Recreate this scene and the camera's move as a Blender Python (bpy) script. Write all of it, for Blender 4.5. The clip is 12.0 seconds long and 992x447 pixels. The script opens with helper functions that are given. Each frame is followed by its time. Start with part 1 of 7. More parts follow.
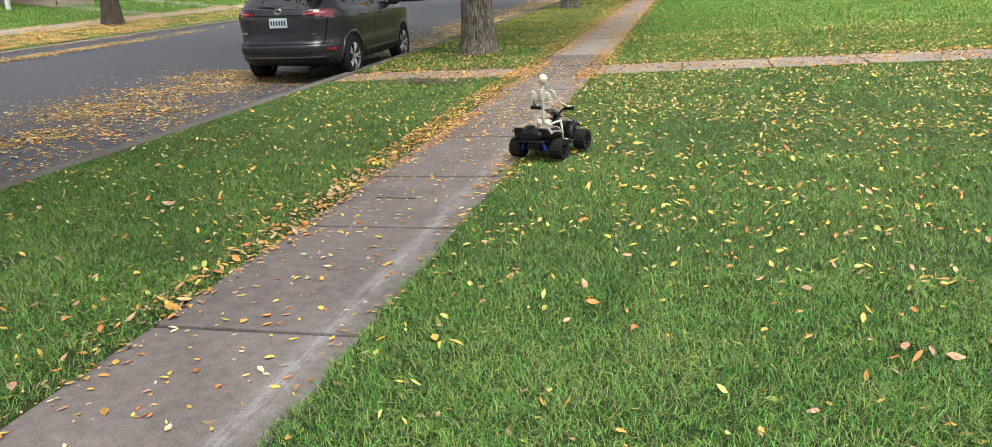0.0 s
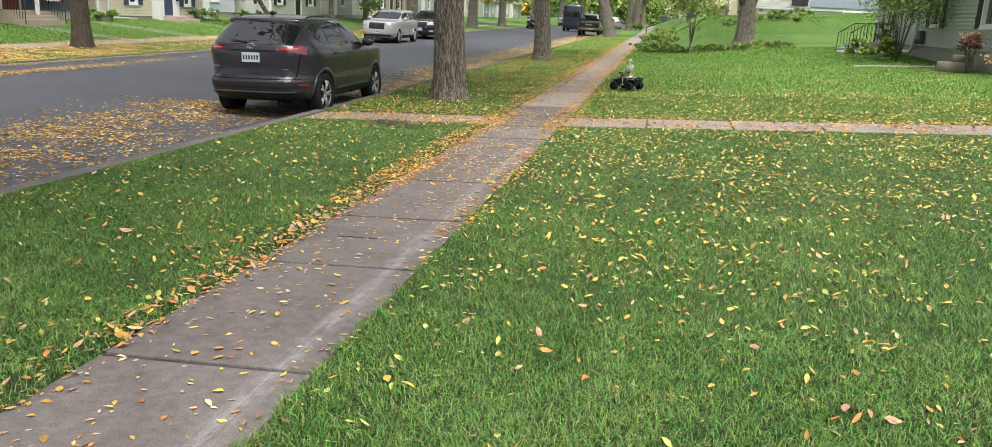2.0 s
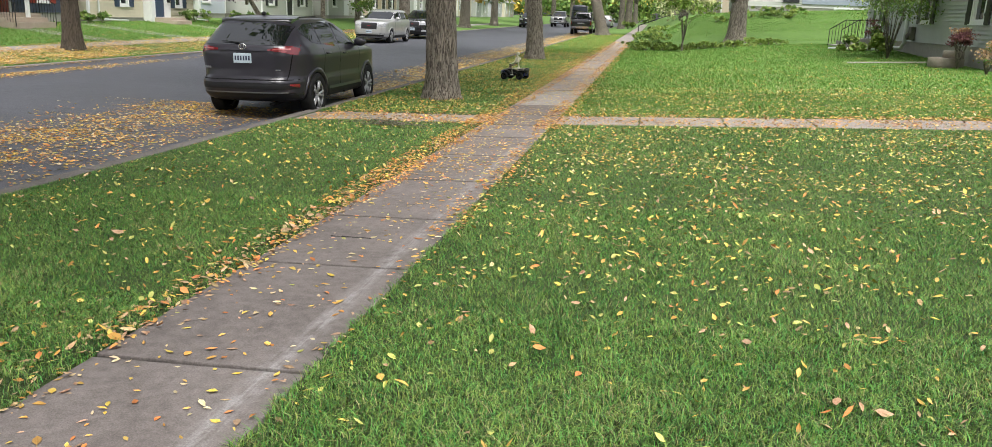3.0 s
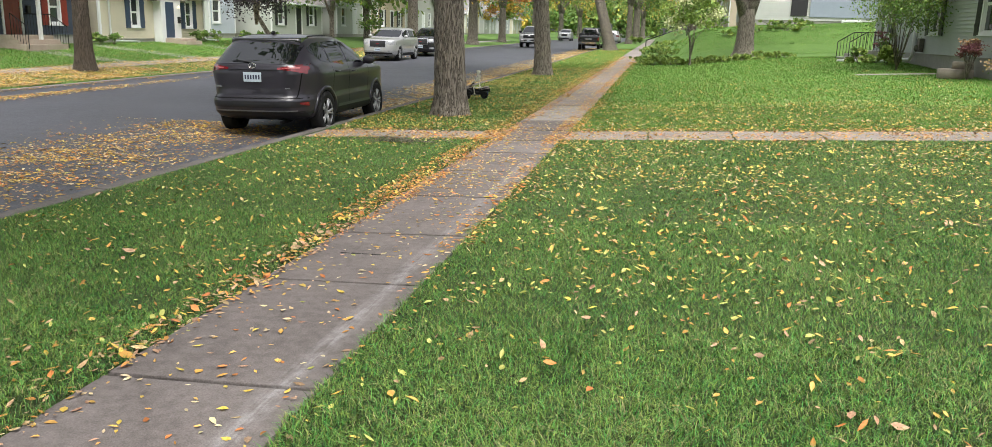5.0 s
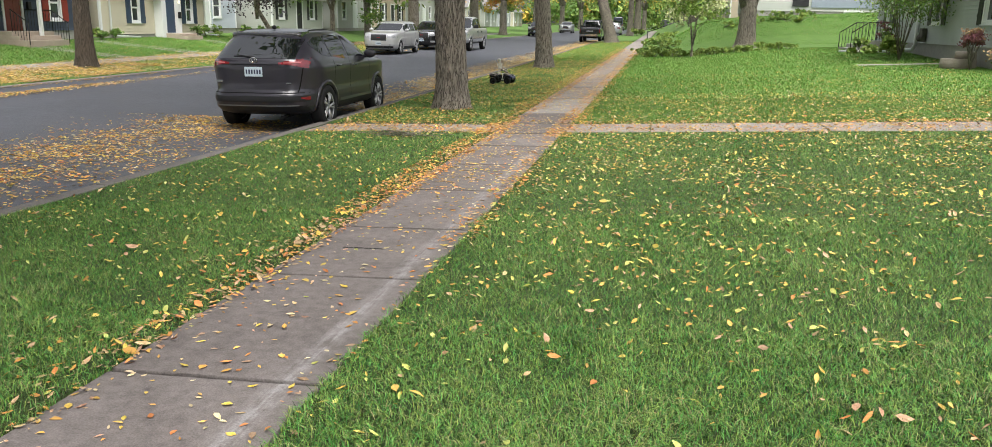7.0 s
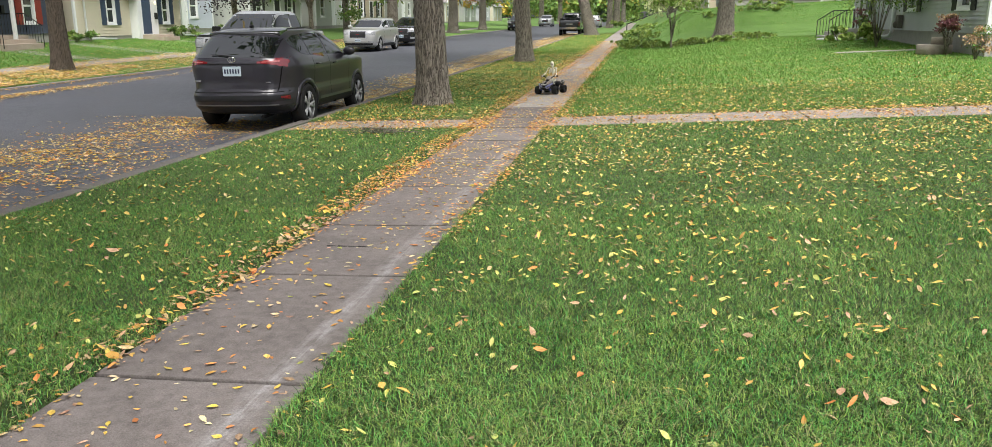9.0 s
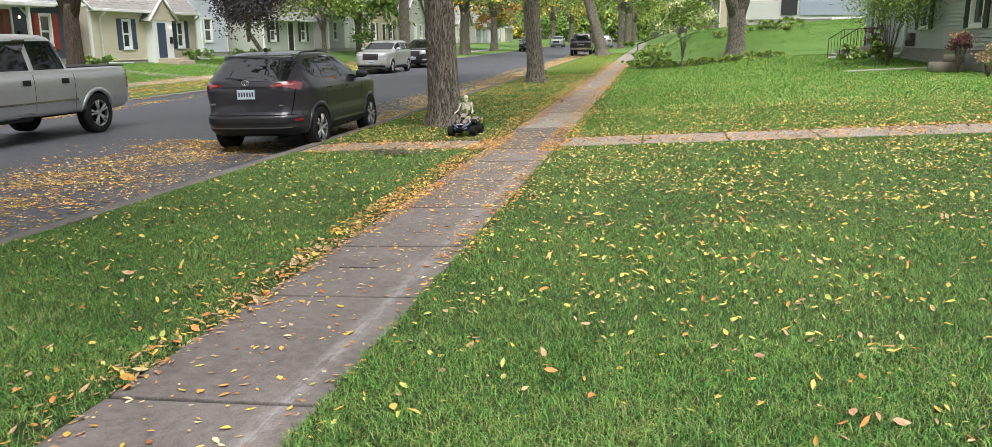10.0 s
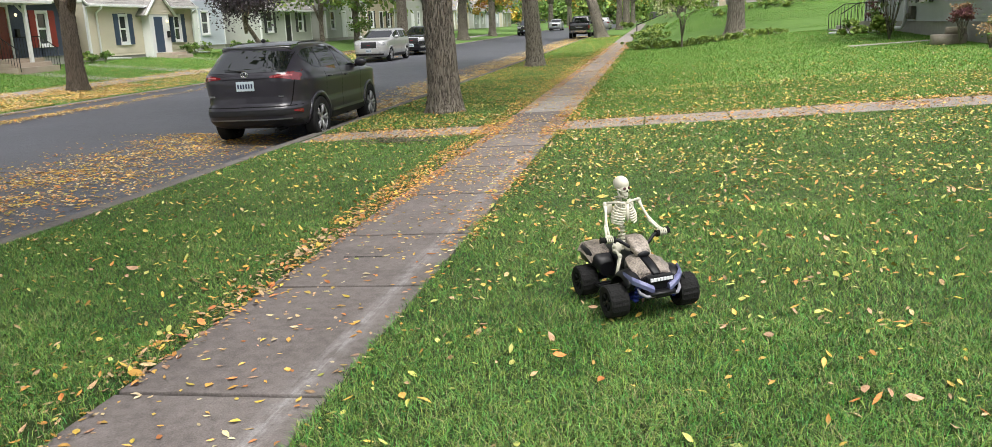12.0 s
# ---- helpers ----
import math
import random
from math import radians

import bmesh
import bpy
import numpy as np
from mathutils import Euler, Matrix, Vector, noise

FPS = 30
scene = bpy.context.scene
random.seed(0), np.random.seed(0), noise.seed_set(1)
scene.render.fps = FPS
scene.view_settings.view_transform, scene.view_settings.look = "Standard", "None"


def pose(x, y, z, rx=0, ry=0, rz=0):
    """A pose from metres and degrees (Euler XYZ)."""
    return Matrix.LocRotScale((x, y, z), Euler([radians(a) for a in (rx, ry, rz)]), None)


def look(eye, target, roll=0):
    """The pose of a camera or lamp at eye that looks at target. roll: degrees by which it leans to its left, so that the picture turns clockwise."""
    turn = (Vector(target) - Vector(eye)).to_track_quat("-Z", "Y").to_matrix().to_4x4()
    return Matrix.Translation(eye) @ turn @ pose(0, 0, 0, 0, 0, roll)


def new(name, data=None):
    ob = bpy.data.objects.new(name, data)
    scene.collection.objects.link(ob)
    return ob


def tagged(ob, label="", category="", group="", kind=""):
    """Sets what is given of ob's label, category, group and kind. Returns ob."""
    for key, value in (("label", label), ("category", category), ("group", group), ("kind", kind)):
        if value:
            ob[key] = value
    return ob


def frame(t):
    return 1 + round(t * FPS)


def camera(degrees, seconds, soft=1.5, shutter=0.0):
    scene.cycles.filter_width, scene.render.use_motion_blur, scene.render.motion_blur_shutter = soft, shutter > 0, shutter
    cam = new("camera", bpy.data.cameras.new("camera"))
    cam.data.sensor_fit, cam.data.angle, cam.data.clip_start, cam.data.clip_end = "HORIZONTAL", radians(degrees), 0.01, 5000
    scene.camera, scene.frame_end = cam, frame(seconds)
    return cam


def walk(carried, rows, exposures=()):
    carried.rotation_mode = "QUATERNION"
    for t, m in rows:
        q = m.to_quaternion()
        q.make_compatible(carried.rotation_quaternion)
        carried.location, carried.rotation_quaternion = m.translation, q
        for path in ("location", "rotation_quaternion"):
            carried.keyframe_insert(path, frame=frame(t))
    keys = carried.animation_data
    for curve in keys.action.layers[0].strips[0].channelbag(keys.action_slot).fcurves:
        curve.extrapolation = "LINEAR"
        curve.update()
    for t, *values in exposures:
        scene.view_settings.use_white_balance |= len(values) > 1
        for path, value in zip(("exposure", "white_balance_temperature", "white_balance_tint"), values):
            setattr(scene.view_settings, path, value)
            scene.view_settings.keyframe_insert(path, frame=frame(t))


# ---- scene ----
cam = camera(62.5, 12.0, soft=0.6)
PATH = [
    (0, (0.814, -1.225, 1.525), (0.376, 0.631, 0.922), -1.1),
    (0.5, (0.816, -1.253, 1.533), (0.394, 0.623, 0.981), 0.7),
    (1, (0.831, -1.263, 1.539), (0.44, 0.629, 1.023), 2.0),
    (1.5, (0.83, -1.27, 1.542), (0.461, 0.629, 1.034), 2.8),
    (2, (0.839, -1.271, 1.541), (0.482, 0.634, 1.046), 2.7),
    (2.5, (0.842, -1.268, 1.537), (0.498, 0.639, 1.04), 2.6),
    (3, (0.85, -1.277, 1.537), (0.507, 0.63, 1.041), 2.3),
    (5, (0.851, -1.276, 1.533), (0.482, 0.635, 1.074), 1.6),
    (5.5, (0.852, -1.275, 1.534), (0.477, 0.634, 1.071), 1.4),
    (6, (0.85, -1.274, 1.534), (0.475, 0.634, 1.068), 1.3),
    (6.5, (0.846, -1.272, 1.534), (0.471, 0.635, 1.062), 1.3),
    (8.5, (0.849, -1.263, 1.531), (0.499, 0.647, 1.051), 0.3),
    (9, (0.85, -1.262, 1.53), (0.515, 0.649, 1.043), 0.1),
    (9.5, (0.854, -1.269, 1.533), (0.526, 0.642, 1.041), 0.0),
    (10, (0.864, -1.283, 1.541), (0.497, 0.633, 1.102), -0.4),
    (10.5, (0.854, -1.288, 1.543), (0.452, 0.629, 1.138), -0.9),
    (11, (0.851, -1.282, 1.542), (0.444, 0.635, 1.148), -1.4),
    (11.5, (0.849, -1.272, 1.538), (0.442, 0.644, 1.136), -1.6),
    (12, (0.853, -1.258, 1.534), (0.479, 0.649, 1.061), -2.0),
]
walk(cam, [(t, look(eye, aim, roll)) for t, eye, aim, roll in PATH])

# ---- world and light ----
world = bpy.data.worlds.new("overcast_sky")
scene.world = world
world.use_nodes = True
_nt = world.node_tree
_sky = _nt.nodes.new("ShaderNodeTexSky")
_sky.sky_type, _sky.sun_disc = "NISHITA", False
_sky.sun_elevation, _sky.sun_rotation = radians(62), radians(151)
_sky.dust_density, _sky.air_density, _sky.ozone_density = 4.0, 1.0, 1.0
_hs = _nt.nodes.new("ShaderNodeHueSaturation")
_hs.inputs["Saturation"].default_value = 0.25
_nt.links.new(_sky.outputs[0], _hs.inputs["Color"])
_nt.links.new(_hs.outputs[0], _nt.nodes["Background"].inputs[0])
_nt.nodes["Background"].inputs[1].default_value = 0.15
sun = new("sun", bpy.data.lights.new("sun", "SUN"))
sun.data.energy, sun.data.angle, sun.data.color = 2.3, radians(45), (1.0, 0.97, 0.93)
sun.matrix_world = look((0, 0, 0), (-0.26, 0.46, -1.0))
scene.view_settings.exposure = 0.68

# ---- materials ----
def material(name, color, rough=0.8, metal=0.0, vary=0.15, scale=6.0, bump=0.0, bump_scale=60.0, second=None, island=0.0, transmission=0.0, emit=0.0, spec=0.5, coat=0.0):
    """Two scales of noise on the base colour, a fine bump, and an optional spread from island to island."""
    m = bpy.data.materials.new(name)
    m.use_nodes = True
    nt = m.node_tree
    b = nt.nodes["Principled BSDF"]
    b.inputs["Roughness"].default_value = rough
    b.inputs["Metallic"].default_value = metal
    b.inputs["Specular IOR Level"].default_value = spec
    b.inputs["Transmission Weight"].default_value = transmission
    b.inputs["Coat Weight"].default_value = coat
    if emit:
        b.inputs["Emission Color"].default_value = (*color, 1)
        b.inputs["Emission Strength"].default_value = emit
    co = nt.nodes.new("ShaderNodeTexCoord")
    n1 = nt.nodes.new("ShaderNodeTexNoise")
    n1.inputs["Scale"].default_value, n1.inputs["Detail"].default_value = scale, 5
    n2 = nt.nodes.new("ShaderNodeTexNoise")
    n2.inputs["Scale"].default_value, n2.inputs["Detail"].default_value = scale * 9, 3
    for n in (n1, n2):
        nt.links.new(co.outputs["Object"], n.inputs["Vector"])
    ramp = nt.nodes.new("ShaderNodeValToRGB")
    c = Vector(color)
    lo, hi = c * (1 - vary), c * (1 + vary)
    if second:
        lo, hi = c, Vector(second)
    ramp.color_ramp.elements[0].position, ramp.color_ramp.elements[1].position = 0.33, 0.67
    ramp.color_ramp.elements[0].color = (*lo, 1)
    ramp.color_ramp.elements[1].color = (*hi, 1)
    mixf = nt.nodes.new("ShaderNodeMath")
    mixf.operation = "MULTIPLY_ADD"
    nt.links.new(n2.outputs[0], mixf.inputs[0])
    mixf.inputs[1].default_value = 0.5
    half = nt.nodes.new("ShaderNodeMath")
    half.operation = "MULTIPLY"
    half.inputs[1].default_value = 0.5
    nt.links.new(n1.outputs[0], half.inputs[0])
    nt.links.new(half.outputs[0], mixf.inputs[2])
    nt.links.new(mixf.outputs[0], ramp.inputs[0])
    out = ramp.outputs[0]
    if island:
        g = nt.nodes.new("ShaderNodeNewGeometry")
        hs = nt.nodes.new("ShaderNodeHueSaturation")
        mr = nt.nodes.new("ShaderNodeMapRange")
        mr.inputs[3].default_value, mr.inputs[4].default_value = 1 - island, 1 + island
        nt.links.new(g.outputs["Random Per Island"], mr.inputs[0])
        nt.links.new(mr.outputs[0], hs.inputs["Value"])
        mr2 = nt.nodes.new("ShaderNodeMapRange")
        mr2.inputs[3].default_value, mr2.inputs[4].default_value = 0.5 - island * 0.06, 0.5 + island * 0.06
        sc = nt.nodes.new("ShaderNodeMath")
        sc.operation = "FRACT"
        mu = nt.nodes.new("ShaderNodeMath")
        mu.operation = "MULTIPLY"
        mu.inputs[1].default_value = 7.31
        nt.links.new(g.outputs["Random Per Island"], mu.inputs[0])
        nt.links.new(mu.outputs[0], sc.inputs[0])
        nt.links.new(sc.outputs[0], mr2.inputs[0])
        nt.links.new(mr2.outputs[0], hs.inputs["Hue"])
        nt.links.new(out, hs.inputs["Color"])
        out = hs.outputs[0]
    nt.links.new(out, b.inputs["Base Color"])
    if bump:
        n3 = nt.nodes.new("ShaderNodeTexNoise")
        n3.inputs["Scale"].default_value, n3.inputs["Detail"].default_value = bump_scale, 4
        nt.links.new(co.outputs["Object"], n3.inputs["Vector"])
        bp = nt.nodes.new("ShaderNodeBump")
        bp.inputs["Strength"].default_value, bp.inputs["Distance"].default_value = bump, 0.02
        nt.links.new(n3.outputs[0], bp.inputs["Height"])
        nt.links.new(bp.outputs[0], b.inputs["Normal"])
    return m


M = {}
# Near ground is darkened for the shade between blades; far ground is grass green.
M["shaded_soil"] = material("lawn_soil_with_blade_shade", (0.020, 0.034, 0.008), 0.95, second=(0.042, 0.072, 0.015), scale=1.2, bump=0.6, bump_scale=40)
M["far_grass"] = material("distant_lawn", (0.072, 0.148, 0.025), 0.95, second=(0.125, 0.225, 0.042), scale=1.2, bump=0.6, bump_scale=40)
M["blade"] = material("grass_blade", (0.066, 0.172, 0.026), 0.5, second=(0.168, 0.285, 0.066), scale=0.8, island=0.92, spec=0.28)
M["blade_yard"] = material("fresh_grass_blade", (0.088, 0.205, 0.027), 0.6, second=(0.172, 0.325, 0.062), scale=0.5, island=0.28, spec=0.2)
M["straw"] = material("dry_grass_blade", (0.26, 0.25, 0.10), 0.7, second=(0.40, 0.37, 0.18), scale=1.0, island=0.4)
M["concrete"] = material("pale_concrete", (0.21, 0.18, 0.165), 0.9, second=(0.32, 0.285, 0.26), scale=2.2, bump=0.35, bump_scale=180)
M["joint"] = material("joint_dirt", (0.016, 0.014, 0.011), 1.0, bump=0.4)
M["asphalt"] = material("street_asphalt", (0.050, 0.052, 0.064), 0.58, second=(0.080, 0.083, 0.100), scale=0.45, bump=0.3, bump_scale=220, spec=0.7)
M["curb"] = material("curb_concrete", (0.095, 0.083, 0.075), 0.9, second=(0.18, 0.163, 0.15), scale=3, bump=0.4, bump_scale=90)
def bark_material(name="furrowed_bark", low=(0.078, 0.064, 0.051, 1), high=(0.30, 0.262, 0.212, 1)):
    """Furrowed bark: long upright plates, pale on the ridges and dark in the furrows."""
    m = material(name, (0.05, 0.04, 0.032), 0.95)
    nt = m.node_tree
    b = nt.nodes["Principled BSDF"]
    co = nt.nodes.new("ShaderNodeTexCoord")
    mp = nt.nodes.new("ShaderNodeMapping")
    mp.inputs["Scale"].default_value = (1, 1, 0.12)
    nt.links.new(co.outputs["Object"], mp.inputs["Vector"])
    n = nt.nodes.new("ShaderNodeTexNoise")
    n.inputs["Scale"].default_value, n.inputs["Detail"].default_value, n.inputs["Distortion"].default_value = 30, 3, 0.35
    nt.links.new(mp.outputs[0], n.inputs["Vector"])
    mid = nt.nodes.new("ShaderNodeMath")
    mid.operation, mid.inputs[1].default_value = "SUBTRACT", 0.5
    nt.links.new(n.outputs[0], mid.inputs[0])
    far_from = nt.nodes.new("ShaderNodeMath")
    far_from.operation = "ABSOLUTE"
    nt.links.new(mid.outputs[0], far_from.inputs[0])
    inv = nt.nodes.new("ShaderNodeMath")
    inv.operation, inv.inputs[1].default_value, inv.use_clamp = "MULTIPLY", 8.0, True
    nt.links.new(far_from.outputs[0], inv.inputs[0])
    r = nt.nodes.new("ShaderNodeValToRGB")
    r.color_ramp.elements[0].position, r.color_ramp.elements[1].position = 0.04, 0.62
    r.color_ramp.elements[0].color, r.color_ramp.elements[1].color = low, high
    nt.links.new(inv.outputs[0], r.inputs[0])
    big = nt.nodes.new("ShaderNodeTexNoise")
    big.inputs["Scale"].default_value = 2.0
    nt.links.new(co.outputs["Object"], big.inputs["Vector"])
    mr = nt.nodes.new("ShaderNodeMapRange")
    mr.inputs[3].default_value, mr.inputs[4].default_value = 0.75, 1.25
    nt.links.new(big.outputs[0], mr.inputs[0])
    mul = nt.nodes.new("ShaderNodeMix")
    mul.data_type, mul.blend_type = "RGBA", "MULTIPLY"
    mul.inputs[0].default_value = 1.0
    nt.links.new(r.outputs[0], mul.inputs[6])
    nt.links.new(mr.outputs[0], mul.inputs[7])
    nt.links.new(mul.outputs[2], b.inputs["Base Color"])
    bp = nt.nodes.new("ShaderNodeBump")
    bp.inputs["Strength"].default_value, bp.inputs["Distance"].default_value = 1.0, 0.03
    nt.links.new(inv.outputs[0], bp.inputs["Height"])
    nt.links.new(bp.outputs[0], b.inputs["Normal"])
    return m


M["far_curb"] = material("pale_curb_concrete", (0.16, 0.14, 0.125), 0.9, second=(0.26, 0.235, 0.215), scale=3, bump=0.4, bump_scale=90)
M["bark"] = bark_material()
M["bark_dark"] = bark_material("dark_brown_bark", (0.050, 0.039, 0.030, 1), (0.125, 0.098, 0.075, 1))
M["leaf_yellow"] = material("yellow_leaf", (0.54, 0.31, 0.030), 0.6, second=(0.76, 0.55, 0.15), scale=9, island=0.4)
M["leaf_pale"] = material("pale_straw_leaf", (0.50, 0.38, 0.17), 0.65, second=(0.76, 0.65, 0.42), scale=9, island=0.35)
M["leaf_orange"] = material("orange_leaf", (0.52, 0.19, 0.035), 0.7, second=(0.70, 0.36, 0.10), scale=9, island=0.35)
M["leaf_brown"] = material("tan_brown_leaf", (0.27, 0.14, 0.07), 0.75, second=(0.66, 0.47, 0.28), scale=9, island=0.4)
M["leaf_lime"] = material("lime_leaf", (0.36, 0.37, 0.05), 0.6, second=(0.60, 0.58, 0.20), scale=9, island=0.3)


# ---- mesh helpers ----
def finish(name, bm, mat, parent=None, label="", smooth=False):
    me = bpy.data.meshes.new(name)
    bm.to_mesh(me)
    bm.free()
    for mt in (mat if isinstance(mat, (list, tuple)) else [mat]):
        me.materials.append(mt)
    if smooth:
        for p in me.polygons:
            p.use_smooth = True
    ob = new(name, me)
    if parent:
        ob.parent = parent
    if label:
        tagged(ob, label)
    return ob


def part(name, bm, mat, parent, label="", smooth=False):
    return finish(name, bm, mat, parent, label, smooth)


def thing(name, m, label, category, group="", kind=""):
    ob = new(name)
    ob.empty_display_size = 0.1
    ob.matrix_basis = m
    return tagged(ob, label, category, group, kind)


def raw_mesh(name, verts, faces, mat, smooth=False):
    me = bpy.data.meshes.new(name)
    me.from_pydata(verts, [], faces)
    for mt in (mat if isinstance(mat, (list, tuple)) else [mat]):
        me.materials.append(mt)
    if smooth:
        me.polygons.foreach_set("use_smooth", [True] * len(me.polygons))
    me.update()
    return new(name, me)


def box(bm, x0, x1, y0, y1, z0, z1, bevel=0.0, m=None, mat=0):
    r = bmesh.ops.create_cube(bm, size=1.0)
    vs = r["verts"]
    for v in vs:
        v.co = Vector(((x0 + x1) / 2 + v.co.x * (x1 - x0), (y0 + y1) / 2 + v.co.y * (y1 - y0), (z0 + z1) / 2 + v.co.z * (z1 - z0)))
    fs = {f for v in vs for f in v.link_faces}
    for f in fs:
        f.material_index = mat
    if bevel:
        es = list({e for v in vs for e in v.link_edges})
        g = bmesh.ops.bevel(bm, geom=es, offset=bevel, segments=2, affect="EDGES", profile=0.6)
        vs = list({v for f in g["faces"] for v in f.verts} | {v for v in vs if v.is_valid})
        for f in {f for v in vs for f in v.link_faces}:
            f.material_index = mat
    if m is not None:
        bmesh.ops.transform(bm, matrix=m, verts=[v for v in vs if v.is_valid])
    return vs


def tube(bm, pts, radii, sides=8, caps=True, mat=0):
    """A tapered tube along points."""
    pts = [Vector(p) for p in pts]
    if not isinstance(radii, (list, tuple)):
        radii = [radii] * len(pts)
    rings = []
    ref = None
    for i, p in enumerate(pts):
        a = pts[max(0, i - 1)]
        b = pts[min(len(pts) - 1, i + 1)]
        d = (b - a).normalized()
        if ref is None:
            ref = d.orthogonal().normalized()
        ref = (ref - d * ref.dot(d)).normalized()
        w = d.cross(ref)
        rings.append([bm.verts.new(p + (ref * math.cos(k * math.tau / sides) + w * math.sin(k * math.tau / sides)) * radii[i]) for k in range(sides)])
    for r0, r1 in zip(rings, rings[1:]):
        for k in range(sides):
            f = bm.faces.new((r0[k], r0[(k + 1) % sides], r1[(k + 1) % sides], r1[k]))
            f.material_index, f.smooth = mat, True
    if caps:
        bm.faces.new(rings[0][::-1]).material_index = mat
        bm.faces.new(rings[-1]).material_index = mat


def ellipsoid(bm, c, r, seg=10, rings=7, m=None, mat=0):
    mm = Matrix.Translation(c) @ (m or Matrix()) @ Matrix.Diagonal((*r, 1))
    v = bmesh.ops.create_uvsphere(bm, u_segments=seg, v_segments=rings, radius=1.0, matrix=mm)["verts"]
    for f in {f for a in v for f in a.link_faces}:
        f.material_index, f.smooth = mat, True
    return v


def loft(bm, rows, mat=0):
    """Closed rings of equal counts joined into a skin."""
    rings = [[bm.verts.new(p) for p in r] for r in rows]
    n = len(rings[0])
    for a, b in zip(rings, rings[1:]):
        for k in range(n):
            bm.faces.new((a[k], a[(k + 1) % n], b[(k + 1) % n], b[k]))
    bm.faces.new(rings[0][::-1])
    bm.faces.new(rings[-1])
    bmesh.ops.recalc_face_normals(bm, faces=list(bm.faces))
    return bm


def section(y, w, z0, z1, c=0.3):
    """An eight-sided cross-section."""
    h = z1 - z0
    return [(-w, y, z0 + h * c), (-w * (1 - c * 0.6), y, z0), (w * (1 - c * 0.6), y, z0), (w, y, z0 + h * c), (w, y, z1 - h * c), (w * (1 - c), y, z1), (-w * (1 - c), y, z1), (-w, y, z1 - h * c)]


def round_section(y, w, z0, z1, n=3.2, x=0.0, count=20):
    """A rounded cross-section about x."""
    c, r = (z0 + z1) / 2, (z1 - z0) / 2
    out = []
    for k in range(count):
        a = k * math.tau / count
        ca, sa = math.cos(a), math.sin(a)
        out.append((x + w * math.copysign(abs(ca) ** (2 / n), ca), y, c + r * math.copysign(abs(sa) ** (2 / n), sa)))
    return out


def soft_loft(rows):
    bm = loft(bmesh.new(), rows)
    for f in bm.faces:
        f.smooth = len(f.verts) == 4
    return bm


# ---- the lie of the land ----
WALK_L, WALK_R = -1.55, -0.49
CURB_N, CURB_F = -4.62, -14.40
PATH0, PATH1 = 10.45, 11.75
CROSS_X = [-400, -60, -34, -24, -18.6, -17.3, -14.55, -14.40, -14.2, -12, -9.5, -7, -4.9, -4.77, -4.62, -3.4, -2.2, -1.55, -0.49, 0.6, 2, 4, 7, 12, 30, 400]
CROSS_Z = [0.4, 0.4, 0.4, 0.4, -0.05, -0.10, -0.18, -0.19, -0.33, -0.28, -0.24, -0.25, -0.30, -0.29, -0.16, -0.10, -0.06, -0.04, 0.0, 0.055, 0.125, 0.225, 0.375, 0.62, 0.75, 0.75]


def rise(y):
    return float(np.interp(y, (8, 14, 32, 41, 60, 75, 122, 200, 400), (0.0, 0.015, 0.12, 0.16, 0.30, 0.38, 0.65, 0.95, 1.2)))


def smooth(a, b, x):
    t = min(1.0, max(0.0, (x - a) / (b - a)))
    return t * t * (3 - 2 * t)


def land(x, y):
    z = float(np.interp(x, CROSS_X, CROSS_Z)) + rise(y)
    if x > -0.4:
        z += 0.22 * smooth(20, 36, y) * smooth(1.5, 6, x)
        z += 1.45 * smooth(38.5, 47, y) * smooth(-0.3, 3.5, x)
    return z


def strip(name, x0, x1, xs, y0, y1, ys, mat, lift=0.0, thick=0.0, zf=land, smooth_shade=False):
    """A sheet over the land between two lines, with a skirt downwards."""
    X = np.linspace(x0, x1, xs + 1)
    Y = np.linspace(y0, y1, ys + 1)
    vs = [(x, y, zf(x, y) + lift) for y in Y for x in X]
    n = xs + 1
    fs = [(j * n + i, j * n + i + 1, (j + 1) * n + i + 1, (j + 1) * n + i) for j in range(ys) for i in range(xs)]
    if thick:
        k = len(vs)
        vs += [(x, y, z - thick) for x, y, z in vs]
        rim = [i for i in range(n)] + [j * n + xs for j in range(1, ys + 1)] + [ys * n + i for i in range(xs - 1, -1, -1)] + [j * n for j in range(ys - 1, 0, -1)]
        for a, b in zip(rim, rim[1:] + rim[:1]):
            fs.append((a, k + a, k + b, b))
    return raw_mesh(name, vs, fs, mat, smooth_shade)


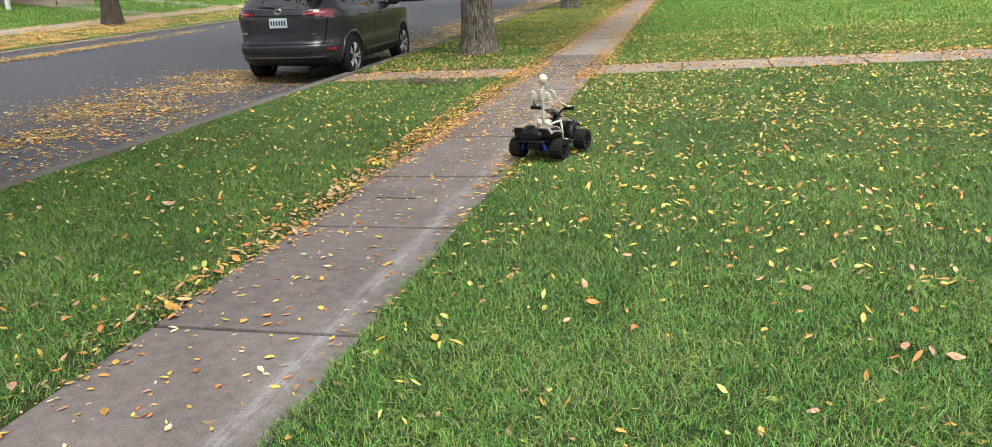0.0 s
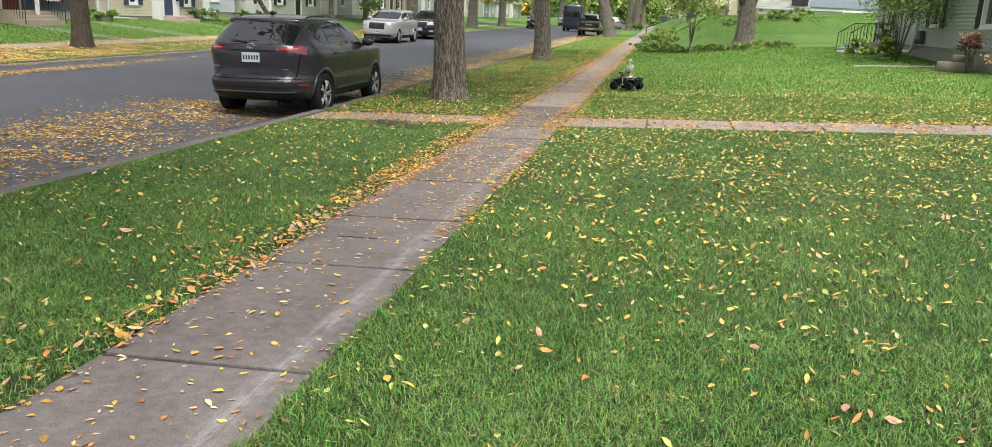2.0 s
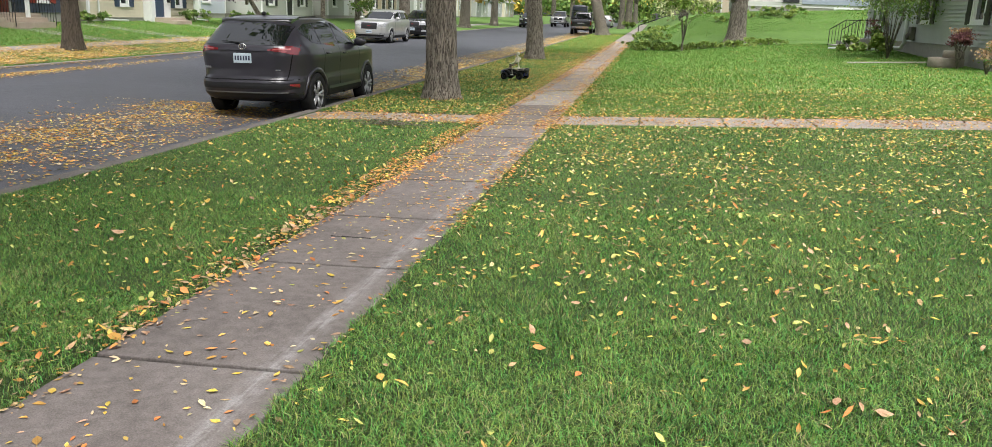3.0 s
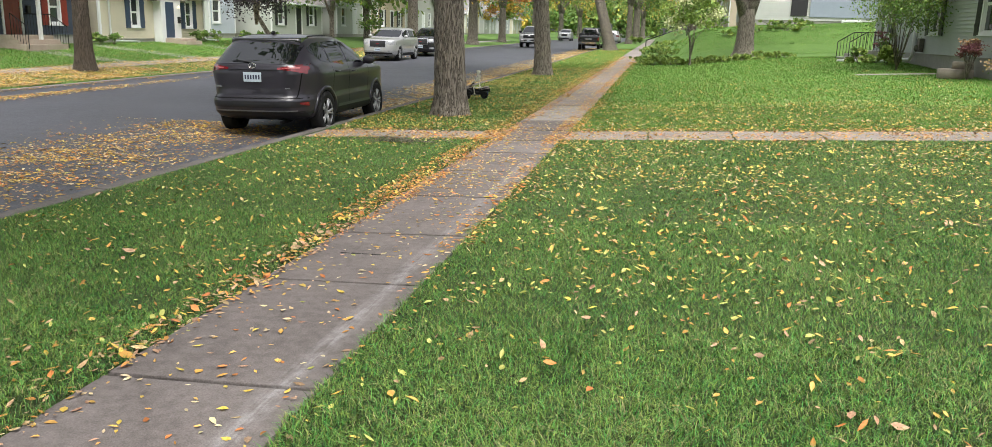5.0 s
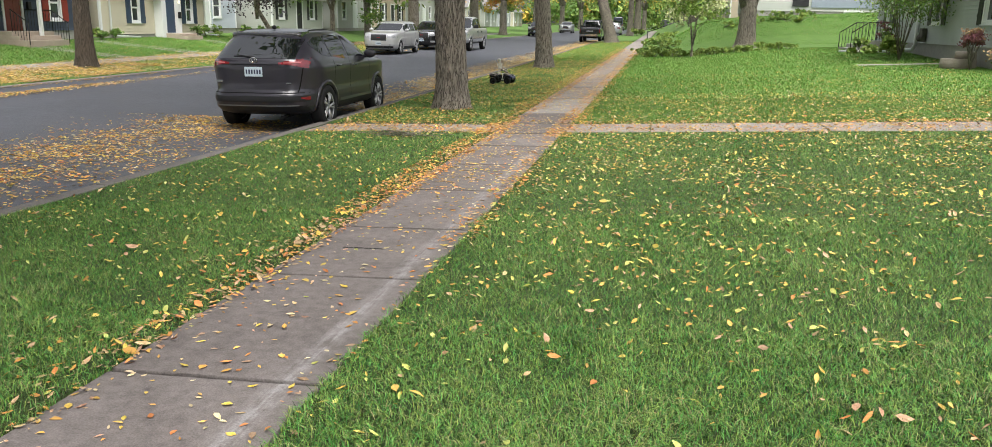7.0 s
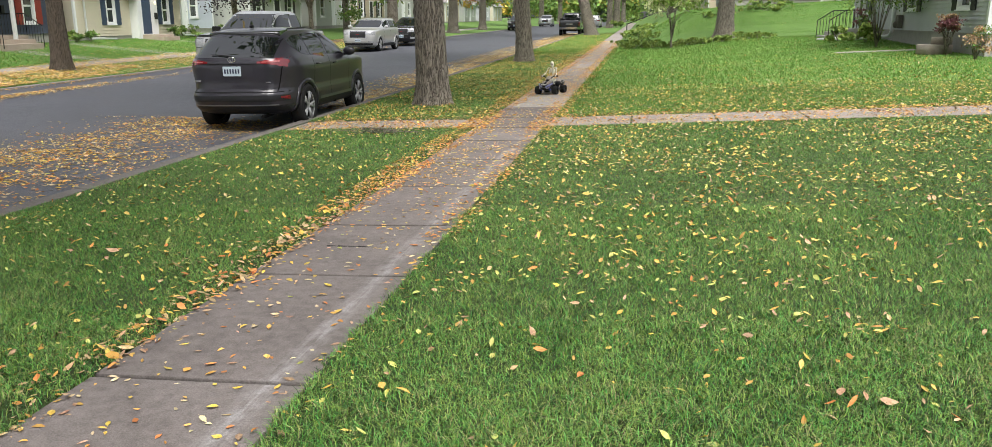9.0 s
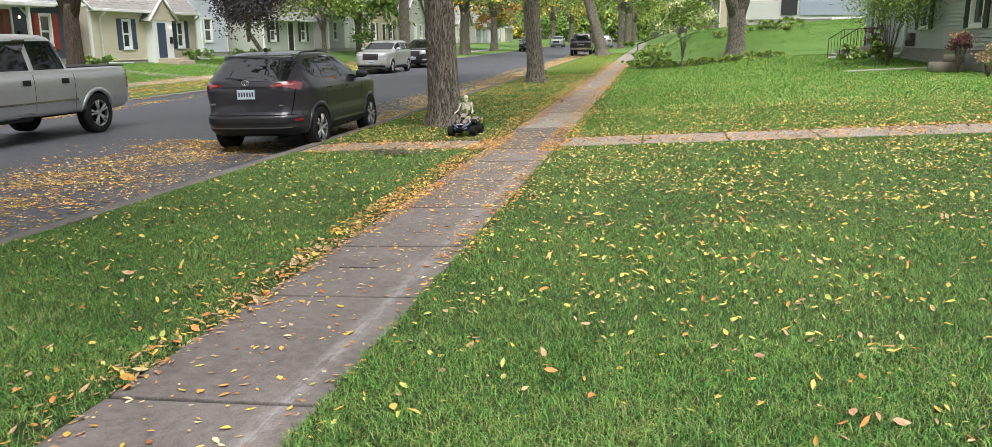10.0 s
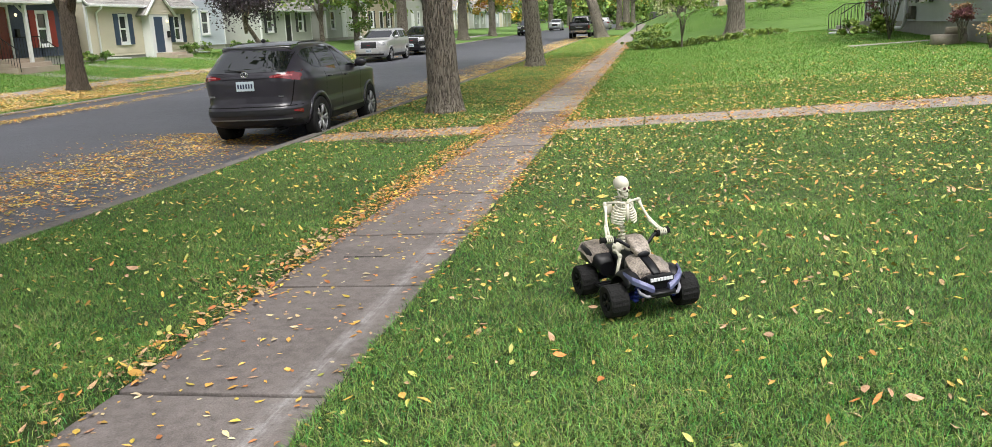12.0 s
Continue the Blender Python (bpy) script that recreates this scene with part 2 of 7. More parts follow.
def build_ground():
    xs = sorted(set([-400, -150, -60, -34, -28] + [round(v, 3) for v in np.arange(-24, 14.1, 0.75)] + [16, 20, 30, 60, 150, 400] + [-14.56, -14.38, -4.61, -4.5, -1.56, -1.54, -0.5, -0.48]))
    xs = [x for x in xs if not (-14.3 < x < -4.7)] + [-14.3, -4.7]
    xs = sorted(set(xs))
    ys = sorted(set([-60, -30, -12] + [round(v, 3) for v in np.arange(-6, 16, 0.75)] + [float(v) for v in range(16, 60, 2)] + [70, 90, 120, 160, 208, 300, 500, 900]))
    vs = []
    for y in ys:
        for x in xs:
            z = land(x, y)
            if -14.39 < x < -4.615:
                z = -0.45 + rise(y)
            if -1.555 < x < -0.485:
                z -= 0.08
            vs.append((x, y, z))
    n = len(xs)
    fs = [(j * n + i, j * n + i + 1, (j + 1) * n + i + 1, (j + 1) * n + i) for j in range(len(ys) - 1) for i in range(n - 1)]
    g = raw_mesh("ground", vs, fs, [M["shaded_soil"], M["far_grass"]], True)
    # the shade-darkened ground lies only under the near grass
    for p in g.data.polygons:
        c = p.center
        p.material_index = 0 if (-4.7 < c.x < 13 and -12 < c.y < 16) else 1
    tagged(g, "green autumn lawns on both sides of the street", "ground", kind="structure")
    road = strip("road", -14.39, -4.76, 14, -60, 400, 120, M["asphalt"], 0.0, 0.2, smooth_shade=True)
    tagged(road, "smooth dark grey asphalt street with leaves along its edges", "road", kind="structure")


build_ground()

# ---- pavement pieces ----
def concrete_material():
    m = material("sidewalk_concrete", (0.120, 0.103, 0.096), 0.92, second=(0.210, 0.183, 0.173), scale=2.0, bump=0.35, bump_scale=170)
    nt = m.node_tree
    b = nt.nodes["Principled BSDF"]
    src = b.inputs["Base Color"].links[0].from_socket
    geo = nt.nodes.new("ShaderNodeNewGeometry")
    sep = nt.nodes.new("ShaderNodeSeparateXYZ")
    nt.links.new(geo.outputs["Position"], sep.inputs[0])

    def op(kind, a, c):
        n = nt.nodes.new("ShaderNodeMath")
        n.operation = kind
        for k, v in enumerate((a, c)):
            if isinstance(v, (int, float)):
                n.inputs[k].default_value = v
            else:
                nt.links.new(v, n.inputs[k])
        return n.outputs[0]
    # a pale scraped streak along the house side of the walk, drawn out into long scratches
    mp = nt.nodes.new("ShaderNodeMapping")
    mp.inputs["Scale"].default_value = (1.0, 0.05, 1.0)
    nt.links.new(geo.outputs["Position"], mp.inputs["Vector"])
    scratch = nt.nodes.new("ShaderNodeTexNoise")
    scratch.inputs["Scale"].default_value, scratch.inputs["Detail"].default_value, scratch.inputs["Roughness"].default_value = 48.0, 5, 0.65
    nt.links.new(mp.outputs[0], scratch.inputs["Vector"])
    noi = nt.nodes.new("ShaderNodeTexNoise")
    noi.inputs["Scale"].default_value, noi.inputs["Detail"].default_value = 11.0, 7
    nt.links.new(geo.outputs["Position"], noi.inputs["Vector"])
    wav = nt.nodes.new("ShaderNodeTexNoise")
    wav.inputs["Scale"].default_value = 0.7
    nt.links.new(geo.outputs["Position"], wav.inputs["Vector"])
    d = op("ABSOLUTE", op("ADD", op("ADD", sep.outputs[0], 0.675), op("MULTIPLY", op("SUBTRACT", wav.outputs[0], 0.5), 0.12)), 0)
    band = op("MAXIMUM", op("SUBTRACT", 1.0, op("MULTIPLY", d, 12.0)), 0.0)
    rag = op("MAXIMUM", op("MULTIPLY", op("SUBTRACT", op("MULTIPLY", op("ADD", scratch.outputs[0], noi.outputs[0]), 0.5), 0.40), 4.2), 0.0)
    amt = nt.nodes.new("ShaderNodeClamp")
    nt.links.new(op("MULTIPLY", op("MULTIPLY", band, rag), op("LESS_THAN", sep.outputs[1], 8.5)), amt.inputs[0])
    amt.inputs[2].default_value = 0.65
    mix = nt.nodes.new("ShaderNodeMix")
    mix.data_type = "RGBA"
    nt.links.new(amt.outputs[0], mix.inputs[0])
    nt.links.new(src, mix.inputs[6])
    mix.inputs[7].default_value = (0.34, 0.325, 0.32, 1)
    info = nt.nodes.new("ShaderNodeObjectInfo")
    hs = nt.nodes.new("ShaderNodeHueSaturation")
    mr = nt.nodes.new("ShaderNodeMapRange")
    mr.inputs[3].default_value, mr.inputs[4].default_value = 0.86, 1.14
    nt.links.new(info.outputs["Random"], mr.inputs[0])
    nt.links.new(mr.outputs[0], hs.inputs["Value"])
    nt.links.new(mix.outputs[2], hs.inputs["Color"])
    # small dark and pale grit
    grit = nt.nodes.new("ShaderNodeTexNoise")
    grit.inputs["Scale"].default_value, grit.inputs["Detail"].default_value = 130, 2
    nt.links.new(geo.outputs["Position"], grit.inputs["Vector"])
    gm = nt.nodes.new("ShaderNodeMapRange")
    gm.inputs[1].default_value, gm.inputs[2].default_value, gm.inputs[3].default_value, gm.inputs[4].default_value = 0.3, 0.7, 0.78, 1.2
    nt.links.new(grit.outputs[0], gm.inputs[0])
    mul = nt.nodes.new("ShaderNodeMix")
    mul.data_type, mul.blend_type = "RGBA", "MULTIPLY"
    mul.inputs[0].default_value = 1.0
    nt.links.new(hs.outputs[0], mul.inputs[6])
    nt.links.new(gm.outputs[0], mul.inputs[7])
    nt.links.new(mul.outputs[2], b.inputs["Base Color"])
    return m


M["walk"] = concrete_material()
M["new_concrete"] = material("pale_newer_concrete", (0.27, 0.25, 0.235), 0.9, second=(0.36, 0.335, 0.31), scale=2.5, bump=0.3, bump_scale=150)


def slab_bm(x0, x1, y0, y1, tilt=0.0):
    bm = bmesh.new()
    g = 0.014
    box(bm, x0 + g, x1 - g, y0 + g, y1 - g, -0.12, 0.0, 0.008)
    for v in bm.verts:
        xm = min(max(v.co.x, x0), x1)
        v.co.z += land(xm, v.co.y) + 0.004 + tilt * (v.co.y - y0)
    return bm


def build_sidewalk():
    walk_top = thing("sidewalk", pose(0, 0, 0), "worn grey-brown concrete sidewalk scattered with yellow leaves", "sidewalk", kind="structure")
    rnd = random.Random(5)
    ys = [-4.3 - 1.52 * k for k in range(8, 0, -1)] + [-4.3, -2.8, -1.27, 0.26, 1.79, 3.325, 4.61, 6.14, 7.66, 9.18, 10.45, 11.75]
    while ys[-1] < 150:
        ys.append(ys[-1] + (1.52 if ys[-1] < 60 else 3.04))
    for i, (a, b) in enumerate(zip(ys, ys[1:])):
        # slabs past y 16 take a paler tone than the near ones
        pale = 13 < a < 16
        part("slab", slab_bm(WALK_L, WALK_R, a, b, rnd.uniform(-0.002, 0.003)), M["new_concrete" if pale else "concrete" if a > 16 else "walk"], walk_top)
    bed = strip("joint_bed", WALK_L + 0.01, WALK_R - 0.01, 2, -16.4, 150, 170, M["joint"], -0.035, 0)
    bed.parent = walk_top
    # a short crack in one slab
    bm = bmesh.new()
    pts = [(-1.28, 3.99), (-1.20, 4.0), (-1.12, 3.985), (-1.05, 3.99), (-0.98, 3.98)]
    for (xa, ya), (xb, yb) in zip(pts, pts[1:]):
        box(bm, xa, xb + 0.004, min(ya, yb) - 0.004, max(ya, yb) + 0.004, land(xa, ya), land(xa, ya) + 0.0062)
    part("crack", bm, M["joint"], walk_top)
    path = thing("garden_path", pose(0, 0, 0), "narrow concrete path crossing the lawn, edged with fallen leaves", "path", kind="structure")
    x = WALK_R
    while x < 9.0:
        part("slab", slab_bm(x, x + 1.22, PATH0 + 0.12, PATH1 - 0.1), M["concrete"], path)
        x += 1.22
    spur = thing("carriage_walk", pose(0, 0, 0), "short leaf-covered concrete walk from sidewalk to curb", "path", kind="structure")
    x = WALK_L
    while x > -4.4:
        part("slab", slab_bm(x - 1.0, x, PATH0 + 0.05, PATH1 - 0.25), M["concrete"], spur)
        x -= 1.0
    entry = thing("house_path", pose(0, 0, 0), "thin pale concrete path to the grey house", "path", kind="structure")
    for k in range(3):
        part("slab", slab_bm(6.7 + k * 1.05, 7.75 + k * 1.05, 25.6, 26.2), M["new_concrete"], entry)
    far = thing("far_sidewalk", pose(0, 0, 0), "pale concrete sidewalk across the street, half hidden by leaves", "sidewalk", kind="structure")
    for k in range(60):
        part("slab", slab_bm(-18.5, -17.3, 8 + k * 1.52, 8 + k * 1.52 + 1.52), M["new_concrete"], far)
    for yc in (31.0, 26.2, 37.8):
        bm = slab_bm(-23.6, -18.5, yc - 0.55, yc + 0.55)
        part("front_path", bm, M["new_concrete"], far)


def build_curb(name, x0, x1, label):
    """A kerb of cast lengths, its street side battered."""
    top = thing(name, pose(0, 0, 0), label, "curb", kind="structure")
    top_z = -0.148 if name == "curb" else -0.175
    y = -18.0
    while y < 130:
        ln = 3.0 if y < 60 else 10.0
        bm = bmesh.new()
        box(bm, x0, x1, y + 0.006, y + ln - 0.006, -0.5, 0.0, 0.02)
        for v in bm.verts:
            lowz = v.co.z < -0.25
            v.co.z = (-0.42 if lowz else v.co.z + top_z) + rise(v.co.y)
        part("curb_stone", bm, M[name], top)
        y += ln


build_sidewalk()
build_curb("curb", -4.78, -4.60, "old weathered concrete curb beside the boulevard grass")
build_curb("far_curb", -14.56, -14.36, "old concrete curb across the street")


# ---- fallen leaves ----
LEAF = np.array([(0, 0, 0), (0.30, 0.19, 0.05), (0.30, -0.19, 0.05), (0.62, 0.17, 0.04), (0.62, -0.17, 0.04), (1.0, 0, 0.0), (0.32, 0, -0.02), (0.64, 0, -0.02), (-0.16, 0.01, 0.0), (-0.16, -0.01, 0.0)])
LEAF_F = [(0, 6, 1), (0, 2, 6), (6, 7, 3, 1), (6, 2, 4, 7), (7, 5, 3), (7, 4, 5), (0, 8, 9)]


LEAF_FAR = np.array([(0, 0, 0), (0.45, 0.20, 0.05), (1.0, 0, 0.0), (0.45, -0.20, 0.05)])
LEAF_FAR_F = [(0, 1, 2), (0, 2, 3)]


def scatter_leaves(name, points, mats, weights, label, size=(0.045, 0.085), lift=0.006, seed=1, flat=0.25, far=False):
    """Folded, curled leaves at points (x, y); each is a separate island of one mesh."""
    rng = np.random.default_rng(seed)
    n = len(points)
    if not n:
        return
    pts = np.asarray(points, float)
    away = pts[:, 1] > 13
    if not far and away.any():
        scatter_leaves(name, pts[away], mats, weights, label, size, lift, seed + 500, flat, True)
        pts = pts[~away]
        n = len(pts)
        if not n:
            return
    z = np.array([land(x, y) for x, y in pts]) + lift * rng.uniform(0.5, 1.6, n)
    s = (size[0] + (size[1] - size[0]) * rng.random(n) ** 1.7) * np.where(rng.random(n) < 0.10, 1.3, 1.0)
    a = rng.uniform(0, math.tau, n)
    tx, ty = rng.normal(0, flat, n), rng.normal(0, flat, n)
    curl = rng.uniform(-0.25, 0.45, n)
    fold = rng.uniform(0.2, 1.8, n)
    wide = rng.uniform(0.7, 1.55, n)
    shape, faces = (LEAF_FAR, LEAF_FAR_F) if far else (LEAF, LEAF_F)
    L = np.repeat(shape[None], n, 0).copy()
    L[..., 2] *= fold[:, None]
    L[..., 1] *= wide[:, None]
    L[..., 2] += curl[:, None] * (L[..., 0] - 0.4) ** 2
    L *= s[:, None, None]
    ca, sa = np.cos(a)[:, None], np.sin(a)[:, None]
    x = L[..., 0] * ca - L[..., 1] * sa
    y = L[..., 0] * sa + L[..., 1] * ca
    zz = L[..., 2] + x * tx[:, None] + y * ty[:, None]
    zz -= zz.min(axis=1, keepdims=True)
    V = np.stack([x + pts[:, :1], y + pts[:, 1:2], zz + z[:, None]], -1).reshape(-1, 3)
    k = len(shape)
    F = [tuple(i * k + q for q in f) for i in range(n) for f in faces]
    me = bpy.data.meshes.new(name)
    me.from_pydata(V.tolist(), [], F)
    for m in mats:
        me.materials.append(M[m])
    idx = np.repeat(rng.choice(len(mats), n, p=np.array(weights) / sum(weights)), len(faces))
    me.polygons.foreach_set("material_index", idx.astype(np.int32))
    ob = new(name, me)
    tagged(ob, label, "leaves", kind="stuff")
    return ob


def spread(x0, x1, y0, y1, density, seed, keep=None):
    rng = np.random.default_rng(seed)
    n = int((x1 - x0) * (y1 - y0) * density)
    p = np.stack([rng.uniform(x0, x1, n), rng.uniform(y0, y1, n)], 1)
    clump = np.array([noise.noise(Vector((x * 0.9, y * 0.9, seed))) + 0.6 * noise.noise(Vector((x * 3.1, y * 3.1, seed))) for x, y in p])
    k = rng.random(n) < np.clip(0.65 + 0.9 * clump, 0.1, 1.0)
    if keep is not None:
        k &= np.array([rng.random() < keep(x, y) for x, y in p])
    return p[k]


def leaf_layers():
    allm = ["leaf_yellow", "leaf_orange", "leaf_brown", "leaf_lime"]
    near = np.concatenate([spread(WALK_R, 3.6, -0.2, 3.2, 72, 11), spread(WALK_R, 4.6, 3.2, 6.0, 165, 12)])
    scatter_leaves("fallen_leaves", near, allm, (0.38, 0.17, 0.23, 0.22), "yellow and tan leaves lying in the near lawn", (0.026, 0.058), 0.015, 20, 0.35)
    lawn = np.concatenate([
        spread(WALK_R, 7.0, 6.0, 10.4, 270, 13), spread(WALK_R, 9.0, 11.7, 17, 280, 14), spread(WALK_R, 9.0, 17, 24, 80, 17), spread(WALK_R, 12, 24, 37, 26, 15),
        spread(0, 14, 37, 50, 5, 16)])
    scatter_leaves("fallen_leaves", lawn, allm + ["leaf_pale"], (0.40, 0.13, 0.13, 0.24, 0.10), "small yellow and brown leaves scattered over the lawn", (0.026, 0.056), 0.016, 21, 0.30)
    walk_l = np.concatenate([spread(WALK_L, WALK_R, -0.5, 6, 125, 31), spread(WALK_L, WALK_R, 6, 14, 330, 32), spread(WALK_L, WALK_R, 14, 50, 450, 33)])
    scatter_leaves("fallen_leaves", walk_l, allm + ["leaf_pale"], (0.38, 0.20, 0.16, 0.03, 0.23), "dry yellow leaves on the concrete sidewalk", (0.026, 0.062), 0.006, 22, 0.08)
    debris = np.concatenate([spread(WALK_L - 0.20, WALK_L + 0.10, -0.5, 5.4, 900, 41), spread(WALK_L - 0.6, WALK_L - 0.1, -0.5, 4.5, 80, 47)])
    scatter_leaves("fallen_leaves", debris, allm, (0.14, 0.26, 0.60, 0.0), "brown and orange leaf litter along the sidewalk edge", (0.020, 0.066), 0.009, 28, 0.25)
    edge = np.concatenate([
        spread(WALK_L - 0.28, WALK_L + 0.18, 5, 14, 1350, 42), spread(WALK_L - 0.34, WALK_L + 0.24, 14, 50, 1000, 43),
        spread(WALK_R - 0.1, WALK_R + 0.07, 0.5, 4.2, 70, 44), spread(WALK_R - 0.18, WALK_R + 0.10, 4.2, 10, 620, 45), spread(WALK_R - 0.26, WALK_R + 0.16, 10, 50, 950, 46)])
    scatter_leaves("fallen_leaves", edge, allm, (0.24, 0.50, 0.26, 0.0), "orange and yellow leaves drifted along the sidewalk edge", (0.024, 0.054), 0.010, 23, 0.16)
    cross = np.concatenate([spread(WALK_R, 8, PATH0 - 0.05, PATH0 + 0.3, 330, 51), spread(WALK_R, 8, PATH0 + 0.25, PATH1, 420, 52), spread(WALK_R, 8, PATH1 - 0.2, PATH1 + 0.2, 420, 56),
                            spread(-4.4, WALK_L, PATH0 - 0.1, PATH1 + 0.1, 720, 53)])
    scatter_leaves("fallen_leaves", cross, allm, (0.32, 0.26, 0.42, 0.0), "orange leaves heaped along the garden path", (0.028, 0.058), 0.012, 24, 0.3)
    blvd = np.concatenate([spread(-4.55, WALK_L, 0.5, 10.4, 90, 61), spread(-4.55, WALK_L, 11.7, 34, 300, 62), spread(-4.55, WALK_L, 34, 70, 110, 63)])
    scatter_leaves("fallen_leaves", blvd, allm, (0.44, 0.14, 0.16, 0.26), "yellow leaves scattered over the boulevard grass", (0.028, 0.060), 0.015, 25, 0.35)
    gutter = np.concatenate([
        spread(-9.3, -4.8, 2.5, 12.5, 760, 71, lambda x, y: math.exp(-((x + 6.55 + 0.05 * (y - 8)) / 1.15) ** 2) * (0.35 + 0.65 * smooth(3, 8, y))),
        spread(-6.6, -4.8, 10.6, 16, 40, 73)])
    scatter_leaves("fallen_leaves", gutter, allm + ["leaf_pale"], (0.46, 0.18, 0.14, 0.01, 0.21), "yellow and orange leaves lying on the asphalt", (0.036, 0.076), 0.005, 26, 0.12)
    line = spread(-6.7, -4.8, 14.5, 80, 800, 72, lambda x, y: math.exp(-((x + 5.0) / 1.15) ** 2))
    scatter_leaves("fallen_leaves", line, allm + ["leaf_pale"], (0.34, 0.05, 0.12, 0.0, 0.49), "pale dry leaves gathered along the gutter", (0.055, 0.10), 0.008, 29, 0.10, True)
    far = np.concatenate([
        spread(-17.3, -14.57, 8, 24, 900, 81), spread(-17.3, -14.57, 24, 60, 320, 82), spread(-14.34, -13.0, 8, 60, 1200, 83, lambda x, y: math.exp(-((x + 14.35) / (0.42 + 0.40 * (1 - smooth(12, 26, y)))) ** 2)),
        spread(-18.5, -17.3, 8, 60, 300, 84), spread(-23.5, -18.5, 14, 50, 16, 85)])
    scatter_leaves("fallen_leaves", far, allm + ["leaf_pale"], (0.46, 0.12, 0.22, 0.0, 0.20), "thick carpet of yellow leaves across the street", (0.055, 0.095), 0.035, 27, 0.15, True)


leaf_layers()


# a few larger leaves that stand out on the lawn and the walk
def single_leaves():
    spots = [(0.425, 2.12), (0.586, 2.763), (1.95, 4.0), (0.934, 4.716), (-0.535, 3.454), (-2.655, 3.644), (1.982, 2.467), (1.738, 1.796), (-1.674, 1.613), (-0.139, 1.704), (0.0, 1.633), (2.21, 5.817), (1.78, 1.75), (1.70, 1.74), (1.66, 1.82), (2.05, 2.5)]
    hues = ["leaf_orange", "leaf_brown", "leaf_brown", "leaf_orange", "leaf_yellow", "leaf_brown", "leaf_orange", "leaf_brown", "leaf_orange", "leaf_yellow", "leaf_yellow", "leaf_orange", "leaf_brown", "leaf_orange", "leaf_brown", "leaf_orange"]
    for i, (p, h) in enumerate(zip(spots, hues)):
        ob = scatter_leaves("fallen_leaf", [p], [h], [1], "curled dry leaf lying on the grass", (0.058, 0.078), 0.03, 100 + i, 0.3)
        tagged(ob, category="leaf", group="larger fallen leaves", kind="thing")


single_leaves()


# ---- grass ----
def grass(name, areas, seed, hgt, wid, segs, label, blade="blade"):
    rng = np.random.default_rng(seed)
    P = []
    for x0, x1, y0, y1, dens in areas:
        n = int((x1 - x0) * (y1 - y0) * dens)
        P.append(np.stack([rng.uniform(x0, x1, n), rng.uniform(y0, y1, n)], 1))
    P = np.concatenate(P)
    tuft = np.array([noise.noise(Vector((x * 1.7, y * 1.7, 3.0))) + 0.5 * noise.noise(Vector((x * 6, y * 6, 9.0))) for x, y in P])
    keep = ~((P[:, 1] > PATH0 + 0.1) & (P[:, 1] < PATH1 - 0.12) & (rng.random(len(P)) < 0.97) & (P[:, 0] < 9) & (P[:, 0] > -4.6))
    keep &= ~((P[:, 1] > 25.6) & (P[:, 1] < 26.2) & (P[:, 0] > 6.7) & (P[:, 0] < 9.9))
    keep &= ~((P[:, 0] < WALK_L) & (P[:, 0] > WALK_L - 0.14 - 0.10 * tuft) & (rng.random(len(P)) < 0.6))
    wander = np.array([0.045 * noise.noise(Vector((7.0, y * 2.6, 1.0))) + 0.03 * noise.noise(Vector((3.0, y * 9.0, 5.0))) for _, y in P])
    keep &= (P[:, 0] < WALK_L + 0.012 + wander) | (P[:, 0] > WALK_R - 0.022 + wander)
    P, tuft = P[keep], tuft[keep]
    n = len(P)
    z = np.array([land(x, y) for x, y in P])
    h = rng.uniform(*hgt, n) * (1 + 0.45 * tuft)
    w = rng.uniform(*wid, n)
    a = rng.uniform(0, math.tau, n)
    lean = np.abs(rng.normal(1.35, 0.8, n)) * h
    b = a + rng.normal(0, 0.5, n) + math.pi / 2
    dx, dy = np.cos(b) * lean, np.sin(b) * lean
    wx, wy = np.cos(a) * w / 2, np.sin(a) * w / 2
    x, y = P[:, 0], P[:, 1]
    if segs == 2:
        rows = [(x - wx, y - wy, z - 0.01), (x + wx, y + wy, z - 0.01),
                (x + dx * 0.35 + wx * 0.85, y + dy * 0.35 + wy * 0.85, z + h * 0.6), (x + dx * 0.35 - wx * 0.85, y + dy * 0.35 - wy * 0.85, z + h * 0.6),
                (x + dx, y + dy, z + h * 0.93)]
        k = 5
        loops = np.array([0, 1, 2, 3, 3, 2, 4])
        starts, totals = [0, 4], [4, 3]
    else:
        rows = [(x - wx, y - wy, z - 0.01), (x + wx, y + wy, z - 0.01), (x + dx, y + dy, z + h)]
        k = 3
        loops = np.array([0, 1, 2])
        starts, totals = [0], [3]
    V = np.stack([np.stack(r, -1) for r in rows], 1).reshape(-1, 3).astype(np.float32)
    me = bpy.data.meshes.new(name)
    me.vertices.add(len(V))
    me.vertices.foreach_set("co", V.ravel())
    me.loops.add(n * len(loops))
    me.loops.foreach_set("vertex_index", (np.arange(n)[:, None] * k + loops[None]).ravel().astype(np.int32))
    me.polygons.add(n * len(starts))
    me.polygons.foreach_set("loop_start", (np.arange(n)[:, None] * len(loops) + np.array(starts)[None]).ravel().astype(np.int32))
    me.update(calc_edges=True)
    me.materials.append(M[blade])
    me.materials.append(M["straw"])
    me.polygons.foreach_set("material_index", np.repeat((rng.random(n) < np.clip(0.06 + 0.10 * tuft, 0.02, 0.25)).astype(np.int32), len(starts)))
    ob = new(name, me)
    tagged(ob, label, "grass", kind="stuff")


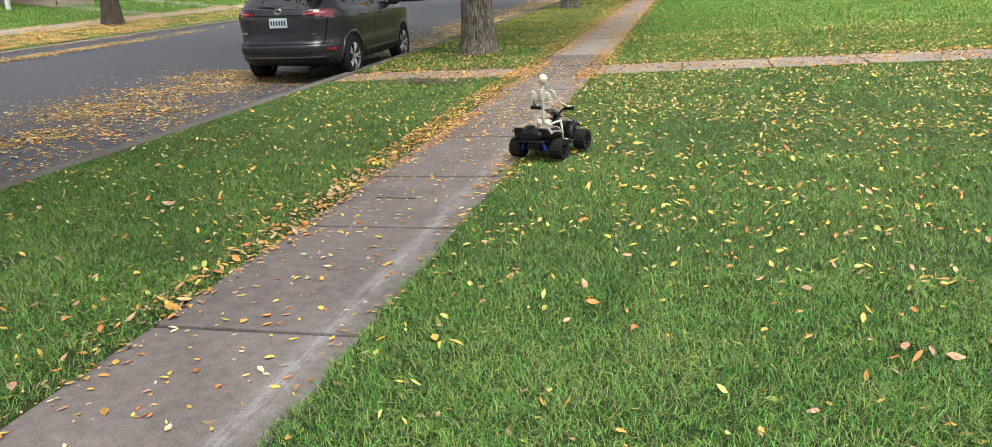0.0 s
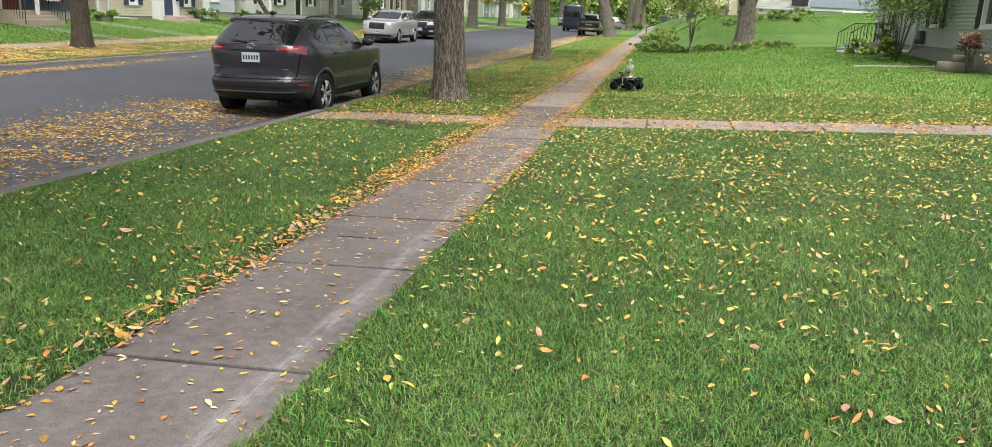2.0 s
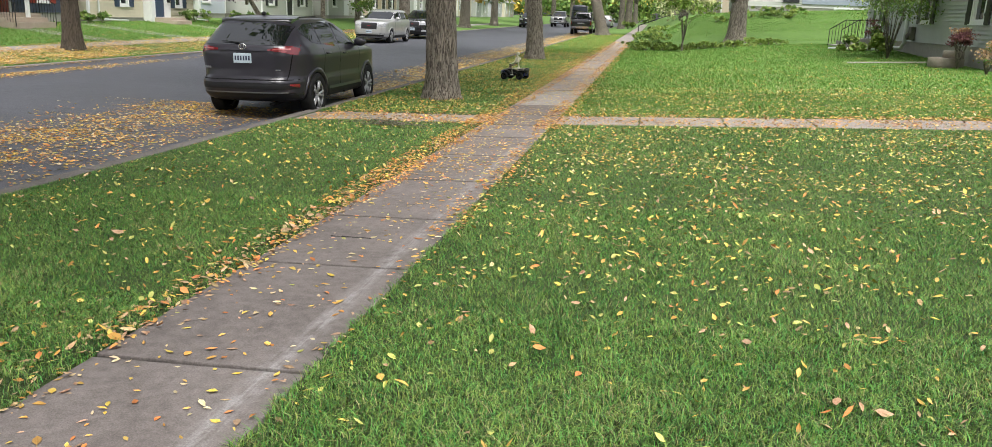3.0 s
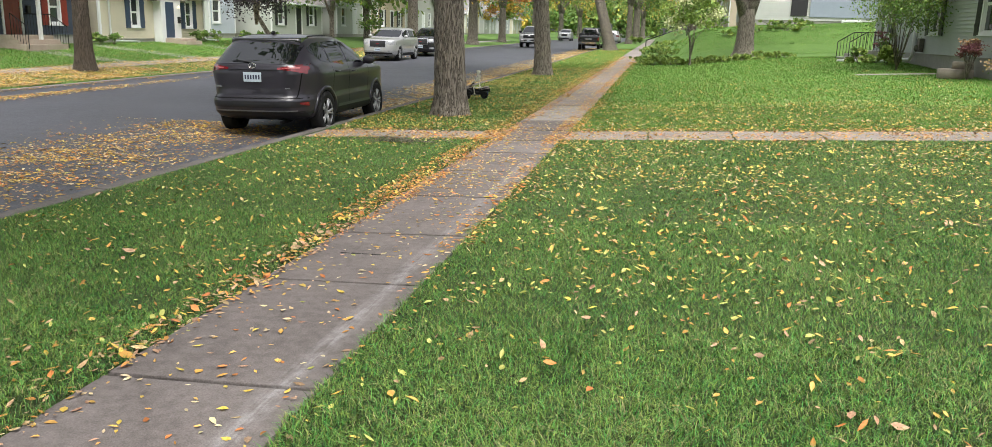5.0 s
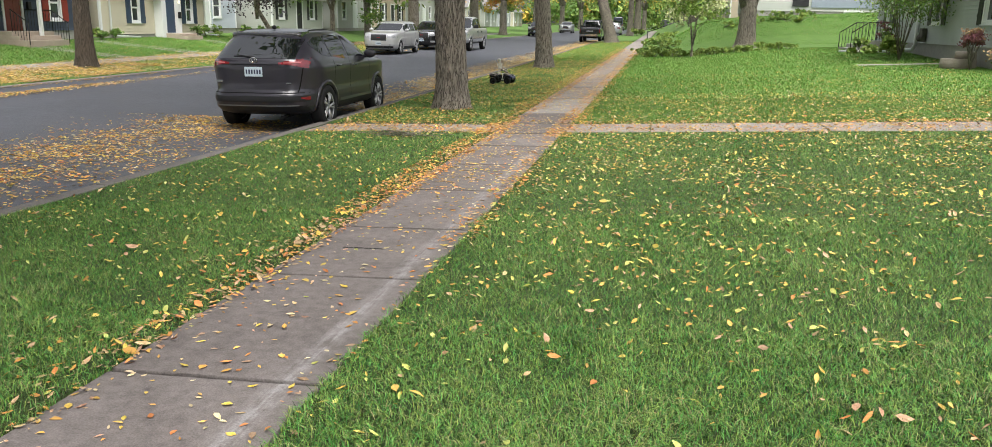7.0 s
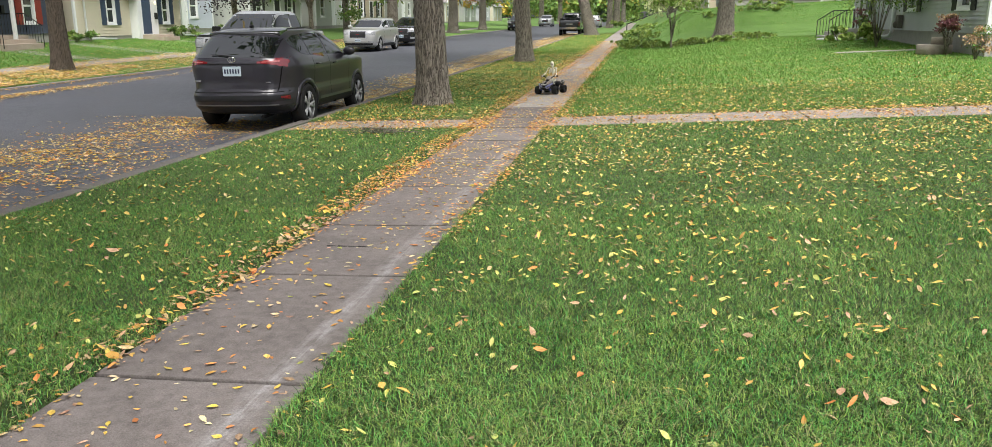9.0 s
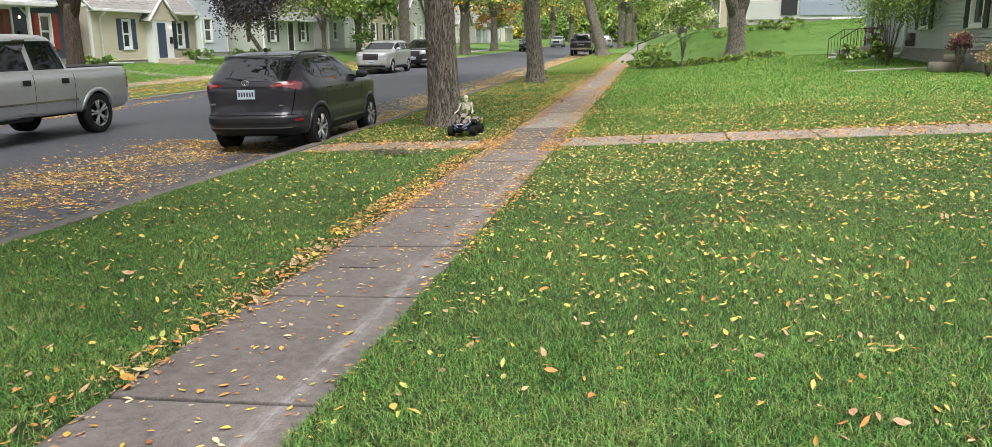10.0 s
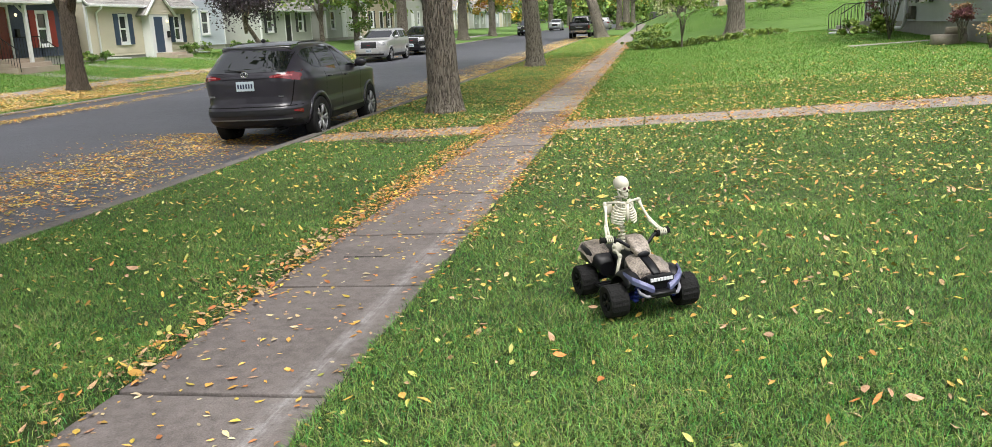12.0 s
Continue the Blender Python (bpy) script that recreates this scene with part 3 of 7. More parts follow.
E0, E1 = WALK_L + 0.07, WALK_R - 0.09
grass("grass", [(-2.9, E0, 0.2, 2.6, 15500), (E1, 2.6, 0.2, 2.6, 15500)], 1, (0.016, 0.036), (0.0024, 0.0044), 2, "short green lawn grass")
grass("grass", [(-4.6, E0, 2.6, 5.2, 13000), (E1, 3.9, 2.6, 5.2, 13000)], 2, (0.014, 0.032), (0.0035, 0.0058), 1, "short green lawn grass")
grass("grass", [(-4.6, E0, 5.2, 8.0, 9000), (E1, 5.2, 5.2, 8.0, 9000)], 3, (0.012, 0.027), (0.003, 0.005), 1, "short green lawn grass")
grass("grass", [(-4.6, E0, 8.0, PATH1, 5600), (E1, 6.8, 8.0, PATH1, 5200)], 4, (0.014, 0.030), (0.005, 0.008), 1, "short green lawn grass")
grass("grass", [(-4.6, E0, PATH1, 16, 3600), (-4.6, E0, 16, 34, 1300)], 8, (0.015, 0.034), (0.009, 0.014), 1, "short olive green boulevard grass")
grass("grass", [(E1, 8.5, PATH1, 16, 3400)], 7, (0.015, 0.032), (0.007, 0.010), 1, "short fresh green grass of the neighbouring lawn", "blade_yard")
grass("grass", [(-4.6, E0, 34, 40, 700), (E1, 13.0, 16, 40, 640), (1.5, 12, 40, 50, 420), (-4.6, E0, 40, 70, 330)], 5, (0.022, 0.045), (0.016, 0.026), 1, "short fresh green grass of the neighbouring lawn", "blade_yard")
grass("grass", [(-23.8, -18.5, 12, 50, 300), (-17.3, -14.6, 12, 50, 110)], 6, (0.04, 0.07), (0.02, 0.032), 1, "short green lawn grass across the street", "blade_yard")

grass("grass", [(-4.6, E0, -9, 0.2, 900), (E1, 8.0, -9, 0.2, 800), (-4.6, -2.9, 0.2, 2.6, 900), (2.6, 8.0, 0.2, 2.6, 900), (3.9, 8.5, 2.6, 5.2, 900), (5.2, 9.0, 5.2, 8.0, 900), (6.8, 9.5, 8.0, PATH1, 900)], 9, (0.016, 0.034), (0.009, 0.014), 1, "short green lawn grass")

# ---- trees ----
M["leaf_green"] = material("tree_leaf_green", (0.075, 0.150, 0.024), 0.55, second=(0.175, 0.275, 0.050), scale=0.6, island=0.45)
M["leaf_light"] = material("tree_leaf_light_green", (0.16, 0.26, 0.040), 0.55, second=(0.30, 0.38, 0.085), scale=0.6, island=0.4)
M["leaf_gold"] = material("tree_leaf_gold", (0.45, 0.30, 0.03), 0.55, second=(0.60, 0.42, 0.06), scale=0.6, island=0.4)
M["blossom"] = material("pale_blossom", (0.50, 0.52, 0.24), 0.6, second=(0.66, 0.68, 0.42), scale=12, island=0.3)
M["leaf_purple"] = material("tree_leaf_dark_purple", (0.018, 0.014, 0.018), 0.5, second=(0.05, 0.035, 0.045), scale=0.8, island=0.4)


def trunk_mesh(base, top, r0, r1, sides, rings, ridge, seed, flare=0.5, bend=0.0):
    """A barked stem: furrowed, flared at its foot."""
    bm = bmesh.new()
    base, top = Vector(base), Vector(top)
    rows = []
    for j in range(rings + 1):
        u = j / rings
        c = base.lerp(top, u) + Vector((math.sin(u * 3.0 + seed), math.cos(u * 2.3 + seed), 0)) * bend * u
        r = r0 + (r1 - r0) * u
        hgt = (top - base).length * u
        r *= 1 + flare * math.exp(-hgt / 0.28) + 0.12 * math.exp(-hgt / 0.9)
        row = []
        for k in range(sides):
            a = k * math.tau / sides
            n = noise.noise(Vector((math.cos(a) * 1.2 + seed, math.sin(a) * 1.2, hgt * 0.35)))
            f = noise.noise(Vector((math.cos(a) * r * 24 + seed, math.sin(a) * r * 24, hgt * 3.2)))
            f = abs(f) * 2 - 0.5
            root = 0.22 * math.exp(-hgt / 0.2) * math.sin(5 * a + seed)
            rr = r * (1 + 0.07 * n + root) + ridge * f
            row.append(bm.verts.new(c + Vector((math.cos(a) * rr, math.sin(a) * rr, 0))))
        rows.append(row)
    for a, b in zip(rows, rows[1:]):
        for k in range(sides):
            bm.faces.new((a[k], a[(k + 1) % sides], b[(k + 1) % sides], b[k])).smooth = True
    bm.faces.new(rows[-1])
    return bm


def crown_mesh(name, centre, radii, count, leaf, seed, mats, weights, hollow=0.55, lowcut=-0.8):
    """Many small leaves in uneven clumps, with gaps between them."""
    rng = np.random.default_rng(seed)
    nc = max(8, count // 70)
    d = rng.normal(size=(nc, 3))
    d /= np.linalg.norm(d, axis=1, keepdims=True)
    d[:, 2] = np.where(d[:, 2] < lowcut, -d[:, 2], d[:, 2])
    cen = d * rng.uniform(hollow, 1.0, (nc, 1)) * np.array(radii) * rng.uniform(0.8, 1.12, (nc, 1))
    size = rng.uniform(0.14, 0.30, nc) * min(radii)
    which = rng.integers(0, nc, count)
    p = cen[which] + rng.normal(0, 1, (count, 3)) * size[which][:, None] * np.array((1, 1, 0.6))
    s = rng.uniform(0.6, 1.3, count) * leaf
    u = rng.normal(size=(count, 3))
    u /= np.linalg.norm(u, axis=1, keepdims=True)
    v = np.cross(u, rng.normal(size=(count, 3)))
    v /= np.linalg.norm(v, axis=1, keepdims=True) + 1e-9
    p = p + np.array(centre)
    a = p - u * s[:, None]
    b = p + v * (s * 0.55)[:, None]
    c = p + u * s[:, None]
    e = p - v * (s * 0.55)[:, None]
    V = np.stack([a, b, c, e], 1).reshape(-1, 3)
    me = bpy.data.meshes.new(name)
    me.from_pydata(V.tolist(), [], [(4 * i, 4 * i + 1, 4 * i + 2, 4 * i + 3) for i in range(count)])
    for m in mats:
        me.materials.append(M[m])
    me.polygons.foreach_set("material_index", rng.choice(len(mats), nc, p=np.array(weights) / sum(weights))[which].astype(np.int32))
    return me


def tree(x, y, d, fork, height, spread_r, label, seed, mats=("leaf_green",), weights=(1,), count=2500, leaf=0.12, limbs=5, sides=40, rings=50, ridge=0.012, lean=(0, 0), crown_low=None, category="tree", group="street trees", bark="bark"):
    """A trunk, limbs from its fork and a crown."""
    t = thing("tree", pose(x, y, land(x, y)), label, category, group)
    rnd = random.Random(seed)
    tx, ty = lean
    part("trunk", trunk_mesh((0, 0, -0.15), (tx, ty, fork), d / 2, d * 0.40, sides, rings, ridge, seed), M[bark], t)
    for k in range(limbs):
        a = k * math.tau / limbs + rnd.uniform(-0.4, 0.4)
        reach = spread_r * rnd.uniform(0.45, 0.8)
        hh = (height - fork) * rnd.uniform(0.45, 0.8)
        pts = [Vector((tx, ty, fork - 0.55))]
        for i in range(1, 6):
            u = i / 5
            pts.append(Vector((tx + math.cos(a) * reach * u ** 1.2, ty + math.sin(a) * reach * u ** 1.2, fork + hh * u ** 0.8)) + Vector((rnd.uniform(-1, 1), rnd.uniform(-1, 1), 0)) * 0.12 * u)
        bm = bmesh.new()
        r = d * (0.27 if limbs > 3 else 0.36)
        tube(bm, pts, [r * (1 - 0.8 * i / 5) for i in range(6)], 10)
        for i in (2, 3, 4):
            q = pts[i] + Vector((rnd.uniform(-1, 1), rnd.uniform(-1, 1), rnd.uniform(0.2, 0.9))) * reach * 0.35
            tube(bm, [pts[i], pts[i].lerp(q, 0.5) + Vector((0, 0, 0.1)), q], [r * 0.35, r * 0.22, r * 0.08], 6)
        part("limb", bm, M[bark], t)
    low = crown_low if crown_low is not None else fork + 0.4
    cz = (low + height) / 2
    me = crown_mesh("crown", (tx, ty, cz), (spread_r, spread_r, (height - low) / 2), count, leaf, seed, mats, weights)
    c = new("crown", me)
    c.parent = t
    return t


def street_trees():
    g = ("leaf_green", "leaf_light", "leaf_gold")
    tree(-3.05, 14.08, 0.585, 5.2, 14, 6.0, "large boulevard tree with deeply furrowed grey-brown bark", 3, g, (5, 3, 1), 12000, 0.22, sides=120, rings=170, ridge=0.020, lean=(-0.2, 0))
    tree(-3.36, 28.9, 0.58, 5.0, 14, 6.0, "large grey-barked boulevard tree standing on mown grass", 4, g, (5, 3, 1), 5200, 0.26, sides=80, rings=90, ridge=0.018, lean=(-0.35, 0))
    tree(-3.15, 66, 0.95, 5.5, 12, 5, "leaning grey-barked boulevard tree beside the parked pickup", 5, g, (5, 3, 1), 2200, 0.25, lean=(-1.6, 0), rings=30)
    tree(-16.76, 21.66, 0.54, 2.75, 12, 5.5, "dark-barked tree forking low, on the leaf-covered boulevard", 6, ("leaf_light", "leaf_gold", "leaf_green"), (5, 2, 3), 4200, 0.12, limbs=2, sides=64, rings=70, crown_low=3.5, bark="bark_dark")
    # out of view, placed at the row's spacing so its crown shades the boulevard
    tree(-3.1, -0.8, 0.56, 5.0, 14, 4.6, "unseen boulevard tree set in the row to shade the grass", 7, g, (5, 3, 1), 4200, 0.26, sides=40, rings=40)
    # also out of view, added for its canopy
    tree(-16.4, 4.0, 0.6, 4.0, 13, 6.0, "unseen leafy tree added across the street", 8, g, (5, 3, 1), 4200, 0.28, sides=30, rings=30)
    # unseen trees behind the camera, added to darken and break up car reflections
    for k, (x, y, h) in enumerate(((3.5, -20, 13), (-3.2, -19, 14), (-16.4, -12, 13), (-3.2, -35, 14), (-16.3, -30, 14), (9, -34, 12), (-9, -58, 15), (-24, -45, 14), (18, -4, 12))):
        tree(x, y, 0.6, 4.0, h, 5.5, "unseen leafy tree added for reflections and shade", 90 + k, g, (5, 3, 1), 3000, 0.34, limbs=4, sides=18, rings=12, crown_low=3.0)
    far = [(-16.0, 54, 0.8, 4.5, 13, 5.0, (4, 3, 1)), (-16.2, 73.3, 0.95, 3.8, 11, 4.5, (4, 3, 1)), (-16.3, 88, 0.8, 3.6, 12, 5.5, (5, 3, 1)),
           (-16.4, 112, 0.9, 4, 13, 6, (4, 2, 1)), (-16.2, 140, 0.9, 4, 13, 6, (4, 3, 2)), (-3.2, 100, 0.7, 4.5, 13, 5.5, (5, 3, 1)),
           (-3.0, 116, 0.75, 4.5, 13, 5.5, (5, 2, 1)), (-3.4, 140, 0.7, 5, 13, 6, (5, 3, 2)), (-16.2, 172, 1.0, 4, 13, 7, (5, 3, 2)), (-3.4, 175, 1.0, 4, 14, 7, (5, 3, 2)),
           (-10, 215, 1.0, 3, 15, 9, (5, 3, 2)), (-22, 210, 1.0, 3, 15, 9, (5, 3, 2)), (4, 215, 1.0, 3, 14, 9, (5, 3, 2))]
    for i, (x, y, d, fk, h, r, w) in enumerate(far):
        tree(x, y, d, fk, h, r, "tall leafy green street tree far down the block", 20 + i, g, w, 5200, 0.20, limbs=4, sides=20, rings=14, ridge=0.01, crown_low=fk - 0.4)
    yard = [(-21.5, 60, 0.5, 2.2, 8.5, 3.5, ("leaf_green", "leaf_light"), (4, 2)), (-27, 75, 0.6, 2.5, 10, 4.5, ("leaf_green", "leaf_light"), (4, 2)), (-30, 110, 0.8, 2.5, 12, 6, ("leaf_green", "leaf_light"), (4, 2)),
            (-40, 60, 0.8, 3, 13, 6, ("leaf_green",), (1,)), (-45, 90, 0.8, 3, 14, 7, ("leaf_green", "leaf_light"), (2, 1)), (6, 92, 0.8, 2.0, 11, 6, ("leaf_green", "leaf_light"), (4, 2)), (3, 68, 0.5, 2.0, 8, 3.6, ("leaf_green", "leaf_light"), (3, 2)),
            (12, 120, 0.9, 2.0, 13, 7, ("leaf_green", "leaf_light"), (3, 2)), (-36, 140, 0.9, 2.0, 13, 8, ("leaf_green", "leaf_light"), (3, 2)), (4, 150, 0.9, 2.0, 12, 7, ("leaf_green", "leaf_light"), (3, 2))]
    for i, (x, y, d, fk, h, r, m, w) in enumerate(yard):
        tree(x, y, d, fk, h, r, "leafy green garden tree behind the houses", 50 + i, m, w, 2600, 0.28, limbs=4, sides=18, rings=12, ridge=0.008, crown_low=1.6, group="garden trees")
    tree(-19.3, 40.5, 0.30, 1.9, 6.4, 1.75, "dark purple-leaved garden tree before the houses", 71, ("leaf_purple",), (1,), 16000, 0.075, limbs=4, sides=20, rings=14, ridge=0.006, crown_low=1.1, lean=(-0.9, -0.8), group="garden trees")
    tree(-18.5, 45.8, 0.30, 2.3, 6.8, 3.2, "broad light green garden tree before the houses", 72, ("leaf_light", "leaf_green"), (3, 2), 8000, 0.11, limbs=5, sides=20, rings=14, ridge=0.006, crown_low=2.2, group="garden trees")
    tree(-17.2, 93, 0.25, 1.8, 6.4, 3.0, "small golden-yellow maple beside the street", 73, ("leaf_gold", "leaf_orange", "leaf_light"), (5, 1, 1), 1600, 0.2, limbs=4, sides=16, rings=10, ridge=0.004, crown_low=1.9, group="garden trees")
    tree(4.6, 39.5, 0.86, 2.2, 9, 5.0, "stout grey-barked tree forking into two limbs on the raised lawn", 74, ("leaf_green", "leaf_light"), (3, 2), 1500, 0.16, limbs=2, sides=60, rings=50, ridge=0.010, crown_low=4.6, group="garden trees")
    tree(2.07, 36.3, 0.085, 0.85, 3.0, 1.35, "small lime-green flowering tree with pale blossoms", 75, ("leaf_light", "blossom", "leaf_green"), (5, 3, 1), 3000, 0.075, limbs=6, sides=16, rings=10, ridge=0.002, crown_low=1.35, category="small tree", group="garden trees")


street_trees()


def far_woods():
    """Distant crowns that close the street's end and the gaps behind the gardens."""
    g = ["leaf_green", "leaf_light", "leaf_gold"]
    for k, (x, y, z, rx, ry, rz, n) in enumerate(((-12, 200, 4.5, 30, 8, 6, 6000), (-12, 255, 8, 34, 10, 8, 5200), (40, 200, 8, 26, 30, 8, 3600), (-62, 150, 7, 14, 70, 8, 4200), (34, 110, 8, 10, 40, 8, 3000), (-60, 40, 7, 12, 50, 8, 3600))):
        me = crown_mesh("distant_trees", (x, y, z), (rx, ry, rz), int(n * 1.8), 0.5, 300 + k, g, (6, 3, 0.4), 0.1)
        tagged(new("distant_trees", me), "distant green tree crowns closing the view", "trees", kind="stuff")


far_woods()


def shrub(x, y, r, h, label, seed, mats, weights, count, leaf, name="shrub", stems=6, category="shrub", low=0.55):
    t = thing(name, pose(x, y, land(x, y)), label, category, "garden shrubs")
    rnd = random.Random(seed)
    bm = bmesh.new()
    for _ in range(stems):
        a = rnd.uniform(0, math.tau)
        tube(bm, [(0, 0, -0.03), (math.cos(a) * r * 0.25, math.sin(a) * r * 0.25, h * 0.4), (math.cos(a) * r * 0.6, math.sin(a) * r * 0.6, h * 0.8)], [0.016, 0.012, 0.005], 5)
    tagged(part("branchwork", bm, M["bark"], t), kind="stuff")
    c = new("foliage", crown_mesh("foliage", (0, 0, h * low), (r, r, h * (1 - low) + 0.05), count, leaf, seed, mats, weights, 0.3))
    c.parent = t
    return t

# ---- vehicles ----
def paint(name, color, metal=0.5, rough=0.28, coat=1.0, spec=0.5):
    return material(name, color, rough, metal, vary=0.06, scale=3, coat=coat, spec=spec)


M["charcoal"] = paint("charcoal_metallic_paint", (0.025, 0.023, 0.031), 0.0, 0.28, 0.55, 0.35)
M["silver"] = paint("silver_metallic_paint", (0.43, 0.435, 0.44), 0.45, 0.30)
M["bumper_steel"] = material("brushed_bumper_steel", (0.55, 0.55, 0.55), 0.3, 0.8, vary=0.06)
M["champagne"] = paint("champagne_metallic_paint", (0.42, 0.42, 0.415), 0.4, 0.35)
M["black_paint"] = paint("black_paint", (0.012, 0.012, 0.014), 0.1, 0.25)
M["navy"] = paint("dark_blue_paint", (0.016, 0.022, 0.038), 0.2, 0.3)
M["grey_paint"] = paint("mid_grey_paint", (0.12, 0.125, 0.13), 0.5, 0.3)
M["trim"] = material("black_plastic_trim", (0.009, 0.009, 0.010), 0.5, vary=0.2, scale=20, spec=0.35)
M["glass"] = material("tinted_glass", (0.006, 0.007, 0.008), 0.02, vary=0.05, spec=0.8, coat=0.7)
M["glass"].node_tree.nodes["Principled BSDF"].inputs["Coat IOR"].default_value = 1.7
# reflects less than glass, in place of dark trees mirrored in side windows
M["side_glass"] = material("dull_side_glass", (0.004, 0.005, 0.006), 0.04, vary=0.05, spec=0.45)
M["rubber"] = material("tyre_rubber", (0.009, 0.009, 0.009), 0.8, vary=0.2, scale=12, spec=0.3, bump=0.3, bump_scale=70)
M["alloy"] = material("grey_alloy", (0.42, 0.42, 0.43), 0.40, 0.6, vary=0.1)
M["chrome"] = material("chrome", (0.62, 0.62, 0.63), 0.15, 1.0, vary=0.03)
M["red_lens"] = material("red_lamp_lens", (0.17, 0.012, 0.018), 0.10, vary=0.15, scale=30, coat=1.0)
M["clear_lens"] = material("clear_lamp_lens", (0.16, 0.165, 0.17), 0.12, second=(0.52, 0.53, 0.54), scale=5, coat=1.0)
M["pink_lens"] = material("pale_red_lamp_lens", (0.45, 0.11, 0.11), 0.10, vary=0.15, scale=40, coat=1.0)
M["plate"] = material("number_plate", (0.48, 0.56, 0.62), 0.4, vary=0.08, scale=20)
M["plate_ink"] = material("number_plate_ink", (0.03, 0.04, 0.08), 0.5, vary=0.05)
M["underside"] = material("dark_underside", (0.004, 0.004, 0.004), 0.9, vary=0.2, spec=0.2)


class Shell:
    """A body in level rings: z, rear end, front end, half width, squareness. Rear at y = 0, front forward."""

    def __init__(self, rows):
        r = np.array(rows, float)
        self.z, self.yr, self.yf, self.w, self.n = r[:, 0], r[:, 1], r[:, 2], r[:, 3], r[:, 4]

    def ring(self, z):
        return tuple(float(np.interp(z, self.z, q)) for q in (self.yr, self.yf, self.w, self.n))

    def side(self, y, z):
        yr, yf, w, n = self.ring(z)
        t = abs((y - (yr + yf) / 2) / ((yf - yr) / 2))
        return w * max(0.0, 1 - min(1.0, t) ** n) ** (1 / n)

    def rear(self, x, z):
        yr, yf, w, n = self.ring(z)
        return (yr + yf) / 2 - (yf - yr) / 2 * max(0.0, 1 - min(1.0, abs(x) / w) ** n) ** (1 / n)

    def front(self, x, z):
        yr, yf, w, n = self.ring(z)
        return (yr + yf) / 2 + (yf - yr) / 2 * max(0.0, 1 - min(1.0, abs(x) / w) ** n) ** (1 / n)

    def mesh(self, wheels=(), arch=0.41, wz=0.36, layers=44, count=120):
        bm = bmesh.new()
        zs = []
        for a, b in zip(self.z, self.z[1:]):
            k = max(1, round((b - a) / 0.035))
            zs += [a + (b - a) * i / k for i in range(k)]
        zs.append(self.z[-1])
        rows = []
        for z in zs:
            yr, yf, w, n = self.ring(z)
            row = []
            for i in range(count):
                # even steps along the outline
                u = i / count * 4
                q, f = int(u), u - int(u)
                per = {0: (1, -1 + 2 * f), 1: (1 - 2 * f, 1), 2: (-1, 1 - 2 * f), 3: (-1 + 2 * f, -1)}[q]
                px, py = per
                k = (abs(px) ** n + abs(py) ** n) ** (1 / n)
                row.append(bm.verts.new((w * px / k, (yr + yf) / 2 + (yf - yr) / 2 * py / k, z)))
            rows.append(row)
        for a, b in zip(rows, rows[1:]):
            for i in range(count):
                j = (i + 1) % count
                c = (a[i].co + a[j].co + b[i].co + b[j].co) / 4
                if any((c.y - y) ** 2 + (c.z - wz) ** 2 < arch ** 2 and abs(c.x) > 0.45 for y in wheels):
                    continue
                bm.faces.new((a[i], a[j], b[j], b[i])).smooth = True
        bm.faces.new(rows[-1]).smooth = True
        bm.faces.new(rows[0][::-1])
        for v in [v for v in bm.verts if not v.link_faces]:
            bm.verts.remove(v)
        return bm


def patch(shell, face, us, z_lo, z_hi, off, nz=4, sgn=1, nu=None, solid=0.0):
    """A sheet that follows the body. face: 'side' (u is y), 'rear' or 'front' (u is x). z_lo and z_hi: functions of u, or numbers."""
    bm = bmesh.new()
    lo = z_lo if callable(z_lo) else (lambda u: z_lo)
    hi = z_hi if callable(z_hi) else (lambda u: z_hi)
    nu = nu or max(4, int((us[1] - us[0]) / 0.06))
    rows = []
    for i in range(nu + 1):
        u = us[0] + (us[1] - us[0]) * i / nu
        row = []
        for j in range(nz + 1):
            z = lo(u) + (hi(u) - lo(u)) * j / nz
            if face == "side":
                p = (sgn * (shell.side(u, z) + off), u, z)
            elif face == "rear":
                p = (u, shell.rear(u, z) - off, z)
            else:
                p = (u, shell.front(u, z) + off, z)
            row.append(bm.verts.new(p))
        rows.append(row)
    for a, b in zip(rows, rows[1:]):
        for j in range(nz):
            bm.faces.new((a[j], b[j], b[j + 1], a[j + 1])).smooth = True
    if solid:
        bmesh.ops.solidify(bm, geom=list(bm.faces), thickness=solid)
    bmesh.ops.recalc_face_normals(bm, faces=list(bm.faces))
    return bm


def poly(points):
    xs, zs = [p[0] for p in points], [p[1] for p in points]
    return lambda u: float(np.interp(u, xs, zs))


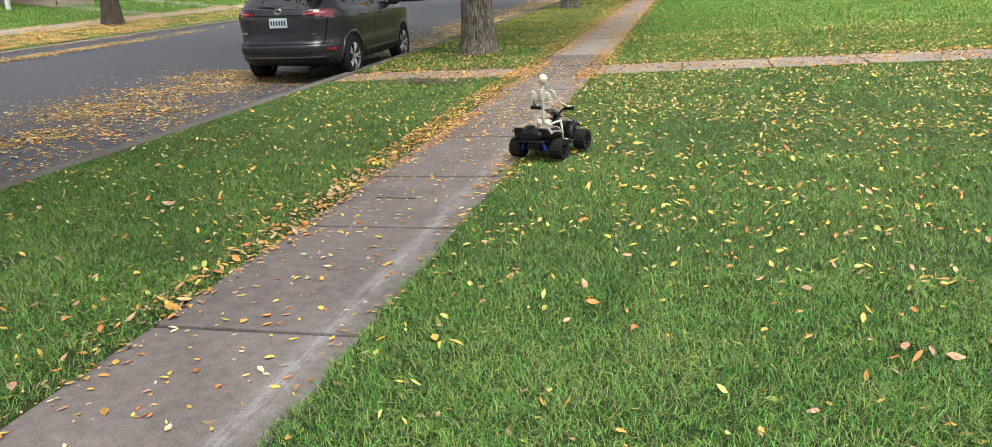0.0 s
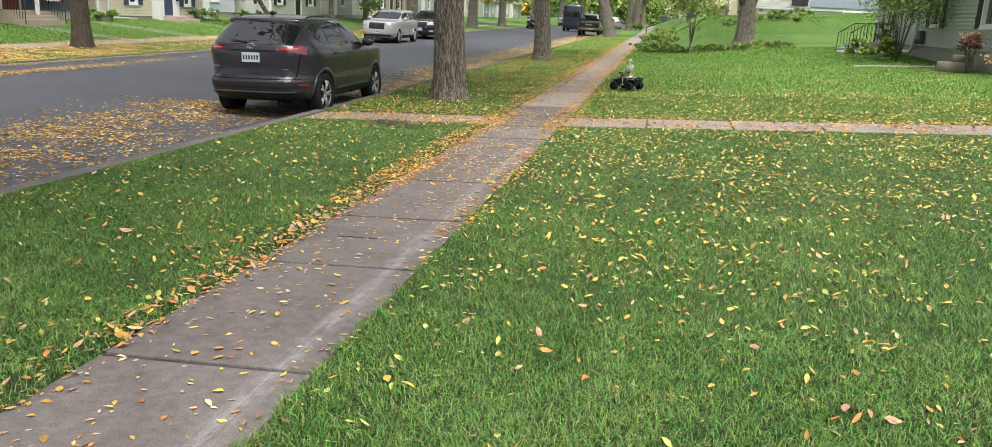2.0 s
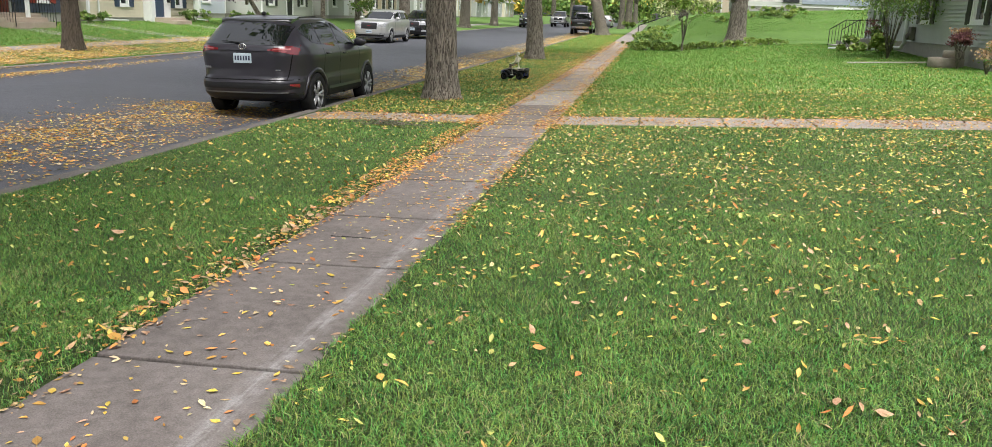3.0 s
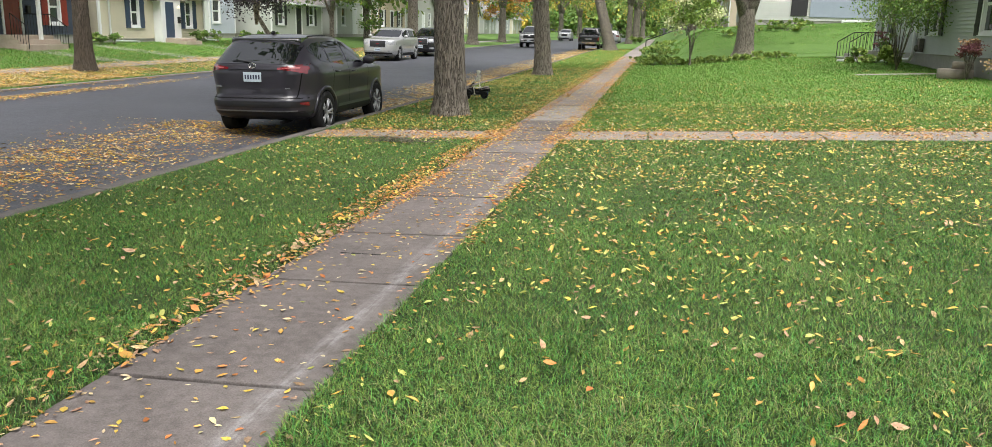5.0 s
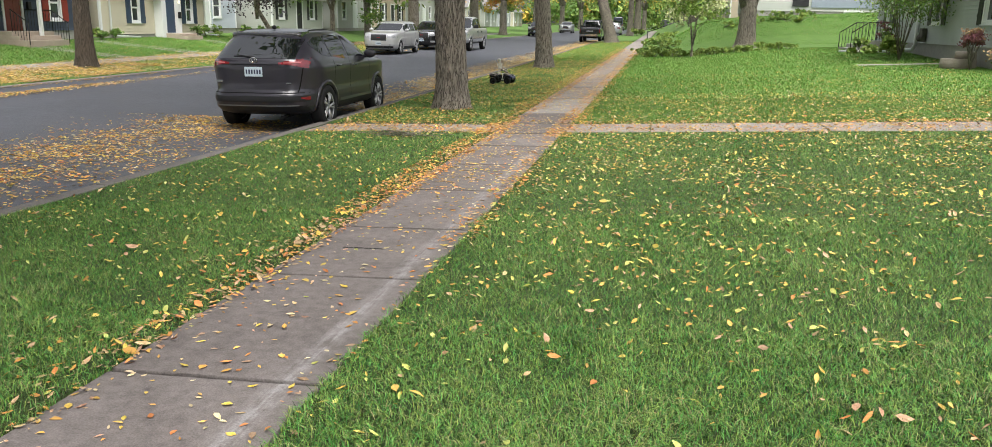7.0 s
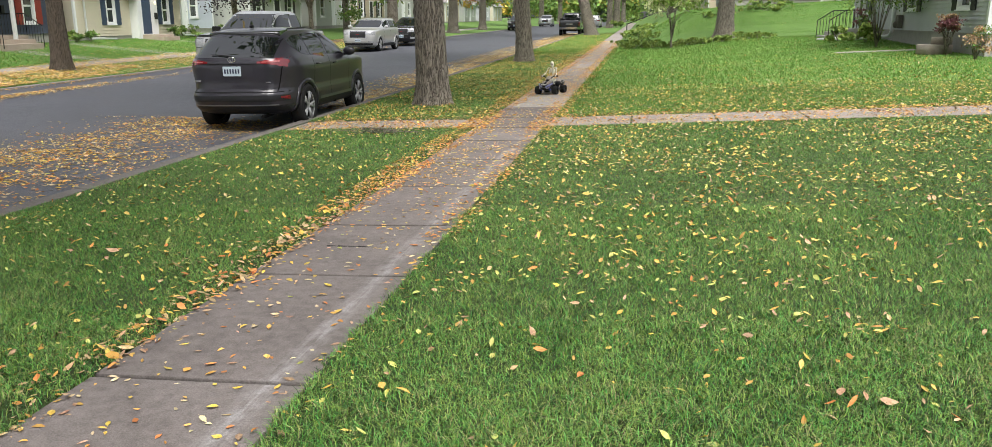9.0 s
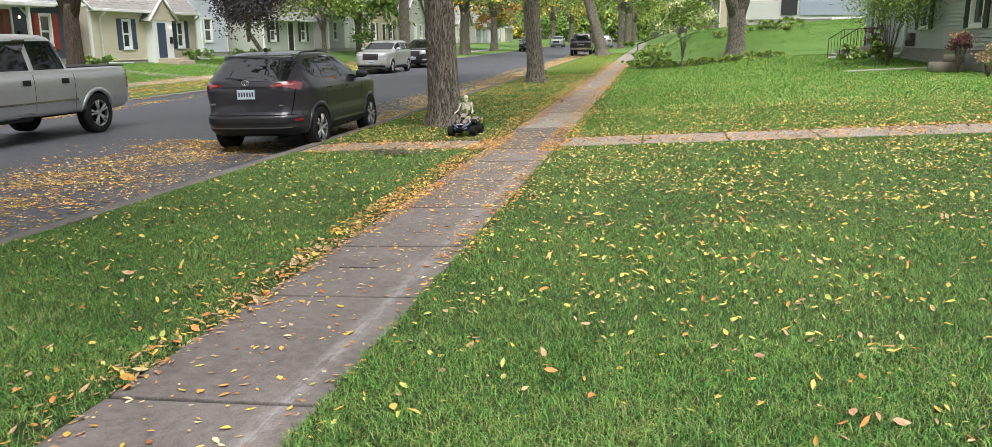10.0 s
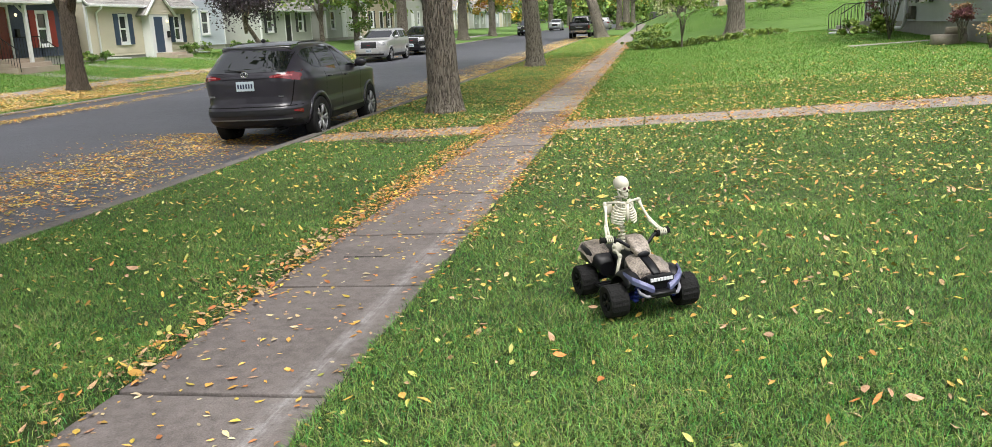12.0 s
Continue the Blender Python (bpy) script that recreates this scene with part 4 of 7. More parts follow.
def wheel_part(car, x, y, z, r, width, sgn, spokes=5, name="wheel", rim_mat="alloy", knob=False, rim_r=0.66):
    """A wheel about its own axle: a tyre with tread, a dished rim with spokes."""
    w = new(name)
    w.empty_display_size = 0.05
    w.parent = car
    w.matrix_basis = pose(x, y, z)
    bm = bmesh.new()
    prof = [(rim_r * r, -0.46), (0.80 * r, -0.5), (0.93 * r, -0.49), (0.99 * r, -0.40), (r, -0.2), (r, 0.2), (0.99 * r, 0.40), (0.93 * r, 0.49), (0.80 * r, 0.5), (rim_r * r, 0.46)]
    seg = 36
    rows = []
    for k in range(seg):
        a = k * math.tau / seg
        rows.append([])
        for i, (q, u) in enumerate(prof):
            g = (0.975 if knob and k % 2 and 2 < i < 7 else 1.0)
            rows[-1].append(bm.verts.new((u * width, q * g * math.cos(a), q * g * math.sin(a))))
    for k in range(seg):
        a, b = rows[k], rows[(k + 1) % seg]
        for i in range(len(prof) - 1):
            bm.faces.new((a[i], a[i + 1], b[i + 1], b[i])).smooth = not knob
    bmesh.ops.recalc_face_normals(bm, faces=list(bm.faces))
    part("tyre", bm, M["rubber"], w)
    bm = bmesh.new()
    R = rim_r * r
    seg = 30
    for q0, q1, u0, u1 in ((R, R, -0.44, 0.44), (R * 0.93, R, 0.40, 0.44)):
        for k in range(seg):
            a, b = k * math.tau / seg, (k + 1) * math.tau / seg
            bm.faces.new([bm.verts.new((sgn * u * width, q * math.cos(t), q * math.sin(t))) for q, u, t in ((q0, u0, a), (q0, u0, b), (q1, u1, b), (q1, u1, a))])
    for k in range(spokes):
        a = k * math.tau / spokes
        for da in (-0.17, 0.17):
            c, s_ = math.cos(a + da), math.sin(a + da)
            p0, p1 = Vector((sgn * 0.36 * width, 0.16 * R * math.cos(a), 0.16 * R * math.sin(a))), Vector((sgn * 0.41 * width, R * 0.97 * c, R * 0.97 * s_))
            tube(bm, [p0, p1], [0.075 * R, 0.085 * R], 6)
    tube(bm, [(sgn * 0.2 * width, 0, 0), (sgn * 0.42 * width, 0, 0)], [0.24 * R, 0.19 * R], 14)
    rim = part("rim", bm, M[rim_mat], w)
    bm = bmesh.new()
    tube(bm, [(sgn * -0.3 * width, 0, 0), (sgn * 0.12 * width, 0, 0)], [R * 0.98, R * 0.98], 24)
    part("brake_disc", bm, M["underside"], w)
    return w


def arch_lip(car, sh, y, wz, r0, r1, sgn, mat):
    bm = bmesh.new()
    n = 28
    rows = []
    for i in range(n + 1):
        a = -0.35 + (math.pi + 0.7) * i / n
        row = []
        for q, off in ((r0, -0.05), (r0, 0.014), (r1, 0.012), (r1, -0.01)):
            yy, zz = y + q * math.cos(a), max(sh.z[0], wz + q * math.sin(a))
            row.append(bm.verts.new((sgn * (sh.side(yy, zz) + off), yy, zz)))
        rows.append(row)
    for a, b in zip(rows, rows[1:]):
        for j in range(3):
            bm.faces.new((a[j], b[j], b[j + 1], a[j + 1])).smooth = True
    bmesh.ops.recalc_face_normals(bm, faces=list(bm.faces))
    part("wheel_arch", bm, M[mat], car)


def door_lines(car, sh, ys, z0, z1, sgn):
    for y in ys:
        bm = bmesh.new()
        rows = []
        for i in range(13):
            z = z0 + (z1 - z0) * i / 12
            rows.append([bm.verts.new((sgn * (sh.side(y + d, z) + 0.003), y + d, z)) for d in (-0.006, 0.006)])
        for a, b in zip(rows, rows[1:]):
            bm.faces.new((a[0], a[1], b[1], b[0]))
        bmesh.ops.recalc_face_normals(bm, faces=list(bm.faces))
        part("door_gap", bm, M["underside"], car)


def handle(car, sh, y, z, sgn, mat):
    bm = bmesh.new()
    x = sgn * (sh.side(y, z) + 0.02)
    tube(bm, [(x - sgn * 0.03, y - 0.10, z), (x, y - 0.07, z), (x, y + 0.07, z), (x - sgn * 0.03, y + 0.10, z)], 0.014, 6)
    part("door_handle", bm, M[mat], car)


def mirror(car, sh, y, z, sgn, mat, size=1.0):
    x = sh.side(y, z)
    bm = bmesh.new()
    ellipsoid(bm, (sgn * (x + 0.13 * size), y, z + 0.04), (0.12 * size, 0.07, 0.085 * size), 12, 8)
    tube(bm, [(sgn * (x - 0.03), y + 0.02, z - 0.03), (sgn * (x + 0.09), y + 0.01, z)], 0.03, 6)
    part("wing_mirror", bm, M[mat], car)


def number_plate(car, y, z, facing, bars=6):
    p_bm = bmesh.new()
    box(p_bm, -0.152, 0.152, y - 0.006, y + 0.006, z - 0.076, z + 0.076, 0.004)
    p = part("number_plate", p_bm, M["plate"], car, "pale blue and white number plate")
    bm = bmesh.new()
    for k in range(bars):
        u = -0.115 + k * 0.23 / (bars - 1)
        box(bm, u - 0.013, u + 0.013, y + facing * 0.0065, y + facing * 0.009, z - 0.035, z + 0.035)
    part("plate_bars", bm, M["plate_ink"], p)


RAV = [(0.28, 0.34, 4.30, 0.78, 5), (0.33, 0.14, 4.48, 0.87, 5), (0.42, 0.02, 4.57, 0.900, 5), (0.54, 0.0, 4.60, 0.912, 5), (0.63, 0.02, 4.60, 0.912, 5.2), (0.68, 0.085, 4.59, 0.898, 5.2),
       (0.80, 0.10, 4.57, 0.908, 5.2), (0.98, 0.10, 4.50, 0.926, 5.4), (1.04, 0.10, 4.40, 0.922, 5.6), (1.10, 0.11, 4.05, 0.900, 5.6), (1.16, 0.13, 3.55, 0.876, 5.6),
       (1.23, 0.19, 3.36, 0.848, 5.4), (1.40, 0.38, 3.00, 0.768, 5.2), (1.52, 0.52, 2.72, 0.700, 5), (1.59, 0.62, 2.50, 0.645, 4.5), (1.63, 0.78, 2.30, 0.580, 4), (1.650, 1.05, 2.0, 0.46, 3.5), (1.658, 1.3, 1.7, 0.2, 3)]


def inner_box(car, sh, y0, y1, w, z0=0.22, z1=0.95):
    bm = bmesh.new()
    box(bm, -w, w, y0, y1, z0, z1, 0.05)
    part("underbody", bm, M["underside"], car)


def crossover(m, label, paint_mat, group="parked cars"):
    car = thing("car", m, label, "car", group)
    sh = Shell(RAV)
    wheels = (1.0, 3.66)
    part("body", sh.mesh(wheels), M[paint_mat], car)
    inner_box(car, sh, 0.5, 4.2, 0.60, 0.27)
    for sgn in (1, -1):
        for y in wheels:
            wheel_part(car, sgn * 0.80, y, 0.362, 0.362, 0.225, sgn)
            arch_lip(car, sh, y, 0.362, 0.385, 0.455, sgn, paint_mat)
        top = poly([(0.62, 1.43), (0.9, 1.52), (1.6, 1.555), (2.3, 1.53), (2.75, 1.39), (3.12, 1.195)])
        low = poly([(0.62, 1.40), (0.9, 1.235), (1.2, 1.195), (3.12, 1.15)])
        for a, b, nm in ((0.66, 1.22, "quarter_window"), (1.27, 2.02, "rear_side_window"), (2.09, 3.02, "front_side_window")):
            part(nm, patch(sh, "side", (a, b), low, top, 0.006, 5, sgn), M["side_glass"], car)
        part("sill", patch(sh, "side", (1.45, 3.22), 0.285, 0.42, 0.014, 3, sgn), M["trim"], car)
        part("sill_strip", patch(sh, "side", (1.50, 3.18), 0.425, 0.475, 0.016, 1, sgn), M["grey_paint"], car)
        door_lines(car, sh, (1.30, 2.06, 3.10), 0.42, 1.15, sgn)
        handle(car, sh, 1.48, 1.04, sgn, paint_mat)
        handle(car, sh, 2.30, 1.015, sgn, paint_mat)
        mirror(car, sh, 2.95, 1.16, sgn, paint_mat)
        bm = bmesh.new()
        tube(bm, [(sgn * 0.56, 0.95, 1.60), (sgn * 0.57, 1.1, 1.63), (sgn * 0.565, 1.7, 1.642), (sgn * 0.55, 2.2, 1.615), (sgn * 0.54, 2.4, 1.585)], 0.013, 6)
        part("roof_rail", bm, M["trim"], car)
        # lamps
        part("tail_lamp", patch(sh, "side", (0.23, 0.44), poly([(0.23, 1.05), (0.44, 1.11)]), poly([(0.23, 1.19), (0.44, 1.15)]), 0.012, 3, sgn), M["red_lens"], car)
        u0, u1 = sorted((sgn * 0.42, sgn * 0.885))
        zl = (lambda u: 1.105 - 0.085 * ((abs(u) - 0.42) / 0.46) ** 2)
        zh = (lambda u: 1.135 + 0.075 * (abs(u) - 0.42) / 0.46)
        tl = part("tail_lamp", patch(sh, "rear", (u0, u1), zl, zh, 0.012, 3), M["red_lens"], car)
        u0, u1 = sorted((sgn * 0.50, sgn * 0.80))
        part("lamp_strip", patch(sh, "rear", (u0, u1), (lambda u: 1.118 + 0.03 * (abs(u) - 0.5)), (lambda u: 1.136 + 0.05 * (abs(u) - 0.5)), 0.018, 1), M["pink_lens"], tl, "pale pink lamp strip")
        u0, u1 = sorted((sgn * 0.75, sgn * 0.83))
        part("reflector", patch(sh, "rear", (u0, u1), poly([(-0.84, 0.52), (-0.72, 0.57), (0.72, 0.57), (0.84, 0.52)]), 0.585, 0.018, 2), M["red_lens"], car)
        u0, u1 = sorted((sgn * 0.50, sgn * 0.88))
        part("head_lamp", patch(sh, "front", (u0, u1), 0.78, 0.90, 0.010, 3), M["clear_lens"], car)
    part("rear_window", patch(sh, "rear", (-0.66, 0.66), 1.195, (lambda u: 1.535 - 0.05 * (u / 0.66) ** 2), 0.008, 7), M["glass"], car)
    part("windscreen", patch(sh, "front", (-0.70, 0.70), 1.20, 1.57, 0.008, 7), M["glass"], car)
    part("rear_bumper", patch(sh, "rear", (-0.90, 0.90), 0.30, 0.44, 0.012, 4), M["trim"], car)
    part("bumper_seam", patch(sh, "rear", (-0.88, 0.88), 0.645, 0.657, 0.006, 1), M["underside"], car)
    part("bumper_inset", patch(sh, "rear", (-0.87, 0.87), 0.505, 0.60, 0.012, 3), M["trim"], car)
    part("bumper_strip", patch(sh, "rear", (-0.72, 0.72), 0.44, 0.462, 0.016, 1), M["grey_paint"], car)
    part("front_grille", patch(sh, "front", (-0.55, 0.55), 0.35, 0.62, 0.010, 4), M["trim"], car)
    bm = bmesh.new()
    rows = []
    for i in range(17):
        u = -0.61 + 1.22 * i / 16
        yb = 0.565 + 0.10 * (u / 0.61) ** 2
        rows.append([bm.verts.new((u, yb + d, z)) for d, z in ((-0.02, 1.572), (-0.01, 1.515), (0.30, 1.55), (0.30, 1.62), (0.03, 1.60))])
    for a, b in zip(rows, rows[1:]):
        for j in range(5):
            bm.faces.new((a[j], b[j], b[(j + 1) % 5], a[(j + 1) % 5])).smooth = True
    bm.faces.new(rows[0])
    bm.faces.new(rows[-1][::-1])
    bmesh.ops.recalc_face_normals(bm, faces=list(bm.faces))
    part("spoiler", bm, M["black_paint"], car)
    # tailgate: plate recess, garnish, badge, wiper, gap lines
    part("plate_recess", patch(sh, "rear", (-0.36, 0.36), (lambda u: 0.87 + 0.05 * abs(u)), 1.09, 0.006, 3), M[paint_mat], car)
    part("garnish", patch(sh, "rear", (-0.41, 0.41), 1.105, 1.135, 0.018, 2), M[paint_mat], car)
    number_plate(car, 0.085, 0.985, -1)
    bm = bmesh.new()
    tor = [Vector((0.062 * math.cos(k * math.tau / 18), sh.rear(0, 1.15) - 0.025, 1.165 + 0.042 * math.sin(k * math.tau / 18))) for k in range(19)]
    tube(bm, tor, 0.008, 6, False)
    tor = [Vector((0.026 * math.cos(k * math.tau / 14), sh.rear(0, 1.15) - 0.025, 1.17 + 0.036 * math.sin(k * math.tau / 14))) for k in range(15)]
    tube(bm, tor, 0.006, 6, False)
    part("badge", bm, M["chrome"], car)
    bm = bmesh.new()
    box(bm, -0.68, -0.52, sh.rear(0.6, 0.83) - 0.010, sh.rear(0.6, 0.83) - 0.004, 0.815, 0.845)
    part("badge_bars", bm, M["chrome"], car)
    bm = bmesh.new()
    box(bm, 0.52, 0.62, sh.rear(0.57, 0.83) - 0.010, sh.rear(0.57, 0.83) - 0.004, 0.80, 0.815)
    part("badge_bars", bm, M["chrome"], car)
    bm = bmesh.new()
    tube(bm, [(0.0, sh.rear(0, 1.21) - 0.03, 1.215), (-0.2, sh.rear(0.2, 1.23) - 0.02, 1.235), (-0.38, sh.rear(0.38, 1.235) - 0.02, 1.245)], [0.014, 0.008, 0.006], 6)
    part("wiper", bm, M["trim"], car)
    for sgn in (1, -1):
        bm = bmesh.new()
        rows = []
        for i in range(14):
            z = 0.66 + (1.19 - 0.66) * i / 13
            u = sgn * (0.70 + 0.10 * (z - 0.66) / 0.53)
            rows.append([bm.verts.new((u + d, sh.rear(u + d, z) - 0.005, z)) for d in (-0.007, 0.007)])
        for a, b in zip(rows, rows[1:]):
            bm.faces.new((a[0], a[1], b[1], b[0]))
        bmesh.ops.recalc_face_normals(bm, faces=list(bm.faces))
        part("tailgate_gap", bm, M["underside"], car)
    bm = bmesh.new()
    ellipsoid(bm, (0, 0.95, 1.68), (0.03, 0.07, 0.035), 8, 6)
    part("roof_antenna", bm, M["trim"], car)
    bm = bmesh.new()
    tube(bm, [(0.45, 0.1, 0.26), (0.45, 0.5, 0.27)], 0.03, 8)
    part("exhaust", bm, M["underside"], car)
    return car


GMC = [(0.24, 0.25, 4.5, 0.80, 6), (0.32, 0.08, 4.66, 0.90, 6), (0.50, 0.02, 4.71, 0.925, 6.5), (0.75, 0.03, 4.70, 0.925, 7), (0.95, 0.05, 4.66, 0.925, 7), (1.05, 0.06, 4.58, 0.915, 7), (1.10, 0.08, 4.2, 0.90, 7), (1.14, 0.10, 3.55, 0.88, 7),
       (1.22, 0.14, 3.42, 0.86, 6.5), (1.42, 0.30, 3.05, 0.78, 6), (1.56, 0.40, 2.80, 0.73, 5.5), (1.63, 0.50, 2.6, 0.68, 5), (1.67, 0.7, 2.35, 0.60, 4), (1.69, 1.1, 1.9, 0.3, 3)]


def plain_suv(m, label, paint_mat, group="parked cars"):
    """A sport-utility car as seen from afar, with its front, lamps, glass and wheels."""
    car = thing("car", m, label, "car", group)
    sh = Shell(GMC)
    ln = GMC[2][2]
    wheels = (0.95, ln - 0.95)
    part("body", sh.mesh(wheels, count=96), M[paint_mat], car)
    inner_box(car, sh, 0.35, ln - 0.35, 0.60)
    top = float(sh.z[-1])
    wheels_made = []
    for sgn in (1, -1):
        for y in wheels:
            wheels_made.append(wheel_part(car, sgn * 0.80, y, 0.362, 0.362, 0.225, sgn))
            arch_lip(car, sh, y, 0.362, 0.385, 0.45, sgn, paint_mat)
        hi = poly([(0.45, top - 0.32), (0.8, top - 0.16), (2.3, top - 0.14), (2.8, top - 0.25), (3.25, 1.2)])
        for a, b, nm in ((0.55, 1.15, "quarter_window"), (1.22, 2.0, "rear_side_window"), (2.07, 3.08, "front_side_window")):
            part(nm, patch(sh, "side", (a, b), 1.19, hi, 0.006, 4, sgn), M["side_glass"], car)
        door_lines(car, sh, (1.22, 2.04, 3.15), 0.42, 1.1, sgn)
        part("sill", patch(sh, "side", (1.4, ln - 1.4), 0.26, 0.40, 0.012, 2, sgn), M["trim"], car)
        mirror(car, sh, 3.0, 1.18, sgn, paint_mat)
        u0, u1 = sorted((sgn * 0.46, sgn * 0.89))
        part("head_lamp", patch(sh, "front", (u0, u1), 0.82, 1.00, 0.012, 3), M["clear_lens"], car)
        part("tail_lamp", patch(sh, "rear", (u0, u1), 0.90, 1.08, 0.012, 3), M["red_lens"], car)
        u0, u1 = sorted((sgn * 0.55, sgn * 0.80))
        part("fog_lamp", patch(sh, "front", (u0, u1), 0.42, 0.52, 0.012, 2), M["clear_lens"], car)
    part("windscreen", patch(sh, "front", (-0.72, 0.72), 1.20, top - 0.11, 0.008, 7), M["glass"], car)
    part("rear_window", patch(sh, "rear", (-0.66, 0.66), 1.18, top - 0.13, 0.008, 6), M["glass"], car)
    part("grille_surround", patch(sh, "front", (-0.45, 0.45), 0.66, 1.03, 0.010, 4), M["chrome"], car)
    g = part("grille", patch(sh, "front", (-0.41, 0.41), 0.69, 1.0, 0.018, 4), M["trim"], car)
    part("badge", patch(sh, "front", (-0.085, 0.085), 0.83, 0.865, 0.026, 2), M["red_lens"], g)
    part("front_bumper", patch(sh, "front", (-0.75, 0.75), 0.30, 0.42, 0.012, 3), M["trim"], car)
    number_plate(car, ln + 0.012, 0.56, 1)
    return car, wheels_made


TRUCK = [(0.46, 0.15, 5.55, 0.855, 12), (0.52, 0.05, 5.66, 0.912, 13), (0.70, 0.0, 5.72, 0.941, 14), (0.98, 0.0, 5.72, 0.950, 14), (1.10, 0.0, 5.70, 0.948, 14), (1.18, 0.01, 5.64, 0.936, 13), (1.25, 0.02, 5.52, 0.912, 12), (1.29, 0.04, 5.2, 0.883, 11), (1.305, 0.10, 5.0, 0.836, 10)]
CAB = [(1.24, 1.74, 4.52, 0.907, 12), (1.32, 1.76, 4.40, 0.888, 11), (1.52, 1.82, 4.10, 0.827, 9), (1.78, 1.92, 3.72, 0.750, 8), (1.87, 1.98, 3.54, 0.712, 7), (1.92, 2.10, 3.36, 0.646, 6), (1.94, 2.4, 3.0, 0.427, 5)]


def pickup(m, label, paint_mat, group="pickup trucks", load=False):
    """A crew-cab pickup: lower body, cab, open bed under a cover, grille, bumpers."""
    car = thing("pickup_truck", m, label, "pickup truck", group)
    sh, cab = Shell(TRUCK), Shell(CAB)
    wheels = (1.15, 4.72)
    made = []
    part("body", sh.mesh(wheels, arch=0.46, wz=0.40, count=130), M[paint_mat], car)
    part("cab", cab.mesh(count=90), M[paint_mat], car)
    inner_box(car, sh, 0.3, 5.5, 0.62, 0.40, 1.1)
    for sgn in (1, -1):
        for y in wheels:
            made.append(wheel_part(car, sgn * 0.82, y, 0.40, 0.40, 0.26, sgn, 5))
            arch_lip(car, sh, y, 0.40, 0.435, 0.51, sgn, paint_mat)
        hi = poly([(1.90, 1.74), (2.1, 1.81), (3.42, 1.81), (3.75, 1.67), (4.25, 1.33)])
        for a, b, nm in ((1.98, 2.78, "rear_side_window"), (2.90, 4.05, "front_side_window")):
            part(nm, patch(cab, "side", (a, b), 1.30, hi, 0.006, 4, sgn), M["side_glass"], car)
        door_lines(car, sh, (1.80, 2.86, 4.12), 0.52, 1.22, sgn)
        for y in (2.06, 3.05):
            bm = bmesh.new()
            x = sh.side(y, 1.08)
            box(bm, min(sgn * (x - 0.02), sgn * (x + 0.022)), max(sgn * (x - 0.02), sgn * (x + 0.022)), y - 0.09, y + 0.09, 1.03, 1.13, 0.012)
            part("door_handle", bm, M["trim"], car)
        bm = bmesh.new()
        x = sgn * (cab.side(4.0, 1.36) + 0.19)
        box(bm, x - 0.13, x + 0.13, 3.96, 4.06, 1.28, 1.47, 0.03)
        tube(bm, [(x - sgn * 0.24, 4.03, 1.33), (x - sgn * 0.08, 4.01, 1.34)], 0.035, 6)
        part("wing_mirror", bm, M["trim"], car)
        part("side_moulding", patch(sh, "side", (1.75, 4.2), 0.70, 0.735, 0.012, 1, sgn), M["chrome"], car)
        u0, u1 = sorted((sgn * 0.585, sgn * 0.90))
        part("lamp_recess", patch(sh, "front", (u0 - 0.012, u1 + 0.012), 0.885, 1.145, 0.008, 3), M["trim"], car)
        part("head_lamp", patch(sh, "front", (u0, u1), 0.90, 1.13, 0.014, 3), M["clear_lens"], car)
        part("side_lamp", patch(sh, "side", (5.36, 5.60), 0.92, 1.12, 0.012, 2, sgn), M["clear_lens"], car)
        u0, u1 = sorted((sgn * 0.80, sgn * 0.92))
        part("tail_lamp", patch(sh, "rear", (u0, u1), 0.85, 1.14, 0.012, 3), M["red_lens"], car)
    part("windscreen", patch(cab, "front", (-0.80, 0.80), 1.31, 1.84, 0.008, 7), M["glass"], car)
    part("rear_window", patch(cab, "rear", (-0.72, 0.72), 1.32, 1.76, 0.008, 5), M["glass"], car)
    g = part("grille", patch(sh, "front", (-0.52, 0.52), 0.83, 1.14, 0.022, 4), M["trim"], car)
    part("grille_surround", patch(sh, "front", (-0.58, 0.58), 0.78, 1.185, 0.014, 4), M["silver"], g)
    bm = bmesh.new()
    ellipsoid(bm, (0, sh.front(0, 1.0) + 0.03, 1.0), (0.14, 0.02, 0.055), 16, 8)
    part("badge", bm, M["chrome"], g)
    part("front_bumper", patch(sh, "front", (-0.92, 0.92), 0.50, 0.70, 0.07, 4, solid=0.05), M["bumper_steel"], car)
    part("air_intake", patch(sh, "front", (-0.45, 0.45), 0.60, 0.68, 0.075, 2), M["underside"], car)
    part("valance", patch(sh, "front", (-0.86, 0.86), 0.40, 0.51, 0.03, 2), M["trim"], car)
    part("rear_bumper", patch(sh, "rear", (-0.88, 0.88), 0.55, 0.72, 0.05, 3), M["chrome"], car)
    part("hood_deflector", patch(sh, "front", (-0.82, 0.82), 1.195, 1.25, 0.035, 2, solid=0.02), M["trim"], car)
    bm = bmesh.new()
    loft(bm, [section(4.45, 0.55, 1.24, 1.325), section(4.8, 0.60, 1.24, 1.325), section(5.2, 0.60, 1.22, 1.31), section(5.5, 0.56, 1.2, 1.265)])
    part("hood_bulge", bm, M[paint_mat], car)
    number_plate(car, 5.81, 0.555, 1)
    bm = bmesh.new()
    box(bm, -0.82, 0.82, 0.10, 1.70, 1.295, 1.325, 0.012)
    part("bed_cover", bm, M["trim"], car)
    bm = bmesh.new()
    box(bm, -0.30, 0.30, -0.012, -0.004, 0.92, 1.02, 0.004)
    part("tailgate_mark", bm, M["chrome"], car)
